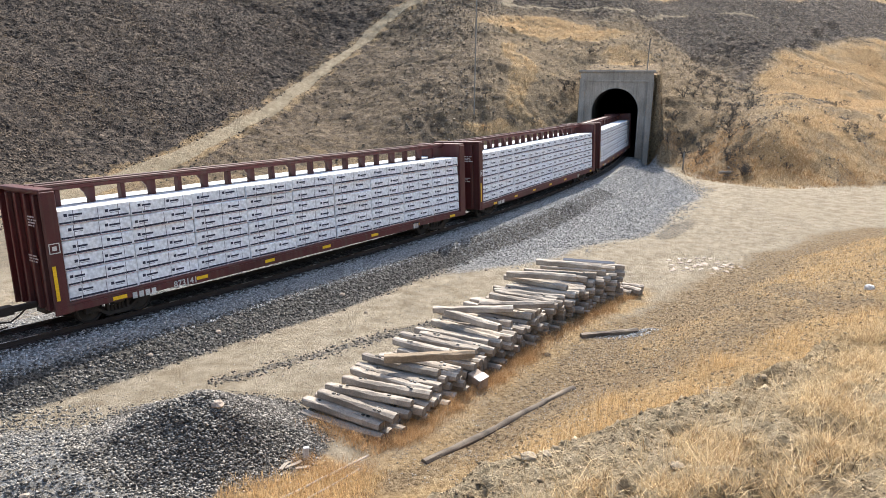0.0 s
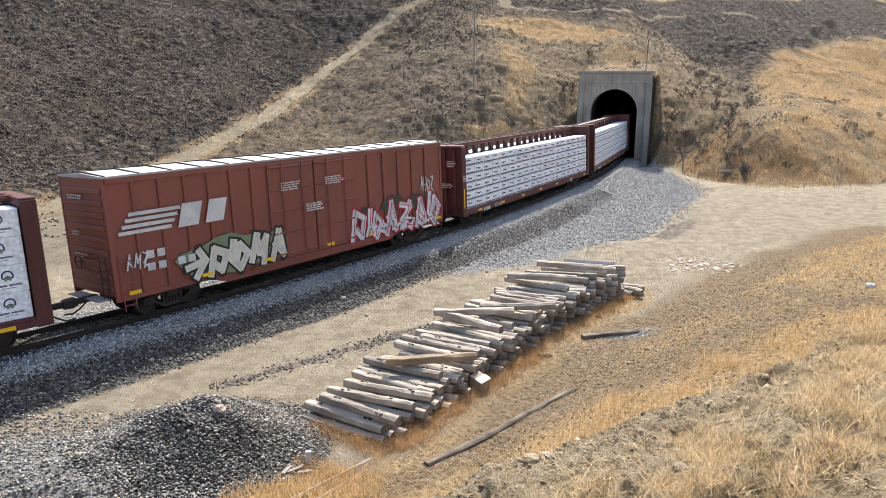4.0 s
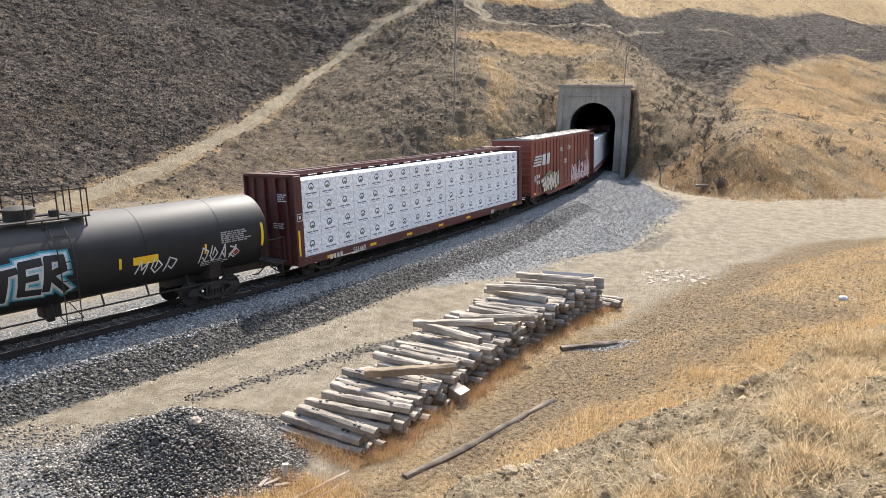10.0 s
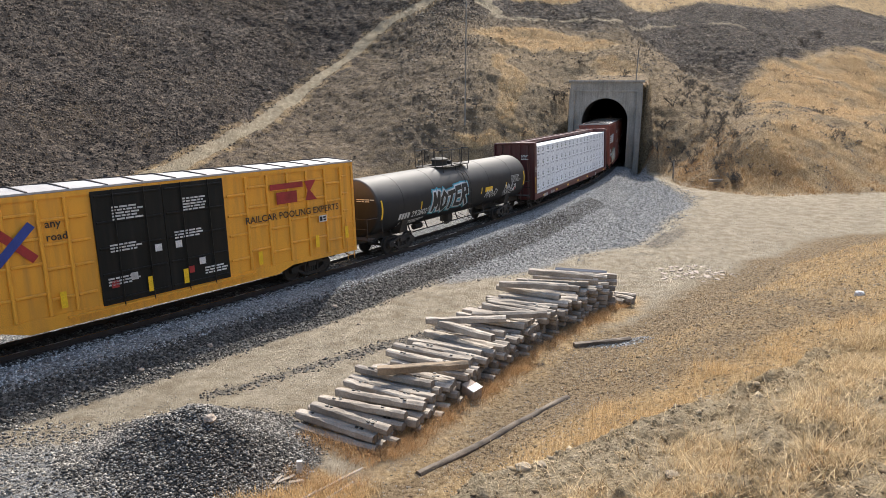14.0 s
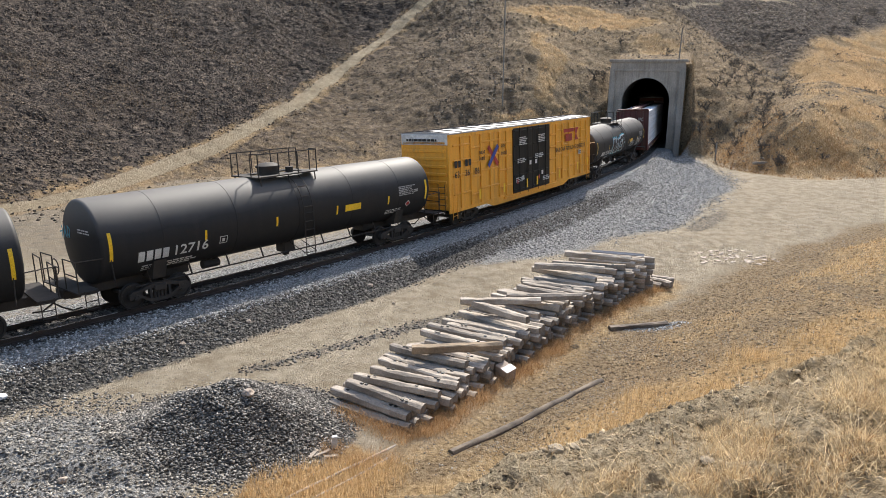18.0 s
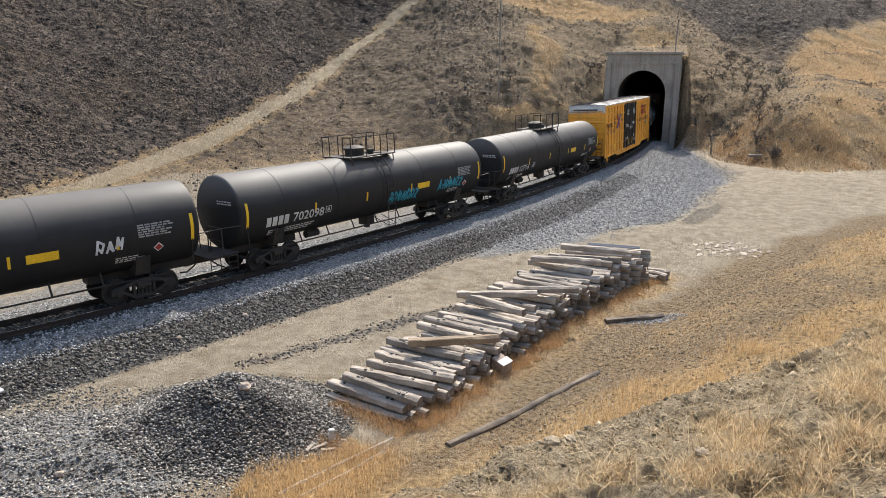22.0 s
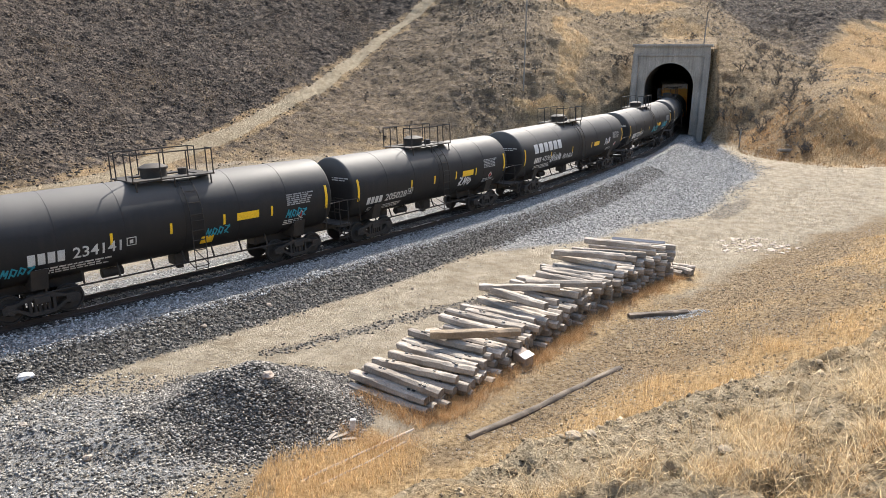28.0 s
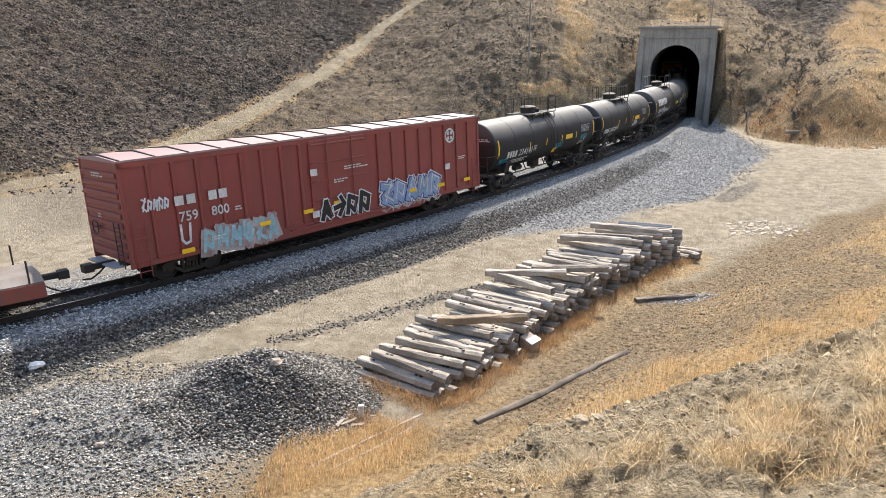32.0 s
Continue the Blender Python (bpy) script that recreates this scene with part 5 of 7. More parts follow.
            for q_ in (-0.3, 0.02, 0.33):
                part("strap", strap, None, pack, at=pose(w * q_ + rng.uniform(-0.04, 0.04), -0.002, 0))
        else:
            for q_ in range(2):
                at_ = pose(-w / 2 + 0.62 + q_ * w * 0.5 + rng.uniform(-0.08, 0.08), 0, rng.uniform(-0.02, 0.03))
                for piece in (marks[0], peak, word):
                    part(piece.name.split(".")[0], piece, None, pack, at=at_)
            part("strap", strap, None, pack, at=pose(rng.uniform(-0.03, 0.03), -0.002, 0))

    for side_y in (-1, 1):
        for r in range(rows):
            if side_y > 0 and r < rows - 1:
                continue
            for c in range(cols):
                x = -span / 2 + w * (c + 0.5) + (0.03 if c >= cols / 2 else -0.03)
                b_ = part("lumber_pack", rng.choice(meshes), None, car, at=pose(x, side_y * (0.84 + rng.uniform(-0.035, 0.035) * (1 if style == "bands" else 0.3)), deck + r * h, rng.uniform(-1, 1) if style == "bands" else 0, rng.uniform(-0.5, 0.5) if style == "bands" else 0, rng.uniform(-0.5, 0.5)))
                if side_y < 0:
                    dress(b_)
    part("lumber_core", boxes((-span / 2 + 0.05, span / 2 - 0.05, 0.24, 1.4, deck, load_top - h)), M["wrap"], car)
    draw_gear(car, L + 0.25, -L - 0.25)
    side = Side(car, W + 0.05, -L - 0.18)
    for x in np.linspace(-9.6, 9.9, 7):
        side.put("reflector", bars([(0, 0, 0.5, 0.13)]), YL, x, 0.78, label="yellow reflective strip")
    side.put("reflector", strip(0.11, 1.15), YL, -L - 0.1, 1.2, label="tall yellow reflective strip")
    side.put("small_print", bars([(0, 0, 0.03, 0.34), (0.31, 0, 0.03, 0.34), (0, 0, 0.34, 0.03), (0, 0.31, 0.34, 0.03), (0.1, 0.1, 0.14, 0.14)]), M["white"], -L - 0.12, 2.75)
    side.put("stencil_box", bars([(0, 0, 0.5, 0.35)]), M["decalblack"], 6.6, 0.62)
    side.put("small_print", bars([(0.05, 0.05, 0.12, 0.25), (0.2, 0.05, 0.1, 0.25), (0.36, 0.05, 0.08, 0.25)]), M["white"], 6.6, 0.62, lift=0.02)
    side.put("small_print", small_print(rng, 0.5, 4), M["white"], 0.85 - 0.3, 3.9, face="end", lift=0.02)
    side.put("small_print", small_print(rng, 0.6, 3), M["white"], 0.5 - 0.3, 2.6, face="end", lift=0.02)
    return car, side, rng


# the train, from its head
U3, su3, _ = centerbeam("maroon centerbeam flatcar loaded with white-wrapped lumber", 81.0, 6, "bands")
U2, su2, _ = centerbeam("maroon centerbeam flatcar stacked with white-wrapped lumber", 56.5, 6, "bands")
UC, suc, rng = centerbeam("maroon centerbeam flatcar stacked with white-wrapped lumber", 32.05, 6, "bands")
for sd, txt in ((suc, "873141"), (su2, ""), (su3, "")):
    if txt:
        sd.put("car_number", letters(txt, 0.24), M["white"], -7.3, 0.70, label="white stencilled number")
    sd.put("owner_mark", bars([(0, 0, 0.17, 0.22), (0.24, 0, 0.17, 0.22), (0.48, 0, 0.17, 0.22), (0.72, 0, 0.17, 0.22)]), M["white"], -8.9, 0.68)

L = 9.32
NS, side, rng = boxcar("oxide-red boxcar with white stripes and spray paint", 9.32, 18.6, 0.86, 5.28, M["oxide"], M["galv"], 7.0,
                       [-8.3, -7.3, -6.3, -5.3, -4.3, -3.3, 3.5, 4.6, 5.7, 6.8, 7.9], [(-2.5, -0.05, M["oxide"]), (0.05, 2.5, M["oxide"])], "ns")
side.put("stripe_logo", joined(*[bars([(i * 0.14, i * 0.21, 2.0 - i * 0.0, 0.13)]) for i in range(4)]), M["white"], -9.0, 3.15, lift=0.09, label="white stripes of the owner's mark")
side.put("stripe_logo", ([(0, 0), (0.85, 0), (1.1, 0.86), (0.25, 0.86), (1.15, 0), (1.95, 0), (2.2, 0.86), (1.4, 0.86)], [(0, 1, 2, 3), (4, 5, 6, 7)]), M["white"], -6.75, 3.1, lift=0.09)
side.put("owner_mark", bars([(0, 0, 0.3, 0.28), (0.42, 0, 0.3, 0.28), (0, -0.45, 0.3, 0.28), (0.42, -0.45, 0.3, 0.28), (1.2, -0.45, 0.3, 0.28), (1.62, -0.45, 0.3, 0.28)]), M["white"], -8.1, 2.2, lift=0.09)
for x, z in ((-1.9, 4.15), (0.6, 4.15), (-0.6, 3.1)):
    side.put("small_print", small_print(rng, 1.0, 4), M["white"], x, z, lift=0.14)
k = rng.randint(1, 9)
side.put("graffiti", cloud(5.6, 1.5, 4), M["spraygreen"], -7.0, 0.98, lift=0.080, label="faded green cloud of spray paint")
side.put("graffiti", spray_word("cdbaf", 4.9, 1.12, 0.30, 4, 0.12, 0.085), M["decalblack"], -6.7, 1.12, lift=0.085, label="cream spray-painted letters with black outlines")
side.put("graffiti", spray_word("cdbaf", 4.9, 1.12, 0.30, 4, 0.12), M["spraycream"], -6.7, 1.12, lift=0.097)
side.put("graffiti", spray_word("cdbaf", 4.9, 1.12, 0.05, 4, 0.12), M["placard"], -6.72, 1.16, lift=0.108)
for x, z, w_, h_, k in ((2.6, 1.2, 1.5, 1.3, 11), (4.3, 1.9, 1.9, 0.9, 12), (6.4, 1.9, 1.4, 0.8, 13), (7.9, 1.6, 1.1, 1.0, 14)):
    side.put("graffiti", cloud(w_, h_, k), M["spraydarkgreen"], x, z, lift=0.080, label="dark green cloud of spray paint")
side.put("graffiti", spray_word("dbfefb", 7.0, 1.5, 0.30, 9, 0.04, 0.075), M["sprayred"], 2.05, 0.98, lift=0.085, label="angular white letters with red outlines")
side.put("graffiti", spray_word("dbfefb", 7.0, 1.5, 0.30, 9, 0.04), M["spraywhite"], 2.05, 0.98, lift=0.097)
side.put("graffiti", spray_word("dbfefb", 7.0, 1.5, 0.045, 19, 0.04), M["sprayred"], 2.1, 0.98, lift=0.108)
side.put("graffiti", spray_word("abadba", 5.8, 0.5, 0.16, 29, 0.0), M["spraywhite"], 3.0, 1.02, lift=0.115)
side.put("graffiti", spray_word("acbeac", 5.6, 0.42, 0.04, 31, 0.0), M["sprayred"], 3.1, 1.05, lift=0.122)
side.put("graffiti", spray_word("acde", 1.1, 0.75, 0.05, 6, 0.15), M["spraywhite"], 7.4, 2.7, lift=0.09)
side.put("graffiti", spray_word("fae", 0.9, 0.6, 0.05, 8, 0.15), M["spraywhite"], -8.9, 1.9, lift=0.09)
for x in (-8.9, -6.0, -3.0, 0.5, 3.2, 6.0, 8.6):
    side.put("reflector", bars([(0, 0, 0.45, 0.14)]), YL, x, 1.05, lift=0.115, label="yellow reflective strip")
for z, w in ((4.5, 1.0), (3.2, 0.5), (2.4, 0.7)):
    side.put("small_print", small_print(rng, w, 2), M["white"], -0.9, z, face="end", lift=0.09)

ID, side, rng = centerbeam("maroon centerbeam flatcar loaded with printed lumber packs", -13.33, 4, "rings")
side.put("car_number", letters("561469", 0.24), M["white"], -7.7, 0.70, label="white stencilled number")
side.put("owner_mark", bars([(0, 0, 0.17, 0.22), (0.24, 0, 0.17, 0.22), (0.48, 0, 0.17, 0.22), (0.72, 0, 0.17, 0.22)]), M["white"], -9.4, 0.70)

BLK = "black tank car with yellow reflector strips and white lettering"


def lettering(side, rng, L, number, x, z, size=0.4):
    side.put("owner_mark", bars([(i * size * 0.72, 0, size * 0.55, size) for i in range(4)]), M["white"], x, z)
    side.put("car_number", letters(number, size), M["white"], x + size * 3.3, z, label="white car number")
    side.put("small_print", small_print(rng, 2.4, 3, 0.07, 0.05), M["white"], x + 0.2, z - 0.22)
    side.put("data_table", small_print(rng, 1.2, 6, 0.05, 0.03), M["stencil"], L - 2.45, 2.8, label="white stencilled data table")
    side.put("yellow_label", strip(0.95, 0.3, 3), YL, L * 0.3, 2.15, label="yellow inspection label")
    side.put("small_print", small_print(rng, 1.0, 3), M["white"], L * 0.62, 1.75)
    side.put("placard", ([(0, -0.19), (0.19, 0), (0, 0.19), (-0.19, 0)], [(0, 1, 2, 3)]), M["placard"], L - 1.75, 1.95, label="white diamond placard")
    side.put("placard", ([(0, -0.14), (0.14, 0), (0, 0.14), (-0.14, 0)], [(0, 1, 2, 3)]), M["logored"], L - 1.75, 1.95, lift=0.018, label="red face of the placard")
    side.put("small_print", small_print(rng, 0.9, 2), M["white"], 0.3, 3.05, face="end", lift=0.0)
    side.put("stencil_box", bars([(0, 0, 0.03, 0.3), (0.3, 0, 0.03, 0.3), (0, 0, 0.33, 0.03), (0, 0.28, 0.33, 0.03), (0.1, 0.08, 0.12, 0.14)]), M["white"], x + size * 7.6, z + 0.1)


TI, side, rng, L, ZC, R = tank("black tank car with blue-edged spray-painted letters", -34.6, 17.3, 6.0, 11)
lettering(side, rng, L, "292802", -6.6, 1.75, 0.36)
side.put("graffiti", spray_word("MOTER", 3.9, 1.02, 0.2, 21, 0.1, 0.19), M["spraycyan"], -3.55, 1.85, lift=0.012, label="cyan halo of the spray-painted word")
side.put("graffiti", spray_word("MOTER", 3.9, 1.02, 0.2, 21, 0.1, 0.13), M["spraypaleblue"], -3.55, 1.85, lift=0.022)
side.put("graffiti", spray_word("MOTER", 3.9, 1.02, 0.2, 21, 0.1, 0.085), M["spraywhite"], -3.55, 1.85, lift=0.032)
side.put("graffiti", spray_word("MOTER", 3.9, 1.02, 0.24, 21, 0.1), M["decalblack"], -3.55, 1.85, lift=0.042, label="black spray-painted letters")
for x, sd in ((2.6, 1), (5.2, 2)):
    side.put("graffiti", spray_word("abd" if sd == 1 else "dbfe", 1.7, 0.6, 0.055, sd, 0.2), M["spraywhite"], x, 1.75, lift=0.02)

TT, side, rng = boxcar("yellow high-cube boxcar with black plug doors", -54.25, 19.1, 0.9, 5.22, M["yellow"], M["galv"], 7.1,
                       [-8.4, -7.35, -6.3, -5.25, -4.2, -3.35, 3.6, 4.65, 5.7, 6.75, 7.8, 8.75], [(-2.52, 0.0, M["doorblack"]), (0.012, 2.55, M["doorblack"])], "tt")
ribs = [-9.2, -8.4, -7.35, -6.3, -5.25, -4.2, -3.35, -2.6, 2.62, 3.6, 4.65, 5.7, 6.75, 7.8, 8.75, 9.2]
for i, z in enumerate((1.75, 2.75, 3.55, 4.35)):
    for a, b in zip(ribs[:-1], ribs[1:]):
        if b - a > 0.4 and a != -2.6:
            zz = z + (0.12 if int((a + 20) * 7) % 2 else -0.12)
            part("side_rail", soft_box(a + 0.06, b - 0.06, -1.57, -1.5, zz - 0.05, zz + 0.05, 0.02), M["yellow"], TT)
part("end_cap", soft_box(-9.62, -9.5, -1.5, 1.5, 4.55, 5.1, 0.02), M["placard"], TT, "white painted top of the car end")
side.put("logo", ([(0, 0.62), (1.75, 0.62), (1.75, 0.86), (0, 0.86), (0.3, 0), (1.4, 0), (1.4, 0.5), (0.3, 0.5), (1.85, 0), (2.5, 0), (2.15, 0.43), (2.5, 0.86), (1.85, 0.86), (2.0, 0.43)], [(0, 1, 2, 3), (4, 5, 6, 7), (8, 9, 10, 13), (13, 10, 11, 12)]), M["logored"], 4.75, 3.62, lift=0.09, label="dark red owner's mark")
side.put("slogan", letters("RAILCAR POOLING EXPERTS", 0.285), M["decalblack"], 3.45, 3.0, lift=0.09, label="dark slogan lettering")
side.put("slogan", [moved(letters("next", 0.26), 0, 0.35), letters("load", 0.26)], M["decalblack"], -6.55, 3.45, lift=0.09)
side.put("slogan", [moved(letters("any", 0.26), 0, 0.35), letters("road", 0.26)], M["decalblack"], -4.05, 3.55, lift=0.09)
side.put("logo", stroke([(0, 1.0), (1.0, 0)], 0.28), M["logored"], -5.5, 3.1, lift=0.09, label="crossed red and blue mark")
side.put("logo", stroke([(0, 0), (1.0, 1.0)], 0.28), M["logoblue"], -5.5, 3.1, lift=0.10)
side.put("owner_mark", bars([(0, 0, 0.26, 0.36), (0.36, 0, 0.26, 0.36), (1.05, 0, 0.26, 0.36), (1.4, 0, 0.26, 0.36)]), M["decalblack"], -9.1, 3.3, lift=0.09)
side.put("car_number", [letters("63", 0.36), moved(letters("36", 0.36), 1.05, 0), moved(letters("86", 0.36), 2.05, 0)], M["decalblack"], -9.1, 2.75, lift=0.09, label="dark stencilled number")
for x, z in ((-1.9, 4.35), (0.75, 4.35), (-2.1, 3.05), (0.3, 3.15), (-2.3, 1.9), (1.4, 1.6)):
    side.put("small_print", small_print(rng, 1.0, 3 if z < 4 else 5, 0.06), M["white"], x, z, lift=0.13)
for x, z, m_ in ((-2.2, 1.6, "logored"), (0.7, 1.55, "logored"), (-1.5, 1.75, "placard"), (1.2, 1.8, "placard"), (-0.5, 2.6, "placard"), (0.3, 2.6, "placard")):
    side.put("placard", bars([(0, 0, 0.26, 0.26)]), M[m_], x, z, lift=0.13)
for x, z in ((-6.7, 1.3), (-3.9, 1.3), (-0.9, 1.2), (0.5, 1.2), (3.9, 1.25), (7.0, 1.45), (8.8, 1.6)):
    side.put("reflector", strip(0.2, 0.55), YL, x, z, lift=0.13, label="yellow reflective strip")
side.put("placard", bars([(0, 0, 0.45, 0.3)]), M["placard"], 7.3, 2.55, lift=0.09)
side.put("small_print", bars([(0.05, 0.05, 0.14, 0.2), (0.24, 0.05, 0.16, 0.08), (0.24, 0.17, 0.16, 0.08)]), M["decalblack"], 7.3, 2.55, lift=0.1)
side.put("small_print", small_print(rng, 2.4, 1, 0.12), M["decalblack"], -1.1, 4.75, face="end", lift=0.13)

SQ, side, rng, L, ZC, R = tank(BLK, -73.55, 16.9, 6.2, 12)
lettering(side, rng, L, "12716", -7.0, 1.75, 0.42)
side.put("graffiti", spray_word("cfd", 0.9, 0.5, 0.05, 31), M["spraycyan"], -1.2, 2.7, face="end", lift=0.0)
GB, side, rng, L, ZC, R = tank("black tank car with turquoise spray-painted scrawls", -92.1, 16.7, 6.2, 13)
lettering(side, rng, L, "702098", -6.9, 1.85, 0.42)
side.put("graffiti", spray_word("adbadde", 2.2, 0.6, 0.085, 41, 0.2), M["spraycyan"], 0.4, 1.75, lift=0.02, label="turquoise spray-painted scrawl")
side.put("graffiti", spray_word("fcdbaee", 2.1, 0.55, 0.085, 42, 0.2), M["spraycyan"], 4.2, 1.9, lift=0.02, label="turquoise spray-painted scrawl")
PX, side, rng, L, ZC, R = tank("black tank car with large white company mark", -110.15, 17.0, 6.2, 14)
lettering(side, rng, L, "47395", -6.75, 2.0, 0.33)
side.put("company_mark", bars([(i * 0.66, 0, 0.5, 0.55) for i in range(6)]), M["white"], -6.75, 2.6, label="large white block mark")
side.put("graffiti", [spray_word("edcfab", 1.6, 0.42, 0.07, 51), moved3(spray_word("adbfdd", 1.6, 0.36, 0.05, 53), 1.9, -0.02)], M["spraywhite"], -4.5, 1.85, lift=0.02)
side.put("graffiti", spray_word("dfa", 0.95, 0.42, 0.08, 52), M["spraywhite"], 4.6, 2.1, lift=0.02)
SH, side, rng, L, ZC, R = tank("short black tank car with white lettering", -125.95, 12.4, 4.4, 15, dia=2.9)
lettering(side, rng, L, "205028", -5.1, 1.75, 0.36)
side.put("graffiti", spray_word("eab", 1.1, 0.5, 0.08, 61), M["spraywhite"], 1.6, 1.7, lift=0.02)
GX_, side, rng, L, ZC, R = tank("black tank car with yellow labels and blue scrawls", -139.6, 13.4, 4.9, 16, dia=2.95)
lettering(side, rng, L, "234141", -5.2, 1.85, 0.4)
side.put("yellow_label", strip(0.5, 0.4, 3), YL, 0.6, 1.45, label="yellow label")
for x, z in ((-6.0, 1.6), (0.7, 1.75), (4.2, 1.9)):
    side.put("graffiti", spray_word("adde", 1.0, 0.36, 0.055, int(x * 10), 0.2), M["spraycyan"], x, z, lift=0.02)

BN, side, rng = boxcar("faded red boxcar with spray-painted panels", -157.15, 18.75, 0.85, 4.62, M["bnred"], M["bnroof"], 7.0,
                       [-8.4, -7.5, -6.6, -5.7, -4.8, -3.9, -3.0, -2.1, 2.2, 3.1, 4.0, 4.9, 5.8, 6.7, 7.6, 8.5], [(-1.65, 1.45, M["bnred"])], "bn")
side.put("car_number", [letters("759", 0.36), moved(letters("800", 0.36), 1.25, 0)], M["white"], -7.5, 2.15, lift=0.09, label="white stencilled number")
side.put("owner_mark", bars([(0, 0, 0.34, 0.34), (0.45, 0, 0.34, 0.34), (1.3, 0, 0.34, 0.34), (1.72, 0, 0.34, 0.34)]), M["white"], -7.6, 2.75, lift=0.09)
a = np.linspace(0, math.tau, 25)
side.put("round_logo", ([(r * math.cos(t), r * math.sin(t)) for t in a for r in (0.27, 0.36)], [(2 * i, 2 * i + 1, 2 * i + 3, 2 * i + 2) for i in range(24)]), M["white"], 7.05, 3.75, lift=0.09, label="round white cross emblem")
side.put("round_logo", bars([(-0.2, 0.04, 0.16, 0.16), (0.04, 0.04, 0.16, 0.16), (-0.2, -0.2, 0.16, 0.16), (0.04, -0.2, 0.16, 0.16)]), M["white"], 7.05, 3.75, lift=0.09)
side.put("graffiti", spray_word("edfad", 3.95, 0.86, 0.36, 71, 0.06, 0.10), M["placard"], 2.2, 1.12, lift=0.085, label="pale blue spray-painted letters with white outlines")
side.put("graffiti", spray_word("edfad", 3.95, 0.86, 0.36, 71, 0.06, 0.045), M["logoblue"], 2.2, 1.12, lift=0.095)
side.put("graffiti", spray_word("edfad", 3.95, 0.86, 0.36, 71, 0.06), M["sprayblue"], 2.2, 1.12, lift=0.105)
side.put("graffiti", spray_word("edfad", 3.95, 0.86, 0.05, 77, 0.06), M["placard"], 2.25, 1.18, lift=0.116)
side.put("graffiti", spray_word("bdbadb", 4.2, 0.3, 0.1, 78, 0.1), M["sprayfaded"], 2.1, 0.72, lift=0.09)
side.put("graffiti", spray_word("fcdd", 2.9, 0.85, 0.2, 72, 0.06, 0.055), M["spraywhite"], -1.4, 1.05, lift=0.13, label="black spray-painted letters with white outlines")
side.put("graffiti", spray_word("fcdd", 2.9, 0.85, 0.2, 72, 0.06), M["decalblack"], -1.4, 1.05, lift=0.14)
side.put("graffiti", spray_word("daabef", 3.3, 0.8, 0.32, 73, 0.05, 0.05), M["sprayfaded"], -6.75, 0.84, lift=0.085, label="faded white and blue spray paint")
side.put("graffiti", spray_word("daabef", 3.3, 0.8, 0.24, 73, 0.05), M["sprayfaded"], -6.75, 0.84, lift=0.095)
side.put("graffiti", spray_word("daabef", 3.3, 0.8, 0.14, 83, 0.05), M["spraypaleblue"], -6.75, 0.88, lift=0.105)
side.put("graffiti", spray_word("edadd", 1.0, 0.42, 0.06, 74, 0.15), M["spraywhite"], -8.8, 2.75, lift=0.09)
side.put("graffiti", stroke([(0, 0.7), (0.0, 0.15), (0.12, 0.0), (0.3, 0.05), (0.36, 0.7)], 0.09), M["spraywhite"], -7.5, 1.35, lift=0.09)
for x, z in ((-7.6, 1.0), (-4.3, 1.35), (-2.2, 1.45), (-0.6, 1.55), (1.0, 1.3), (4.0, 1.35), (6.0, 1.3), (8.0, 1.3)):
    side.put("reflector", bars([(0, 0, 0.5, 0.17)]), YL, x, z, lift=0.12, label="yellow reflective strip")
for x, z, w in ((0.1, 3.1, 1.2), (-0.5, 2.6, 0.7), (-5.3, 2.3, 0.3), (7.6, 2.6, 0.4), (-6.3, 1.35, 0.4)):
    side.put("small_print", small_print(rng, w, 2), M["white"], x, z, lift=0.13)
for x, z in ((-1.7, 2.95), (-1.75, 1.2), (6.6, 2.1)):
    side.put("placard", bars([(0, 0, 0.35, 0.28)]), M["placard"], x, z, lift=0.13)
for z, w in ((4.05, 0.8), (2.6, 0.3)):
    side.put("small_print", small_print(rng, w, 2), M["white"], -0.4, z, face="end", lift=0.09)

# the low articulated flatcar behind the last box car
FC = railcar("spine_flatcar", "rust-brown low flatcar with grey deck plate", "flatcar", -178.6, 6.5)
part("spine", soft_box(-9.5, 9.6, -0.45, 0.45, 0.62, 1.05, 0.03), M["oxide"], FC)
part("deck_plate", slab([(-1.45, 0.95), (-1.45, 1.12), (-0.9, 1.28), (0.9, 1.28), (1.45, 1.12), (1.45, 0.95)], -9.6, -3.5), M["deck"], FC, at=pose(0, 0, 0, 0, 0, 90))
part("deck_plate", slab([(-1.3, 1.0), (-1.3, 1.1), (1.3, 1.1), (1.3, 1.0)], -3.4, 9.3), M["oxide"], FC, at=pose(0, 0, 0, 0, 0, 90))
part("side_sill", boxes((3.4, 9.6, -1.5, -1.4, 0.62, 1.08), (3.4, 9.6, 1.4, 1.5, 0.62, 1.08)), M["oxide"], FC)
for x in (6.6, 9.2):
    for sy in (-1, 1):
        part("grab_post", rods(0.03, [(x, sy * 1.42, 0.9), (x, sy * 1.42, 1.85)]), M["iron"], FC)
draw_gear(FC, 9.6, -9.6)
Side(FC, 1.5, -9.6).put("reflector", bars([(0, 0, 0.7, 0.2)]), YL, 5.5, 0.75, label="yellow reflective strip")


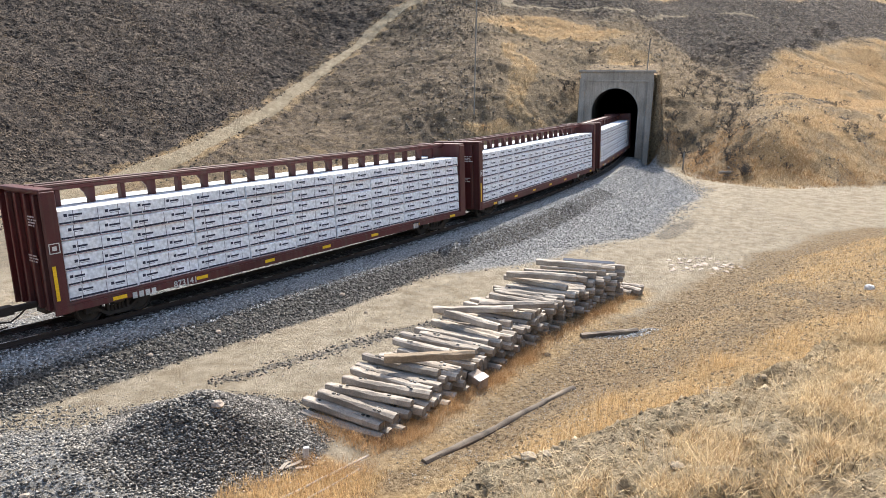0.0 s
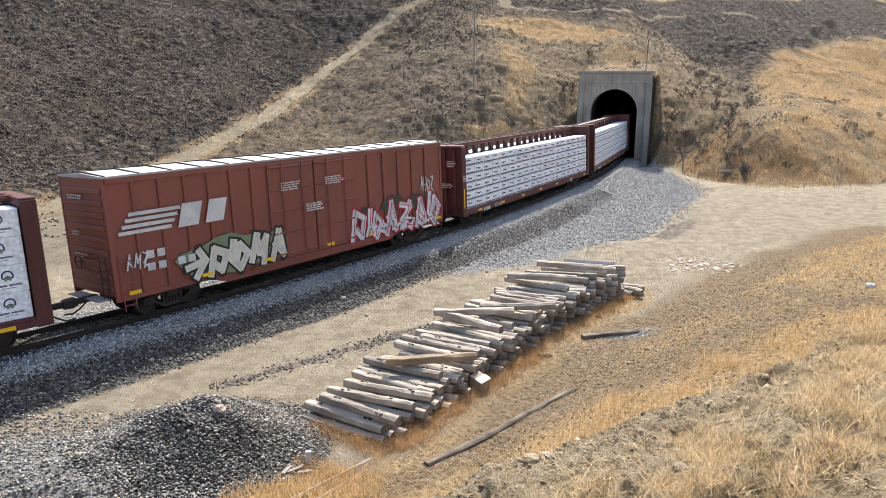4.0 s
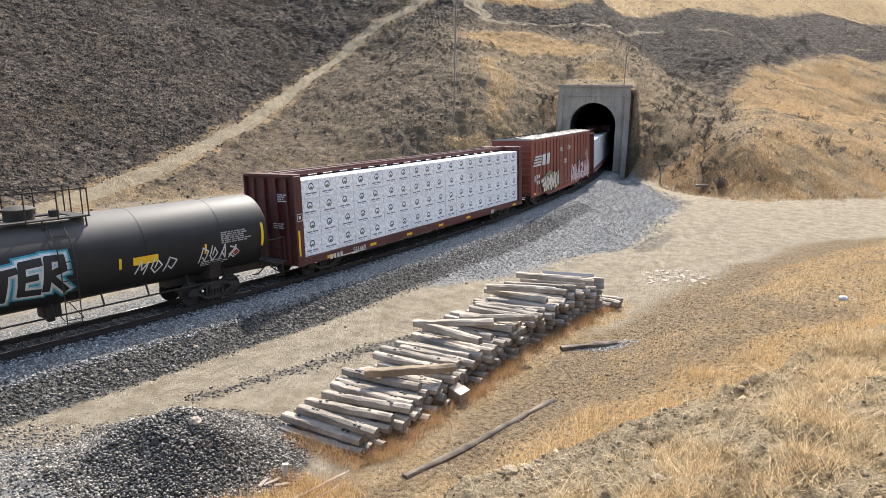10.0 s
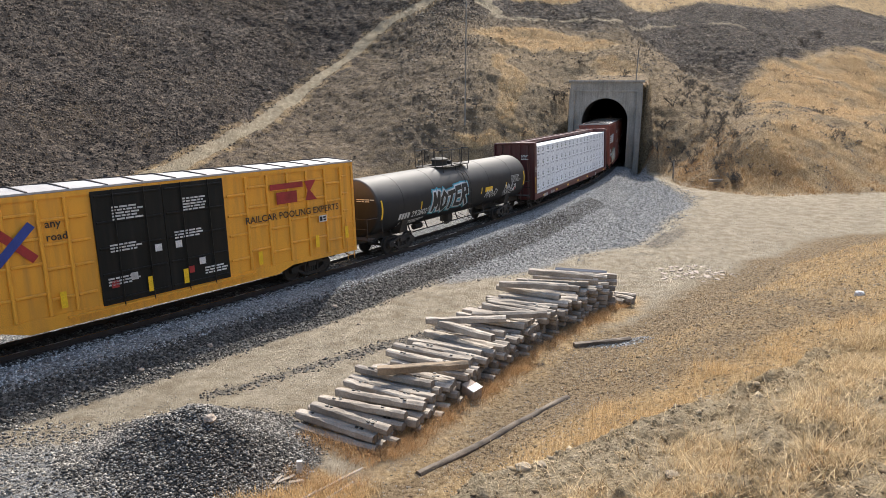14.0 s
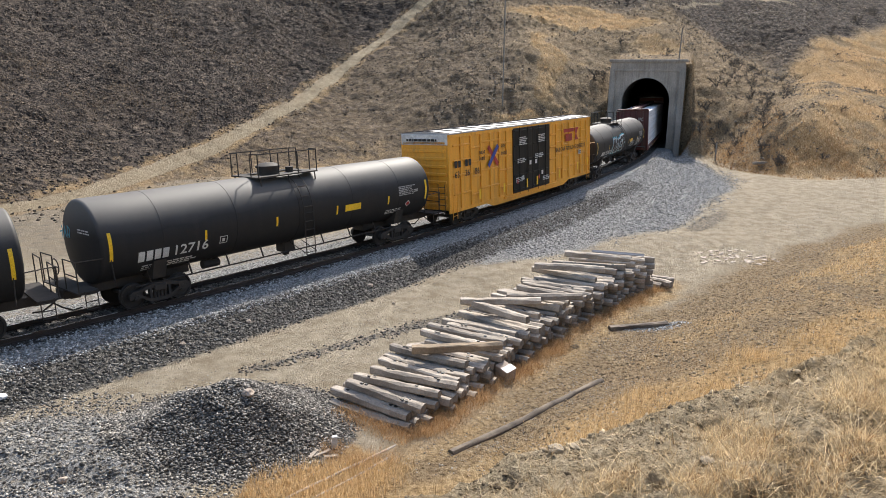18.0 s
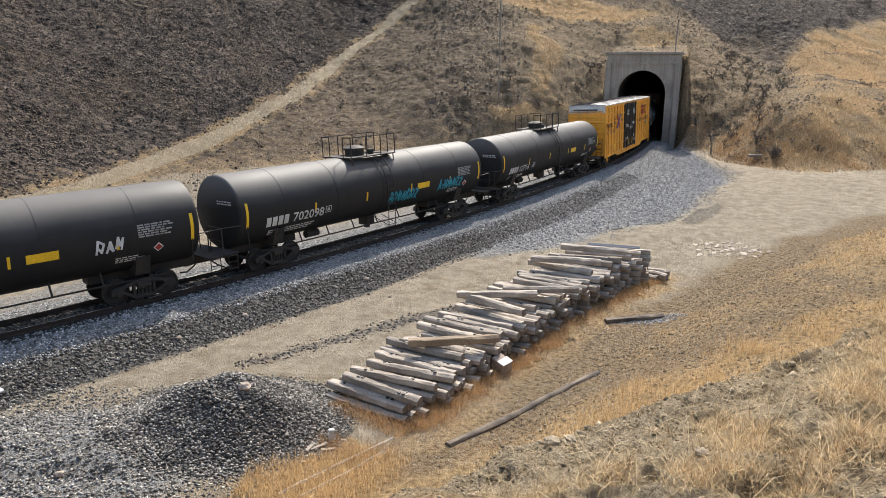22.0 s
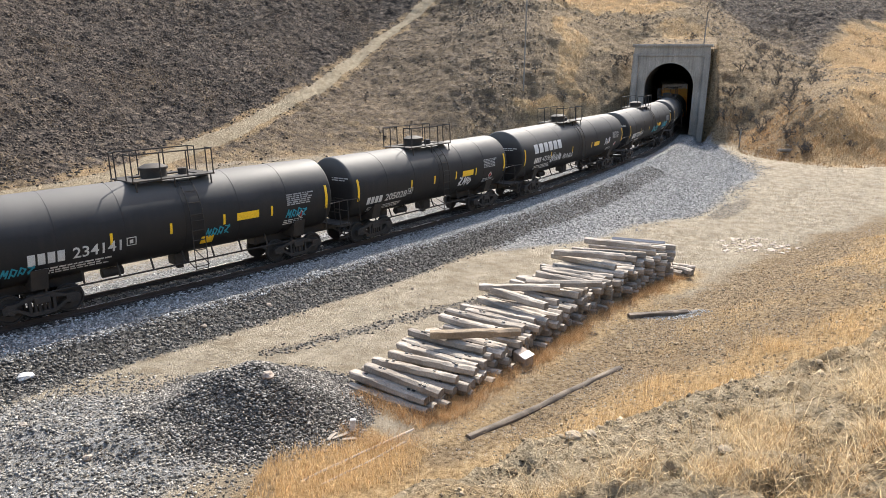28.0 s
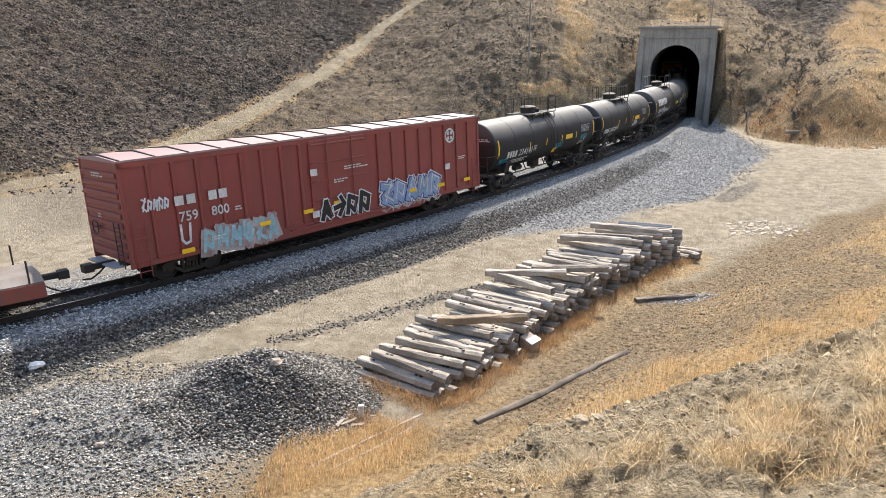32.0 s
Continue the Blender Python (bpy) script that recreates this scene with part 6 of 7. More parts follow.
def motions():
    """Drive the train along the line, and turn its wheels."""
    for car, middle, half in CARS:
        rows = []
        for t in np.arange(0, 32.01, 1.0):
            s = travelled(t) + middle
            a, b = Vector(on_line(s - half)), Vector(on_line(s + half))
            d = b - a
            rows.append((float(t), Matrix.Translation((a + b) / 2) @ Matrix.Rotation(math.atan2(d.y, d.x), 4, "Z") @ Matrix.Rotation(-BANK, 4, "X")))
        walk(car, rows)
    for wheel, middle, dx in WHEELS:
        rows, last = [], None
        for i in range(0, 321):
            t = i / 10
            s = travelled(t) + middle
            if -38 < s < PORTAL_S + 12 or i in (0, 320):
                a = travelled(t) / WR if -38 < s < PORTAL_S + 12 else (last if last is not None else 0)
                if last is None and i == 0 and not -38 < s < PORTAL_S + 12:
                    first = next((travelled(j / 10) / WR for j in range(0, 321) if -38 < travelled(j / 10) + middle < PORTAL_S + 12), 0)
                    a = first
                last = a
                rows.append((t, Matrix.Translation((dx, 0, WR)) @ Matrix.Rotation(a, 4, "Y")))
        walk(wheel, rows)

# ---- loose stones, grass and burnt tussocks ----
nrng = np.random.default_rng(7)
OCTA = np.array([(1, 0, 0), (0, 1, 0), (-1, 0, 0), (0, -1, 0), (0, 0, 1), (0, 0, -1)], float)
OCTF = np.array([(0, 1, 4), (1, 2, 4), (2, 3, 4), (3, 0, 4), (1, 0, 5), (2, 1, 5), (3, 2, 5), (0, 3, 5)])


def big_mesh(name, verts, faces, mat):
    me = bpy.data.meshes.new(name)
    k = faces.shape[1]
    me.vertices.add(len(verts))
    me.vertices.foreach_set("co", verts.astype(np.float32).ravel())
    me.loops.add(faces.size)
    me.loops.foreach_set("vertex_index", faces.astype(np.int32).ravel())
    me.polygons.add(len(faces))
    me.polygons.foreach_set("loop_start", np.arange(0, faces.size, k, dtype=np.int32))
    me.update(calc_edges=True)
    me.materials.append(mat)
    return me


def stones(name, x, y, size, mat, label, category="gravel", sink=0.3, flat=0.7):
    """One object of many loose stones, each one uneven."""
    n = len(x)
    v = OCTA[None] * (size[:, None, None] * nrng.uniform(0.45, 1.35, (n, 6, 1)))
    v[:, :, :2] += size[:, None, None] * nrng.uniform(-0.3, 0.3, (n, 6, 2))
    v[:, :, 2] *= flat
    a = nrng.uniform(0, math.tau, n)
    tilt = nrng.uniform(-0.6, 0.6, n)
    c, s_ = np.cos(tilt)[:, None], np.sin(tilt)[:, None]
    v[:, :, 0], v[:, :, 2] = v[:, :, 0] * c - v[:, :, 2] * s_, v[:, :, 0] * s_ + v[:, :, 2] * c
    c, s_ = np.cos(a)[:, None], np.sin(a)[:, None]
    v[:, :, 0], v[:, :, 1] = v[:, :, 0] * c - v[:, :, 1] * s_, v[:, :, 0] * s_ + v[:, :, 1] * c
    v += np.stack([x, y, floors(x, y) + size * flat * (1 - 2 * sink) * 0.5], 1)[:, None, :]
    f = (OCTF[None] + 6 * np.arange(n)[:, None, None]).reshape(-1, 3)
    return tagged(new(name, big_mesh(name, v.reshape(-1, 3), f, mat)), label, category, kind="stuff")


def blades(name, x, y, height, width, lean, mat, label, category="grass", bend=0.5):
    """Dry stalks: each a tapering blade with one bend."""
    n = len(x)
    a, b = nrng.uniform(0, math.tau, n), nrng.uniform(0, math.tau, n)
    px, py = np.cos(a) * width / 2, np.sin(a) * width / 2
    lx, ly = np.cos(b) * lean * height, np.sin(b) * lean * height
    z = floors(x, y) - 0.02
    m = nrng.uniform(0.35, 0.6, n)
    v = np.empty((n, 5, 3))
    v[:, 0] = np.stack([x - px, y - py, z], 1)
    v[:, 1] = np.stack([x + px, y + py, z], 1)
    v[:, 2] = np.stack([x + px * 0.8 + lx * m * bend, y + py * 0.8 + ly * m * bend, z + height * m], 1)
    v[:, 3] = np.stack([x - px * 0.8 + lx * m * bend, y - py * 0.8 + ly * m * bend, z + height * m], 1)
    v[:, 4] = np.stack([x + lx, y + ly, z + height * np.sqrt(np.maximum(1 - (lean * 0.8) ** 2, 0.15))], 1)
    f = (np.array([(0, 1, 2), (0, 2, 3), (3, 2, 4)])[None] + 5 * np.arange(n)[:, None, None]).reshape(-1, 3)
    return tagged(new(name, big_mesh(name, v.reshape(-1, 3), f, mat)), label, category, kind="stuff")


def sample(n, x0, x1, y0, y1, weight):
    """n random places in a rectangle, kept by a weight of 0 to 1 there."""
    xs, ys = [], []
    got = 0
    for _ in range(30):
        x, y = nrng.uniform(x0, x1, n), nrng.uniform(y0, y1, n)
        keep = nrng.uniform(0, 1, n) < weight(x, y)
        xs.append(x[keep])
        ys.append(y[keep])
        got += int(keep.sum())
        if got >= n:
            break
    return np.concatenate(xs)[:n], np.concatenate(ys)[:n]


def along(n, s0, s1, v0, v1, density=None):
    s, v = nrng.uniform(s0, s1, n), nrng.uniform(v0, v1, n)
    if density is not None:
        k = nrng.uniform(0, 1, n) < density(s, v)
        s, v = s[k], v[k]
    h = np.interp(s, _s, _h)
    return np.interp(s, _s, _x) + v * np.sin(h), np.interp(s, _s, _y) - v * np.cos(h)


x, y = along(15000, -22, 34, 0.95, 3.1)
stones("ballast", x, y, nrng.uniform(0.03, 0.062, len(x)), M["ballast"], "fresh grey crushed-stone ballast beside the rail")
x, y = along(3500, -30, 34, -2.6, -0.95)
stones("ballast", x, y, nrng.uniform(0.03, 0.065, len(x)), M["ballast"], "fresh grey ballast beyond the rail")
x, y = along(7500, -26, 45, -0.7, 0.7)
stones("old_ballast", x, y, nrng.uniform(0.03, 0.06, len(x)), M["oldballast"], "dark oily ballast between the rails", sink=0.1)
x, y = along(14000, -22, 30, 2.8, 4.8, lambda s, v: ease(4.7, 3.9, v))
stones("old_ballast", x, y, nrng.uniform(0.035, 0.075, len(x)), M["oldballast"], "dark old ballast on the shoulder slope")
x, y = along(22000, 6, 55, 2.3, 13)
ok = nrng.uniform(0, 1, len(x)) < ease(-1.0, 1.5, chain_distance(x, y, GRAVEL_EDGE) + 0.8 * rough(x, y, 3.0, 107))
x, y = x[ok], y[ok]
ok = chain_distance(x, y, FAR_TOE) < -0.3
x, y = x[ok], y[ok]
stones("spread_gravel", x, y, nrng.uniform(0.04, 0.085, len(x)), M["spread"], "loose grey gravel spread towards the tunnel")
x, y = sample(17000, -10.2, -2.6, 12.8, 19.6, lambda a, b: ease(3.0, 2.2, np.hypot((a + 6.2) / 1.2, b - 16.2)))
stones("gravel_heap", x, y, nrng.uniform(0.02, 0.058, len(x)), M["heap"], "dark stones of the gravel heap", sink=0.2, flat=0.55)
x, y = sample(9000, -16.5, -5, 10.5, 18.0, lambda a, b: ease(4.6, 2.5, np.hypot((a + 10.3) / 1.5, b - 14.2)))
stones("loose_gravel", x, y, nrng.uniform(0.02, 0.06, len(x)), M["mixed"], "mixed loose gravel round the heap", sink=0.25)
x, y = sample(650, -7.5, 5, 19, 31, lambda a, b: ease(0.6, 0.15, np.abs(chain_distance(a, b, [(-6.8, 19.9), (-3.2, 22.7), (0.5, 25.9), (4, 29.5)]))))
stones("gravel_strip", x, y, nrng.uniform(0.03, 0.07, len(x)), M["oldballast"], "thin strip of gravel along the dirt road")
x, y = sample(260, 5, 9, 22.5, 26, lambda a, b: blob(a, b, 7.0, 24.1, 1.2, 0.45, 10))
stones("gravel_strip", x, y, nrng.uniform(0.03, 0.06, len(x)), M["ballast"], "small spill of grey gravel on the slope")
x, y = sample(34000, -14, 40, 14, 56, lambda a, b: ease(4.4, 5.2, line_coords(a, b)[1]) * ease(75, 20, b) * (0.35 + 0.4 * rough(a, b, 3.0, 83)))
stones("pebbles", x, y, nrng.uniform(0.010, 0.032, len(x)), M["pebble"], "small pebbles scattered on the dirt", "pebbles")
x, y = sample(15000, -1, 14, 4, 20, lambda a, b: ease(-0.6, 0.2, -chain_distance(a, b, BANK_EDGE)) * np.clip(0.5 + 0.6 * rough(a, b, 0.9, 33), 0, 1))
stones("soil_clods", x, y, np.abs(nrng.normal(0.004, 0.011, len(x))) + 0.005, M["clod"], "crumbly pale soil clods on the bank", "soil clods", sink=0.4)
x, y = sample(300, 0, 13, 5, 14, lambda a, b: ease(0.55, 0.05, np.abs(chain_distance(a, b, BANK_EDGE) + 0.1)))
stones("soil_clods", x, y, np.abs(nrng.normal(0.0, 0.026, len(x))) + 0.014, M["clod"], "larger soil clods along the edge of the bank", "soil clods", sink=0.45)
x, y = sample(26000, 0, 34, 15, 44, lambda a, b: ease(0.2, 1.5, -chain_distance(a, b, NEAR_TOE)) * ease(-3, -5, -chain_distance(a, b, BANK_EDGE)))
stones("soil_clods", x, y, np.abs(nrng.normal(0.01, 0.022, len(x))) + 0.01, M["clod"], "dry clods on the gentle slope", "soil clods", sink=0.4)


def straw_weight(x, y):
    z, s, v, far, near, bank = ground_height(x, y)
    return np.clip(cover(x, y, s, v, far, near, bank)["straw"] * 1.5 - 0.45, 0, 1)


def bank_of(x, y):
    return -chain_distance(x, y, BANK_EDGE)


# straw on the bank and just below its edge
STRAW_BEDS = [(2.65, 5.7, 0.42, 0.5), (2.62, 6.35, 0.25, 0.35), (2.0, 4.85, 0.45, 0.22), (2.5, 4.75, 0.45, 0.25), (3.05, 5.05, 0.4, 0.3), (4.0, 6.4, 0.45, 0.5), (3.5, 5.45, 0.3, 0.4), (1.2, 4.9, 0.3, 0.2), (4.7, 7.3, 0.5, 0.5), (5.4, 8.3, 0.6, 0.6), (6.6, 9.6, 0.8, 0.6), (4.4, 5.9, 0.5, 0.5), (0.6, 4.9, 0.3, 0.2)]


def beds(x, y):
    """Where straw lies on the bank, 0 to 1."""
    out = np.zeros(np.shape(x))
    for cx, cy, rx, ry in STRAW_BEDS:
        out = np.maximum(out, ease(1.3, 0.5, np.hypot((x - cx) / rx, (y - cy) / ry)))
    return out


x, y = sample(11000, 0, 9, 4.4, 11, lambda a, b: ease(0.0, 0.3, bank_of(a, b)) * np.clip(0.03 + beds(a, b) * (0.7 + 0.9 * rough(a, b, 0.5, 95)), 0, 1))
n = len(x)
blades("dry_grass", x, y, np.abs(nrng.normal(0.08, 0.09, n)) + 0.03, nrng.uniform(0.003, 0.006, n), nrng.uniform(0.3, 1.2, n), M["straw"], "flattened golden dry grass on the bank")
x, y = sample(4200, 0, 9, 4.4, 11, lambda a, b: ease(0.0, 0.3, bank_of(a, b)) * np.clip(0.12 + beds(a, b), 0, 1))
n = len(x)
blades("fallen_straw", x, y, nrng.uniform(0.12, 0.42, n), nrng.uniform(0.003, 0.006, n), nrng.uniform(1.2, 1.9, n) * 0.8, M["straw"], "long fallen straws lying criss-cross on the bank", bend=1.0)
x, y = sample(62000, -7, 24, 9, 26, lambda a, b: ease(-0.1, 0.9, -chain_distance(a, b, NEAR_TOE)) * ease(-0.2, -0.6, bank_of(a, b)) * ease(-8.0, -5.5, bank_of(a, b) + 1.3 * rough(a, b, 2.0, 81)) * np.clip(0.42 + 0.75 * rough(a, b, 0.8, 83), 0, 1))
n = len(x)
tall = 0.7 + 0.6 * np.clip(rough(x, y, 0.9, 85) + 0.3, -0.6, 1.2)
blades("dry_grass", x, y, (np.abs(nrng.normal(0.22, 0.15, n)) + 0.05) * tall, nrng.uniform(0.004, 0.009, n), nrng.uniform(0.05, 0.7, n), M["grass"], "standing golden dry grass below the bank")
x, y = sample(2200, -4, 20, 8, 21, lambda a, b: ease(-0.2, -0.6, bank_of(a, b)) * ease(-7.5, -5, bank_of(a, b)) * np.clip(0.3 + 0.8 * rough(a, b, 1.4, 93), 0, 1))
n = len(x)
blades("tall_stalks", x, y, nrng.uniform(0.35, 0.85, n), nrng.uniform(0.006, 0.011, n), nrng.uniform(0.02, 0.4, n), M["grass"], "tall thin dry stalks rising above the grass")
x, y = sample(420, -3, 16, 8, 19, lambda a, b: ease(-0.1, -0.4, bank_of(a, b)) * ease(-5.5, -2, bank_of(a, b)))
n = len(x)
blades("tall_stalks", x, y, nrng.uniform(0.3, 0.75, n), nrng.uniform(0.007, 0.012, n), nrng.uniform(0.02, 0.5, n), M["weed"], "brown dead weed stalks in the grass")
x, y = sample(330, 0.3, 9, 4.5, 11, lambda a, b: ease(-0.1, 0.4, bank_of(a, b)) * (0.25 + 0.75 * beds(a, b)))
n = len(x)
blades("tall_stalks", x, y, nrng.uniform(0.15, 0.5, n), nrng.uniform(0.004, 0.007, n), nrng.uniform(0.1, 1.0, n), M["straw"], "long bent straws on the bank")
x, y = sample(7000, -5, -1.2, 11.5, 15.2, lambda a, b: blob(a, b, -3.6, 13.4, 2.4, 1.1, 25))
n = len(x)
blades("dry_grass", x, y, nrng.uniform(0.08, 0.32, n), nrng.uniform(0.006, 0.011, n), nrng.uniform(0.1, 0.8, n), M["grass"], "golden grass beside the gravel heap")


# tangled clumps: straws that spread from a root
def clumps(name, centres, per, long, mat, label, spread=0.1):
    cx = np.repeat(np.array([c[0] for c in centres]), per)
    cy = np.repeat(np.array([c[1] for c in centres]), per)
    k = np.repeat(np.array([c[2] for c in centres]), per)
    n = len(cx)
    x, y = cx + nrng.normal(0, spread, n) * k, cy + nrng.normal(0, spread, n) * k
    return blades(name, x, y, nrng.uniform(0.35, 1.0, n) * long * k, nrng.uniform(0.003, 0.008, n), np.abs(nrng.normal(0.75, 0.35, n)), mat, label, bend=1.1)


CLUMPS = [(2.55, 5.55, 1.1), (2.75, 5.85, 1.0), (2.6, 6.3, 0.7), (1.9, 4.9, 0.9), (2.2, 4.8, 1.0), (2.6, 4.7, 1.1), (3.1, 5.1, 1.1), (3.3, 5.3, 1.0), (4.0, 6.45, 1.2), (4.2, 6.2, 1.0), (3.6, 5.6, 0.9), (1.2, 4.9, 0.7), (4.8, 7.4, 1.0), (5.4, 8.3, 1.1)]
clumps("tangled_straw", CLUMPS, 230, 0.24, M["straw"], "tangled pale straw clumps on the bank", 0.16)
# dark blades added to imitate the shade in and between the clumps
clumps("dry_bush", [(3.05, 5.55, 0.9), (2.2, 5.5, 0.7), (2.55, 4.85, 0.9), (3.3, 5.1, 0.9), (3.85, 5.95, 1.0), (4.3, 6.8, 0.9)], 160, 0.22, M["burntgrass"], "dark brown blades standing in for shade in the straw", 0.13)
clumps("tangled_straw", [(a + 0.05, b + 0.06, k) for a, b, k in CLUMPS], 70, 0.16, M["weed"], "dark brown bases standing in for shade between straw clumps", 0.09)
clumps("dead_weed", [(1.95, 8.2, 1.0), (0.6, 7.2, 1.2), (1.2, 7.6, 0.9), (-0.2, 7.0, 1.0), (3.2, 9.4, 0.8), (5.3, 10.6, 1.0), (0.2, 8.2, 0.9), (2.6, 8.6, 0.6)], 110, 0.42, M["burntgrass"], "dark dead weeds among the golden grass", 0.1)
x, y = sample(120, 0, 8, 4.6, 11, lambda a, b: ease(0.0, 0.4, bank_of(a, b)) * np.clip(0.15 + 0.8 * rough(a, b, 1.5, 95), 0, 1))
clumps("tangled_straw", list(zip(x, y, nrng.uniform(0.25, 0.6, len(x)))), 30, 0.2, M["straw"], "small straw tufts on the pale soil", 0.08)
# golden slopes farther off
x, y = sample(9000, 0, 34, 15, 46, lambda a, b: ease(0.0, 1.0, -chain_distance(a, b, NEAR_TOE)) * ease(-5, -7, bank_of(a, b)) * (0.4 + 0.5 * rough(a, b, 2.5, 99)))
n = len(x)
blades("dry_weeds", x, y, nrng.uniform(0.04, 0.16, n), nrng.uniform(0.008, 0.018, n), nrng.uniform(0.2, 1.0, n), M["weed"], "low brown stubble on the bare slope", "weeds")
x, y = sample(5200, 24, 80, 62, 125, lambda a, b: ease(0, 1.0, chain_distance(a, b, FAR_TOE)) * np.clip(-0.05 + 0.7 * rough(a, b, 2.6, 89), 0, 1))
n = len(x)
stones("burnt_tussocks", x, y, nrng.uniform(0.06, 0.17, n), M["scrub"], "brown tussocks between the golden grass", "burnt grass", sink=0.25, flat=0.8)
x, y = sample(26000, 3, 36, 20, 48, lambda a, b: straw_weight(a, b) * ease(0.3, 1.5, -chain_distance(a, b, NEAR_TOE)))
n = len(x)
blades("dry_grass", x, y, np.abs(nrng.normal(0.10, 0.07, n)) + 0.04, nrng.uniform(0.012, 0.03, n), nrng.uniform(0.2, 0.9, n), M["grass"], "short golden grass in patches on the slope")
x, y = sample(100000, 0, 80, 60, 125, lambda a, b: straw_weight(a, b) * ease(0, 1.0, chain_distance(a, b, FAR_TOE)))
n = len(x)
blades("hill_grass", x, y, nrng.uniform(0.12, 0.36, n), nrng.uniform(0.03, 0.06, n), nrng.uniform(0.1, 0.9, n), M["hillgrass"], "golden grass over the knoll by the tunnel")


x, y = sample(16000, 20, 60, 60, 84, lambda a, b: ease(-0.8, 0.4, chain_distance(a, b, FAR_TOE) + 0.5 * rough(a, b, 3.0, 101)) * ease(9, 1, chain_distance(a, b, FAR_TOE)) * np.clip(0.45 + 0.6 * rough(a, b, 2.2, 103), 0, 1) * ease(23, 27, a))
n = len(x)
blades("dry_weeds", x, y, nrng.uniform(0.1, 0.35, n), nrng.uniform(0.02, 0.05, n), nrng.uniform(0.2, 1.0, n), M["weed"], "rust-brown weeds along the foot of the knoll", "weeds")


def burnt_weight(x, y):
    z, s, v, far, near, bank = ground_height(x, y)
    c = cover(x, y, s, v, far, near, bank)
    return (1 - 0.75 * ease(-1, 3, -chain_distance(x, y, TRAIL))) * (1 - 0.8 * ease(2, 9, x) * ease(40, 34, x) * ease(104, 94, y)) * np.clip(c["burnt"] * (1 - c["straw"]) * (1 - c["trail"]) * (0.65 + 0.5 * rough(x, y, 9.0, 85)), 0, 1) * ((np.abs(v) > 6) | (s > PORTAL_S + 1))


x, y = sample(60000, -75, 36, 40, 130, burnt_weight)
n = len(x)
stones("burnt_tussocks", x, y, nrng.uniform(0.06, 0.17, n), M["burnt"], "charred tussocks all over the burnt hillside", "burnt grass", sink=0.25, flat=0.75)
x, y = sample(22000, -5, 105, 62, 168, lambda a, b: np.clip(burnt_weight(a, b) * 1.4, 0, 1))
n = len(x)
stones("burnt_tussocks", x, y, nrng.uniform(0.08, 0.2, n), M["scrub"], "charred scrub stubble above the tunnel", "burnt grass", sink=0.25, flat=0.8)
x, y = sample(45000, -70, 36, 42, 128, lambda a, b: burnt_weight(a, b) * ease(-0.4, 0.8, rough(a, b, 5.0, 87)))
n = len(x)
blades("hill_grass", x, y, nrng.uniform(0.1, 0.3, n), nrng.uniform(0.025, 0.06, n), nrng.uniform(0.2, 0.9, n), M["burntgrass"], "thin brown grass left between the charred tussocks")


# ---- stack of old ties ----
def worn_tie(seed):
    """A squared timber, checked and rotted along its upper edges."""
    rng = random.Random(seed)
    L, w, h = 2.78 * rng.uniform(0.96, 1.03), 0.127 * rng.uniform(0.88, 1.08), 0.121 * rng.uniform(0.9, 1.05)
    n = 17
    bm = bmesh.new()
    rings = []
    bow, sag = rng.uniform(-0.05, 0.05), rng.uniform(-0.02, 0.02)
    wane = [0.0, 0.0]
    for i in range(n):
        t = i / (n - 1)
        x = (t - 0.5) * L
        dy, dz = bow * math.sin(t * math.pi) + rng.uniform(-0.006, 0.006), sag * math.sin(t * math.pi)
        cut = 0.016 if abs(abs(x) - 0.78) < 0.16 else 0
        k = 0.94 if i in (0, n - 1) else 1
        for e in (0, 1):
            wane[e] = min(max(wane[e] + rng.uniform(-0.03, 0.032), 0.0), 0.07)
        a, b = 0.024 + wane[0], 0.024 + wane[1]
        pts = [(-w * k + 0.035, -h * k), (w * k - 0.035, -h * k), (w * k, -h * k + 0.035), (w * k, h * k - a * 0.7), (w * k - a, h * k - cut), (0, h * k - cut - rng.uniform(-0.006, 0.012)), (-w * k + b, h * k - cut), (-w * k, h * k - b * 0.7), (-w * k, -h * k + 0.035)]
        rings.append([bm.verts.new((x + rng.uniform(-0.014, 0.014), p + dy + rng.uniform(-0.005, 0.005), q + dz + h + rng.uniform(-0.005, 0.005))) for p, q in pts])
    m = len(rings[0])
    for p, q in zip(rings[:-1], rings[1:]):
        for i in range(m):
            bm.faces.new((p[i], p[(i + 1) % m], q[(i + 1) % m], q[i]))
    bm.faces.new(rings[0][::-1])
    bm.faces.new(rings[-1])
    bmesh.ops.recalc_face_normals(bm, faces=bm.faces[:])
    return bm


def tie_mesh(seed, mat):
    """A worn tie with darker end grain, the shade on its ends painted in."""
    me = mesh_of("old_tie", worn_tie(seed), mat)
    me.materials.append(M["shaded_endgrain"])
    n = len(me.polygons)
    for p in me.polygons:
        p.material_index = 1 if p.index >= n - 2 else 0
    return me


TIES = [tie_mesh(i, M["tie"]) for i in range(12)]
TIE_BROWN = tie_mesh(50, M["tiebrown"])
SPIKE = mesh_of("spike_hole", boxes((-0.045, 0.045, -0.03, 0.03, -0.012, 0.012)), M["decalblack"])
rng = random.Random(33)
foot_len = [math.dist(a, b) for a, b in zip(FOOT[:-1], FOOT[1:])]
length = sum(foot_len)


def foot_at(d):
    """A place on the foot of the stack, d metres along it."""
    for (a, b), n in zip(zip(FOOT[:-1], FOOT[1:]), foot_len):
        if d <= n or (a, b) == (FOOT[-2], FOOT[-1]):
            return Vector((a[0] + (b[0] - a[0]) * d / n, a[1] + (b[1] - a[1]) * d / n, 0))
        d -= n


A, B = foot_at(0), foot_at(length)
axis = (B - A).normalized()
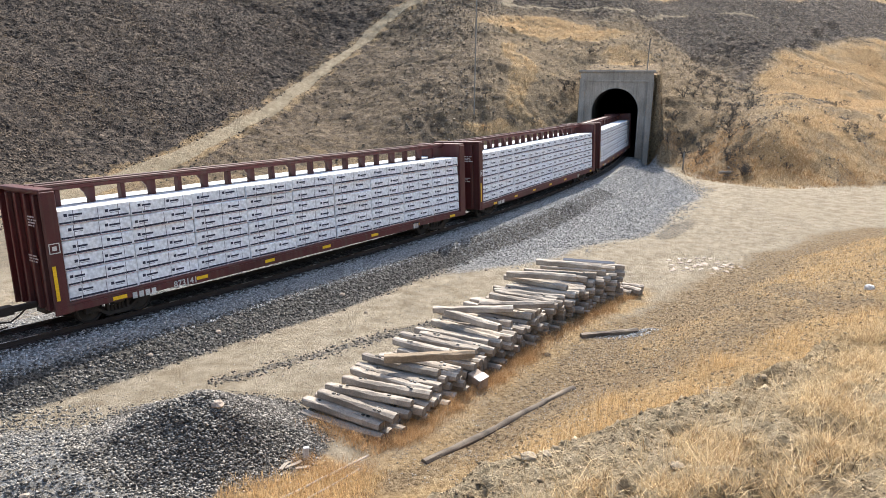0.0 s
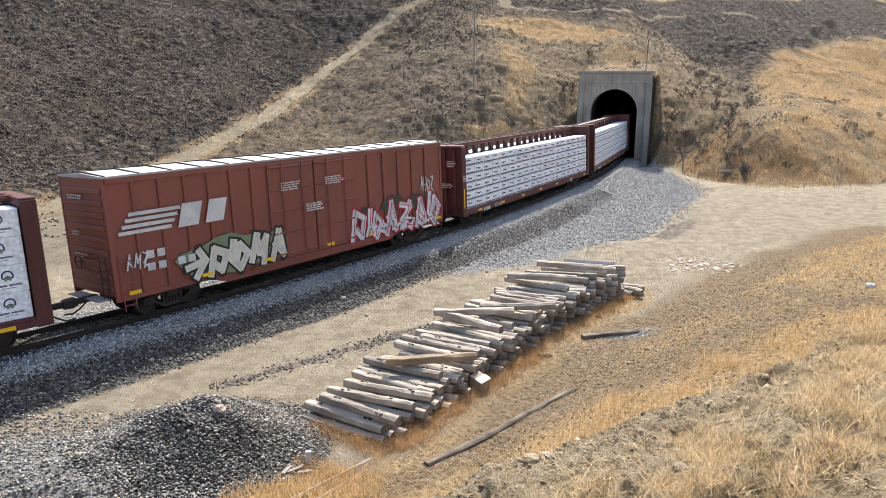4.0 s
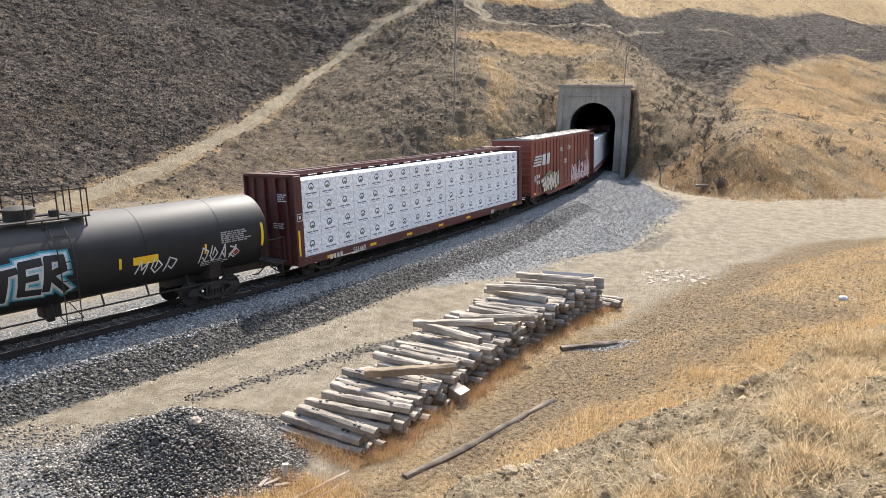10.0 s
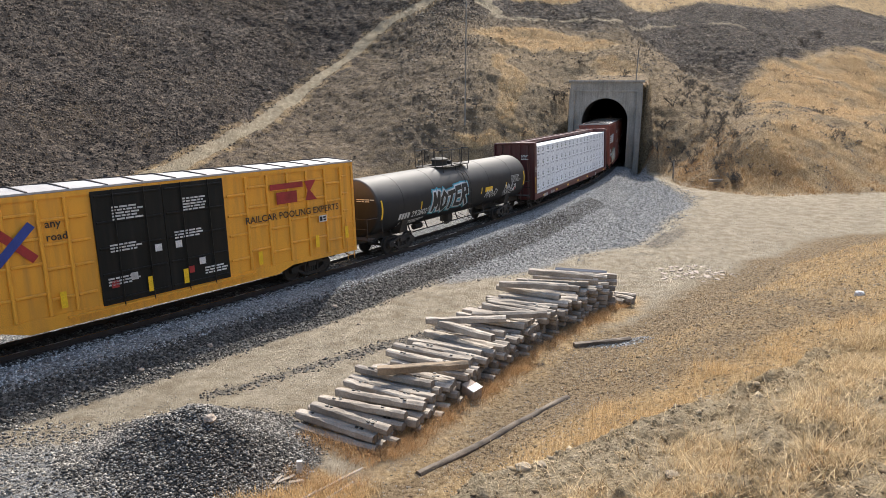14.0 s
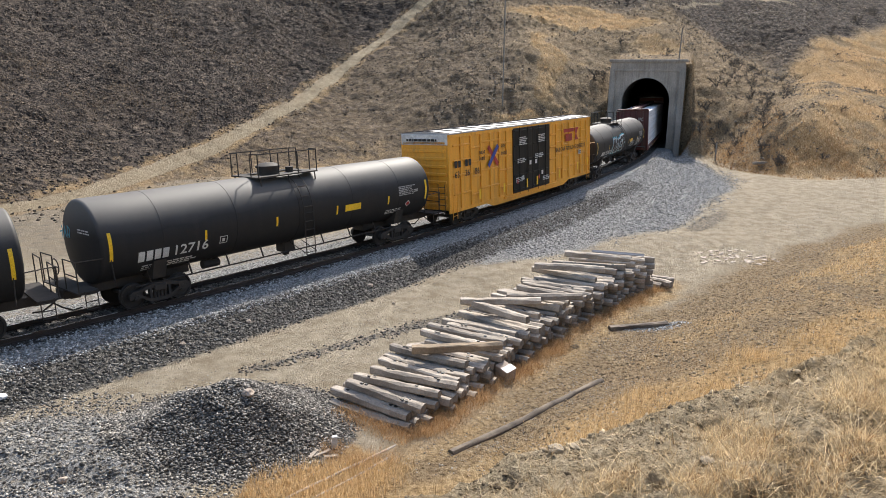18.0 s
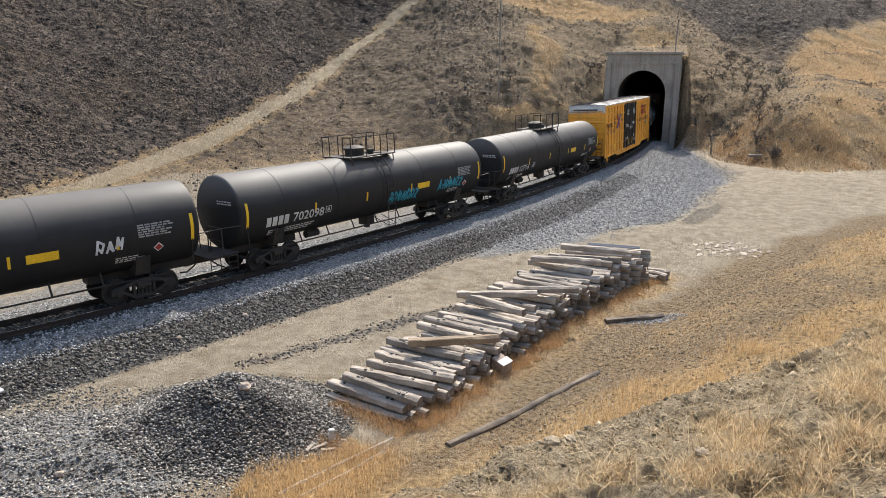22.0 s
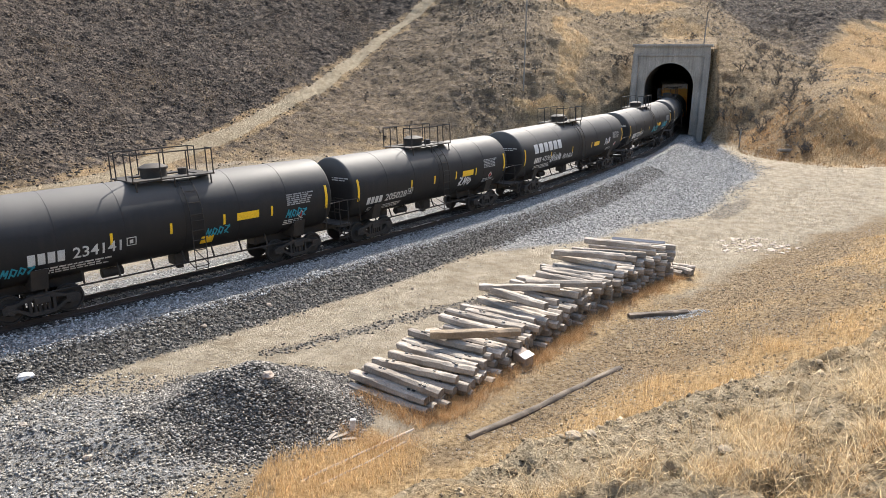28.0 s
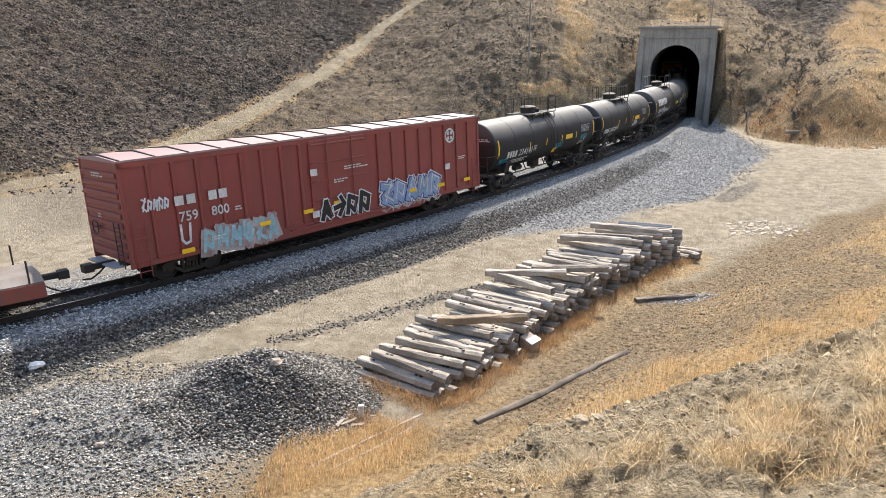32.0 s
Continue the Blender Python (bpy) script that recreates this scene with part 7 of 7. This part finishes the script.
across = Vector((axis.y, -axis.x, 0))
LAYER = 0.236


def lay_tie(d, up, turn, back, mesh, label="weathered grey railway tie in a long stack", roll=0.0, tip=0.0):
    """A tie whose near end lies d along the foot, back from it, at a height above the ground."""
    way = Vector((math.cos(radians(turn)), math.sin(radians(turn)), 0))
    p = foot_at(d) - way * (1.38 + back)
    t = tagged(new("old_tie", mesh), label, "railway tie", group="stack of old ties")
    low = min(floor_at(p.x, p.y), floor_at(*(p + way).xy), floor_at(*(p - way).xy))
    t.matrix_world = pose(p.x, p.y, low - 0.03 + up, roll, tip, turn)
    return t


def spikes(t, chance=0.9):
    for sx in (-0.86, -0.72, 0.70, 0.84):
        if rng.random() < chance:
            part("spike_hole", SPIKE, None, t, at=pose(sx + rng.uniform(-0.02, 0.02), rng.choice((-0.05, 0.05)) + rng.uniform(-0.02, 0.02), 0.232))


d, col = 0.14, 0
while d < length - 0.1:
    f = d / length
    tall = 2.2 + 2.4 * min(f / 0.55, 1) + 1.2 * max(0, f - 0.55) / 0.45
    heave = 0.9 * math.sin(col * 1.9) * math.sin(col * 0.53 + 1) + rng.uniform(-0.35, 0.35)
    layers = max(2, int(round(tall + 0.75 * heave)))
    slant = -33 + 6 * math.sin(f * 9) + 11 * f
    for layer in range(layers):
        top = layer >= layers - 1
        back = rng.uniform(-0.24, 0.26) + 0.04 * layer
        turn = slant + (rng.uniform(-7, 7) if top else rng.uniform(-5, 5))
        if not top and layer < layers - 2 and col % 2 and 3 < col:
            continue
        t = lay_tie(min(d + (0.13 if layer % 2 else 0), length), layer * LAYER, turn, back, rng.choice(TIES), roll=rng.uniform(-7, 7) if top else rng.uniform(-9, 9), tip=rng.uniform(-1.2, 1.2) if top else 0)
        if top and (f < 0.3 or rng.random() < 0.35):
            spikes(t)
    d += rng.uniform(0.28, 0.345)
    col += 1
# loose ones on top, thrown askew
for d, up, turn, back, mesh, label in ((4.25, 0.98, 8, -0.1, TIE_BROWN, "brown split railway tie lying across the stack"), (8.6, 1.30, 4, 0.9, TIES[2], "grey railway tie lying askew on the stack"), (9.0, 1.32, 2, -0.45, TIES[4], "grey railway tie lying askew on the stack"), (6.3, 1.2, -40, 0.1, TIES[1], "grey railway tie lying askew on the stack"), (12.4, 1.5, -12, 0.3, TIES[5], "grey railway tie lying askew on the stack"), (14.3, 1.6, -14, 0.1, TIES[3], "grey railway tie lying askew on the stack")):
    lay_tie(d, up, turn, back, mesh, label, roll=rng.uniform(-4, 4), tip=rng.uniform(-1, 1))
for i in range(6):
    p = B + axis * rng.uniform(-0.3, 0.5) + across * rng.uniform(-0.6, 0.35)
    t = tagged(new("old_tie", TIES[i]), "short broken tie end beside the stack", "railway tie", group="stack of old ties")
    t.matrix_world = pose(p.x, p.y, floor_at(p.x, p.y) + 0.02 + 0.12 * (i % 2), 0, rng.uniform(-3, 8), -24 + rng.uniform(-25, 25)) @ Matrix.Diagonal((0.36, 1, 1, 1))
# a ribbed sheet left on the far top of the stack
p = foot_at(15.2) - Vector((1.0, -0.45, 0))
sheet = slab([(-0.16 + 0.02 * k, 0.0 if k % 2 else 0.022) for k in range(17)] + [(0.16, -0.012), (-0.16, -0.012)], -1.1, 1.1)
sheet.transform(Matrix.Rotation(radians(90), 4, "Z"))
ob = tagged(new("ribbed_sheet", mesh_of("ribbed_sheet", sheet, M["galv"])), "narrow ribbed grey sheet lying on the tie stack", "sheet")
ob.matrix_world = pose(p.x, p.y, floor_at(p.x, p.y) + 1.62, 2, 0, -16)

# tangled weeds along the foot of the stack
xs, ys = [], []
for k in range(5000):
    f, d = rng.random() ** 0.9, abs(rng.gauss(0, 0.33))
    clump = 0.5 + 0.5 * math.sin(f * 31) * math.sin(f * 13 + 1)
    if rng.random() > 0.15 + 0.85 * clump:
        continue
    p = foot_at(length * f) + across * (0.05 + d)
    xs.append(p.x)
    ys.append(p.y)
for k in range(1500):
    p = A + across * rng.uniform(-2.3, 0.3) - axis * abs(rng.gauss(0.25, 0.25))
    xs.append(p.x)
    ys.append(p.y)
x, y = np.array(xs), np.array(ys)
n = len(x)
roots = []
for k in range(64):
    f = rng.random()
    p = foot_at(length * f) + across * (0.12 + abs(rng.gauss(0, 0.25)))
    roots.append((p.x, p.y, rng.uniform(0.5, 1.5)))
roots += [(-3.1, 15.0, 1.1), (-2.7, 14.8, 1.2), (-2.3, 14.75, 1.0), (-1.8, 14.9, 0.9), (-3.4, 15.3, 0.8)]
clumps("tangled_weed", roots, 190, 0.42, M["weed"], "bushy rust-brown tumbleweed clumps along the stack", 0.2)
blades("tangled_weed", x, y, nrng.uniform(0.12, 0.4, n), nrng.uniform(0.006, 0.012, n), nrng.uniform(0.3, 1.2, n), M["weed"], "tangled rust-brown weeds at the foot of the stack", "weeds")


# ---- shrubs ----
def shrub(seed, size, forks):
    rng = random.Random(seed)
    bm = bmesh.new()

    def grow(p, d, r, depth):
        q = p + d
        rod(bm, p, q, r, 4)
        if depth == 0:
            for _ in range(3):
                e = Vector((rng.gauss(0, 1), rng.gauss(0, 1), rng.gauss(0.5, 0.7))).normalized() * d.length * 0.9
                w = Vector((rng.gauss(0, 1), rng.gauss(0, 1), rng.gauss(0, 1))).normalized() * r * 1.6
                bm.faces.new((bm.verts.new(q - w), bm.verts.new(q + w), bm.verts.new(q + e)))
            return
        for _ in range(rng.choice((2, 3))):
            e = (d.normalized() + 0.75 * Vector((rng.gauss(0, 1), rng.gauss(0, 1), rng.gauss(0.15, 0.7)))).normalized() * d.length * rng.uniform(0.6, 0.85)
            grow(q, e, r * 0.65, depth - 1)
    for _ in range(forks):
        d = Vector((rng.gauss(0, 0.55), rng.gauss(0, 0.55), 1)).normalized() * size * 0.36
        grow(Vector((rng.gauss(0, 0.06), rng.gauss(0, 0.06), -0.05)), d, 0.03 * size, 3)
    return bm


SHRUBS = [mesh_of("burnt_shrub", shrub(i, 1.0, 3 + i % 3), M["bark"]) for i in range(5)]


def plant(x, y, size, me, label="leafless charred shrub on the burnt slope"):
    s = tagged(new("burnt_shrub", me), label, "shrub", group="charred shrubs")
    s.matrix_world = pose(x, y, floor_at(x, y), 0, 0, random.Random(int(x * 100 + y)).uniform(0, 360)) @ Matrix.Diagonal((size, size, size, 1))


for i, (x, y, size) in enumerate(((-6.2, 92.5, 2.4), (15.1, 87.5, 2.2), (-14.4, 79.6, 1.2), (-35.4, 76.5, 1.4), (25.9, 78.8, 2.4), (26.8, 76.5, 2.2), (28.8, 69.4, 2.6), (29.3, 66.2, 1.5), (43.4, 74.0, 2.0), (46.1, 115.4, 2.8), (-3.1, 114.5, 2.0), (8.3, 80.5, 1.8), (10.5, 81.0, 1.5), (26.5, 71.7, 1.7), (28.5, 74.7, 2.2), (5.1, 83, 1.9), (70.8, 129.9, 3.0), (66, 126, 2.6), (13.2, 84.0, 1.6), (16.5, 88.5, 1.8), (30.2, 72.5, 2.0), (31.5, 76.0, 2.3), (27.3, 82.0, 2.0), (33.4, 79.5, 1.8), (29.5, 85.5, 2.0), (34.0, 93.0, 2.0), (20.0, 96.5, 1.7), (25.0, 92.0, 1.6), (58, 118, 2.4), (38, 106, 2.0))):
    plant(x, y, size * 0.7, SHRUBS[i % 5])
rng = random.Random(5)
for i in range(46):
    x, y = rng.uniform(-48, 8), rng.uniform(58, 118)
    if float(chain_distance(np.array([x]), np.array([y]), FAR_TOE)[0]) > 3 and abs(float(chain_distance(np.array([x]), np.array([y]), TRAIL)[0])) > 2.5:
        plant(x, y, rng.uniform(0.6, 1.3), SHRUBS[i % 5], "low charred shrub on the burnt hillside")
for i in range(66):
    x, y = rng.uniform(24, 35.5), rng.uniform(66, 100)
    x += max(y - 78, 0) * 0.5 - 1.0
    if float(chain_distance(np.array([x]), np.array([y]), FAR_TOE)[0]) > 0.6:
        plant(x, y, rng.uniform(0.5, 1.15), SHRUBS[i % 5], "charred shrub on the cut slope by the tunnel")

for i in range(40):
    x, y = rng.uniform(30, 68), rng.uniform(68, 118)
    if float(chain_distance(np.array([x]), np.array([y]), FAR_TOE)[0]) > 2:
        plant(x, y, rng.uniform(0.4, 0.9), SHRUBS[i % 5], "small dry shrub in the golden grass")

# ---- poles, pipe, litter ----


def upright(name, label, category, x, y, z1, r, cross=False, lean=(0, 0)):
    z0 = floor_at(x, y) - 0.3
    ob = tagged(new(name), label, category)
    ob.matrix_world = pose(x, y, z0)
    h = z1 - z0
    part("shaft", merged(rods(r, [(0, 0, 0), (lean[0] * 0.5, lean[1] * 0.5, h * 0.5), (lean[0], lean[1], h)], n=8)), M["pole"], ob)
    part("cap", rods(r * 1.25, [(lean[0], lean[1], h - 0.02), (lean[0], lean[1], h + 0.05)], n=8), M["iron"], ob)
    return ob


upright("marker_pole", "thin weathered pole above the tunnel portal", "pole", 24.4, 84.4, 13.4, 0.07, lean=(0.1, 0))
upright("utility_pole", "slender grey utility pole on the hillside", "utility pole", 3.7, 80.6, 22.5, 0.07)
upright("fence_post", "short dark wooden post at the foot of the cut", "post", 25.7, 72.8, 1.4, 0.07)
ob = tagged(new("wooden_beam", mesh_of("wooden_beam", soft_box(-1.1, 1.1, -0.13, 0.13, 0, 0.24, 0.03), M["tie"])), "old squared timber lying on the slope", "timber")
ob.matrix_world = pose(28.4, 67.4, floor_at(28.4, 67.4), 0, 0, 12)


def lying(name, pts, r, mat, label, category):
    bm = bmesh.new()
    pts = [(a[0] + (b[0] - a[0]) * k / 6, a[1] + (b[1] - a[1]) * k / 6) for a, b in zip(pts[:-1], pts[1:]) for k in range(6)] + [pts[-1]]
    lows = np.convolve(np.pad([floor_at(x, y) for x, y in pts], 3, "edge"), np.ones(7) / 7, "valid")
    co = [(x, y, z + r * (-0.15 + 0.1 * math.sin(i * 0.9))) for i, ((x, y), z) in enumerate(zip(pts, lows))]
    wob = random.Random(int(pts[0][0] * 100))
    across_ = Vector((co[-1][1] - co[0][1], co[0][0] - co[-1][0], 0)).normalized()
    rings = []
    for p in co:
        k = r * wob.uniform(0.93, 1.05)
        rings.append([bm.verts.new(Vector(p) + (across_ * math.cos(i * math.tau / 12) + Vector((0, 0, math.sin(i * math.tau / 12)))) * k * wob.uniform(0.93, 1.07)) for i in range(12)])
    for p, q in zip(rings[:-1], rings[1:]):
        for i in range(12):
            bm.faces.new((p[i], p[(i + 1) % 12], q[(i + 1) % 12], q[i]))
    bm.faces.new(rings[0][::-1])
    bm.faces.new(rings[-1])
    bmesh.ops.recalc_face_normals(bm, faces=bm.faces[:])
    ob = tagged(new(name, mesh_of(name, bm, mat, True)), label, category)
    return ob


lying("rusty_pipe", [(-0.35, 15.15), (1.52, 16.86), (2.74, 18.0), (4.14, 19.37)], 0.115, M["pipe"], "rusty dirt-crusted pipe half buried in the slope", "pipe")
lying("wooden_pole", [(-4.0, 13.0), (-2.8, 14.4), (-1.75, 15.5)], 0.04, M["tie"], "long thin pale pole lying in the grass", "pole")
lying("wooden_pole", [(-3.5, 12.9), (-2.6, 14.0), (-1.9, 14.9)], 0.03, M["tie"], "long thin pale pole lying in the grass", "pole")
ob = tagged(new("log", mesh_of("log", worn_tie(77), M["pipe"])), "grey split log lying on gravel", "log")
ob.matrix_world = pose(6.35, 24.05, floor_at(6.35, 24.05) - 0.03, 0, -1, 14) @ Matrix.Diagonal((0.82, 1, 0.9, 1))


def lump(name, x, y, size, mat, label, category, seed, stretch=(1, 1, 0.7)):
    rng = random.Random(seed)
    bm = bmesh.new()
    bmesh.ops.create_icosphere(bm, subdivisions=2, radius=size)
    for v in bm.verts:
        v.co *= rng.uniform(0.78, 1.2)
        v.co = Vector((v.co.x * stretch[0], v.co.y * stretch[1], v.co.z * stretch[2]))
    ob = tagged(new(name, mesh_of(name, bm, mat)), label, category)
    ob.matrix_world = pose(x, y, floor_at(x, y) + size * stretch[2] * 0.5, 0, 0, rng.uniform(0, 360))
    return ob


lump("plastic_bag", -13.07, 16.95, 0.17, M["litter"], "crumpled white plastic bag on gravel", "litter", 1, (1.3, 0.8, 0.6))
lump("charred_stump", 9.6, 14.1, 0.12, M["bark"], "black charred stump at the edge of the bank", "stump", 3, (0.8, 0.8, 1.6))
lump("plastic_bag", 16.0, 24.4, 0.16, M["litter"], "crumpled white bag on the slope", "litter", 2, (1.2, 0.9, 0.8))
for i, (x, y, s_) in enumerate(((-4.15, 27.8, 0.12), (-7.94, 23.15, 0.1), (-9.53, 21.03, 0.1), (-5.55, 15.75, 0.15), (-11.2, 14.2, 0.1), (-9.0, 13.2, 0.1), (-3.0, 26.3, 0.07), (2.3, 33.0, 0.09), (-1.2, 30.8, 0.08))):
    lump("pale_stone", x, y, s_, M["brick"], "pale stone lying on the ground", "stone", 10 + i)
rng = random.Random(91)
for i in range(90):
    a, r = rng.uniform(0, math.tau), rng.random() ** 0.5
    lump("rubble_piece", 13.9 + 2.2 * r * math.cos(a) + 0.4 * r * math.sin(a) + rng.gauss(0, 0.3), 34.8 + 1.5 * r * math.sin(a) + 0.4 * r * math.cos(a) + rng.gauss(0, 0.3), rng.uniform(0.04, 0.13), M["brick"], "pale broken concrete in a flat rubble patch", "rubble", 100 + i, (1.4, 1, 0.22))
for i, (x, y, s_) in enumerate(((2.18, 5.6, 0.06), (2.7, 5.7, 0.05), (0.9, 6.15, 0.07), (1.1, 6.2, 0.05), (3.4, 7.7, 0.05))):
    lump("soil_clod", x, y, s_, M["clodmat"], "rough clod of dry pale soil", "soil clod", 60 + i, (1.3, 1, 0.6))
ob = tagged(new("cardboard_box", mesh_of("cardboard_box", soft_box(-0.2, 0.2, -0.26, 0.26, 0, 0.42, 0.02), M["cardboard"])), "faded carton leaning on the tie stack", "box")
ob.matrix_world = pose(1.2, 19.6, floor_at(1.2, 19.6), 12, -10, 40)
part("torn_flap", soft_box(-0.2, 0.2, -0.28, 0.0, 0.425, 0.44, 0.005), M["litter"], ob, "white torn flap")
ob = tagged(new("marker_stub", mesh_of("marker_stub", soft_box(-0.07, 0.07, -0.05, 0.05, -0.1, 0.34, 0.01), M["litter"])), "short white-painted stake by the stack", "stake")
ob.matrix_world = pose(-3.3, 15.35, floor_at(-3.3, 15.35), 3, 2, 15)
for i, (x, y, a, l) in enumerate(((-3.55, 15.05, 40, 0.5), (-3.75, 14.95, 75, 0.4), (-3.3, 14.95, 15, 0.35))):
    ob = tagged(new("broken_board", mesh_of("broken_board", soft_box(-l / 2, l / 2, -0.05, 0.05, 0, 0.03, 0.006), M["tie"])), "splintered pale board on the ground", "board")
    ob.matrix_world = pose(x, y, floor_at(x, y) + 0.01, 0, 0, a)


motions()
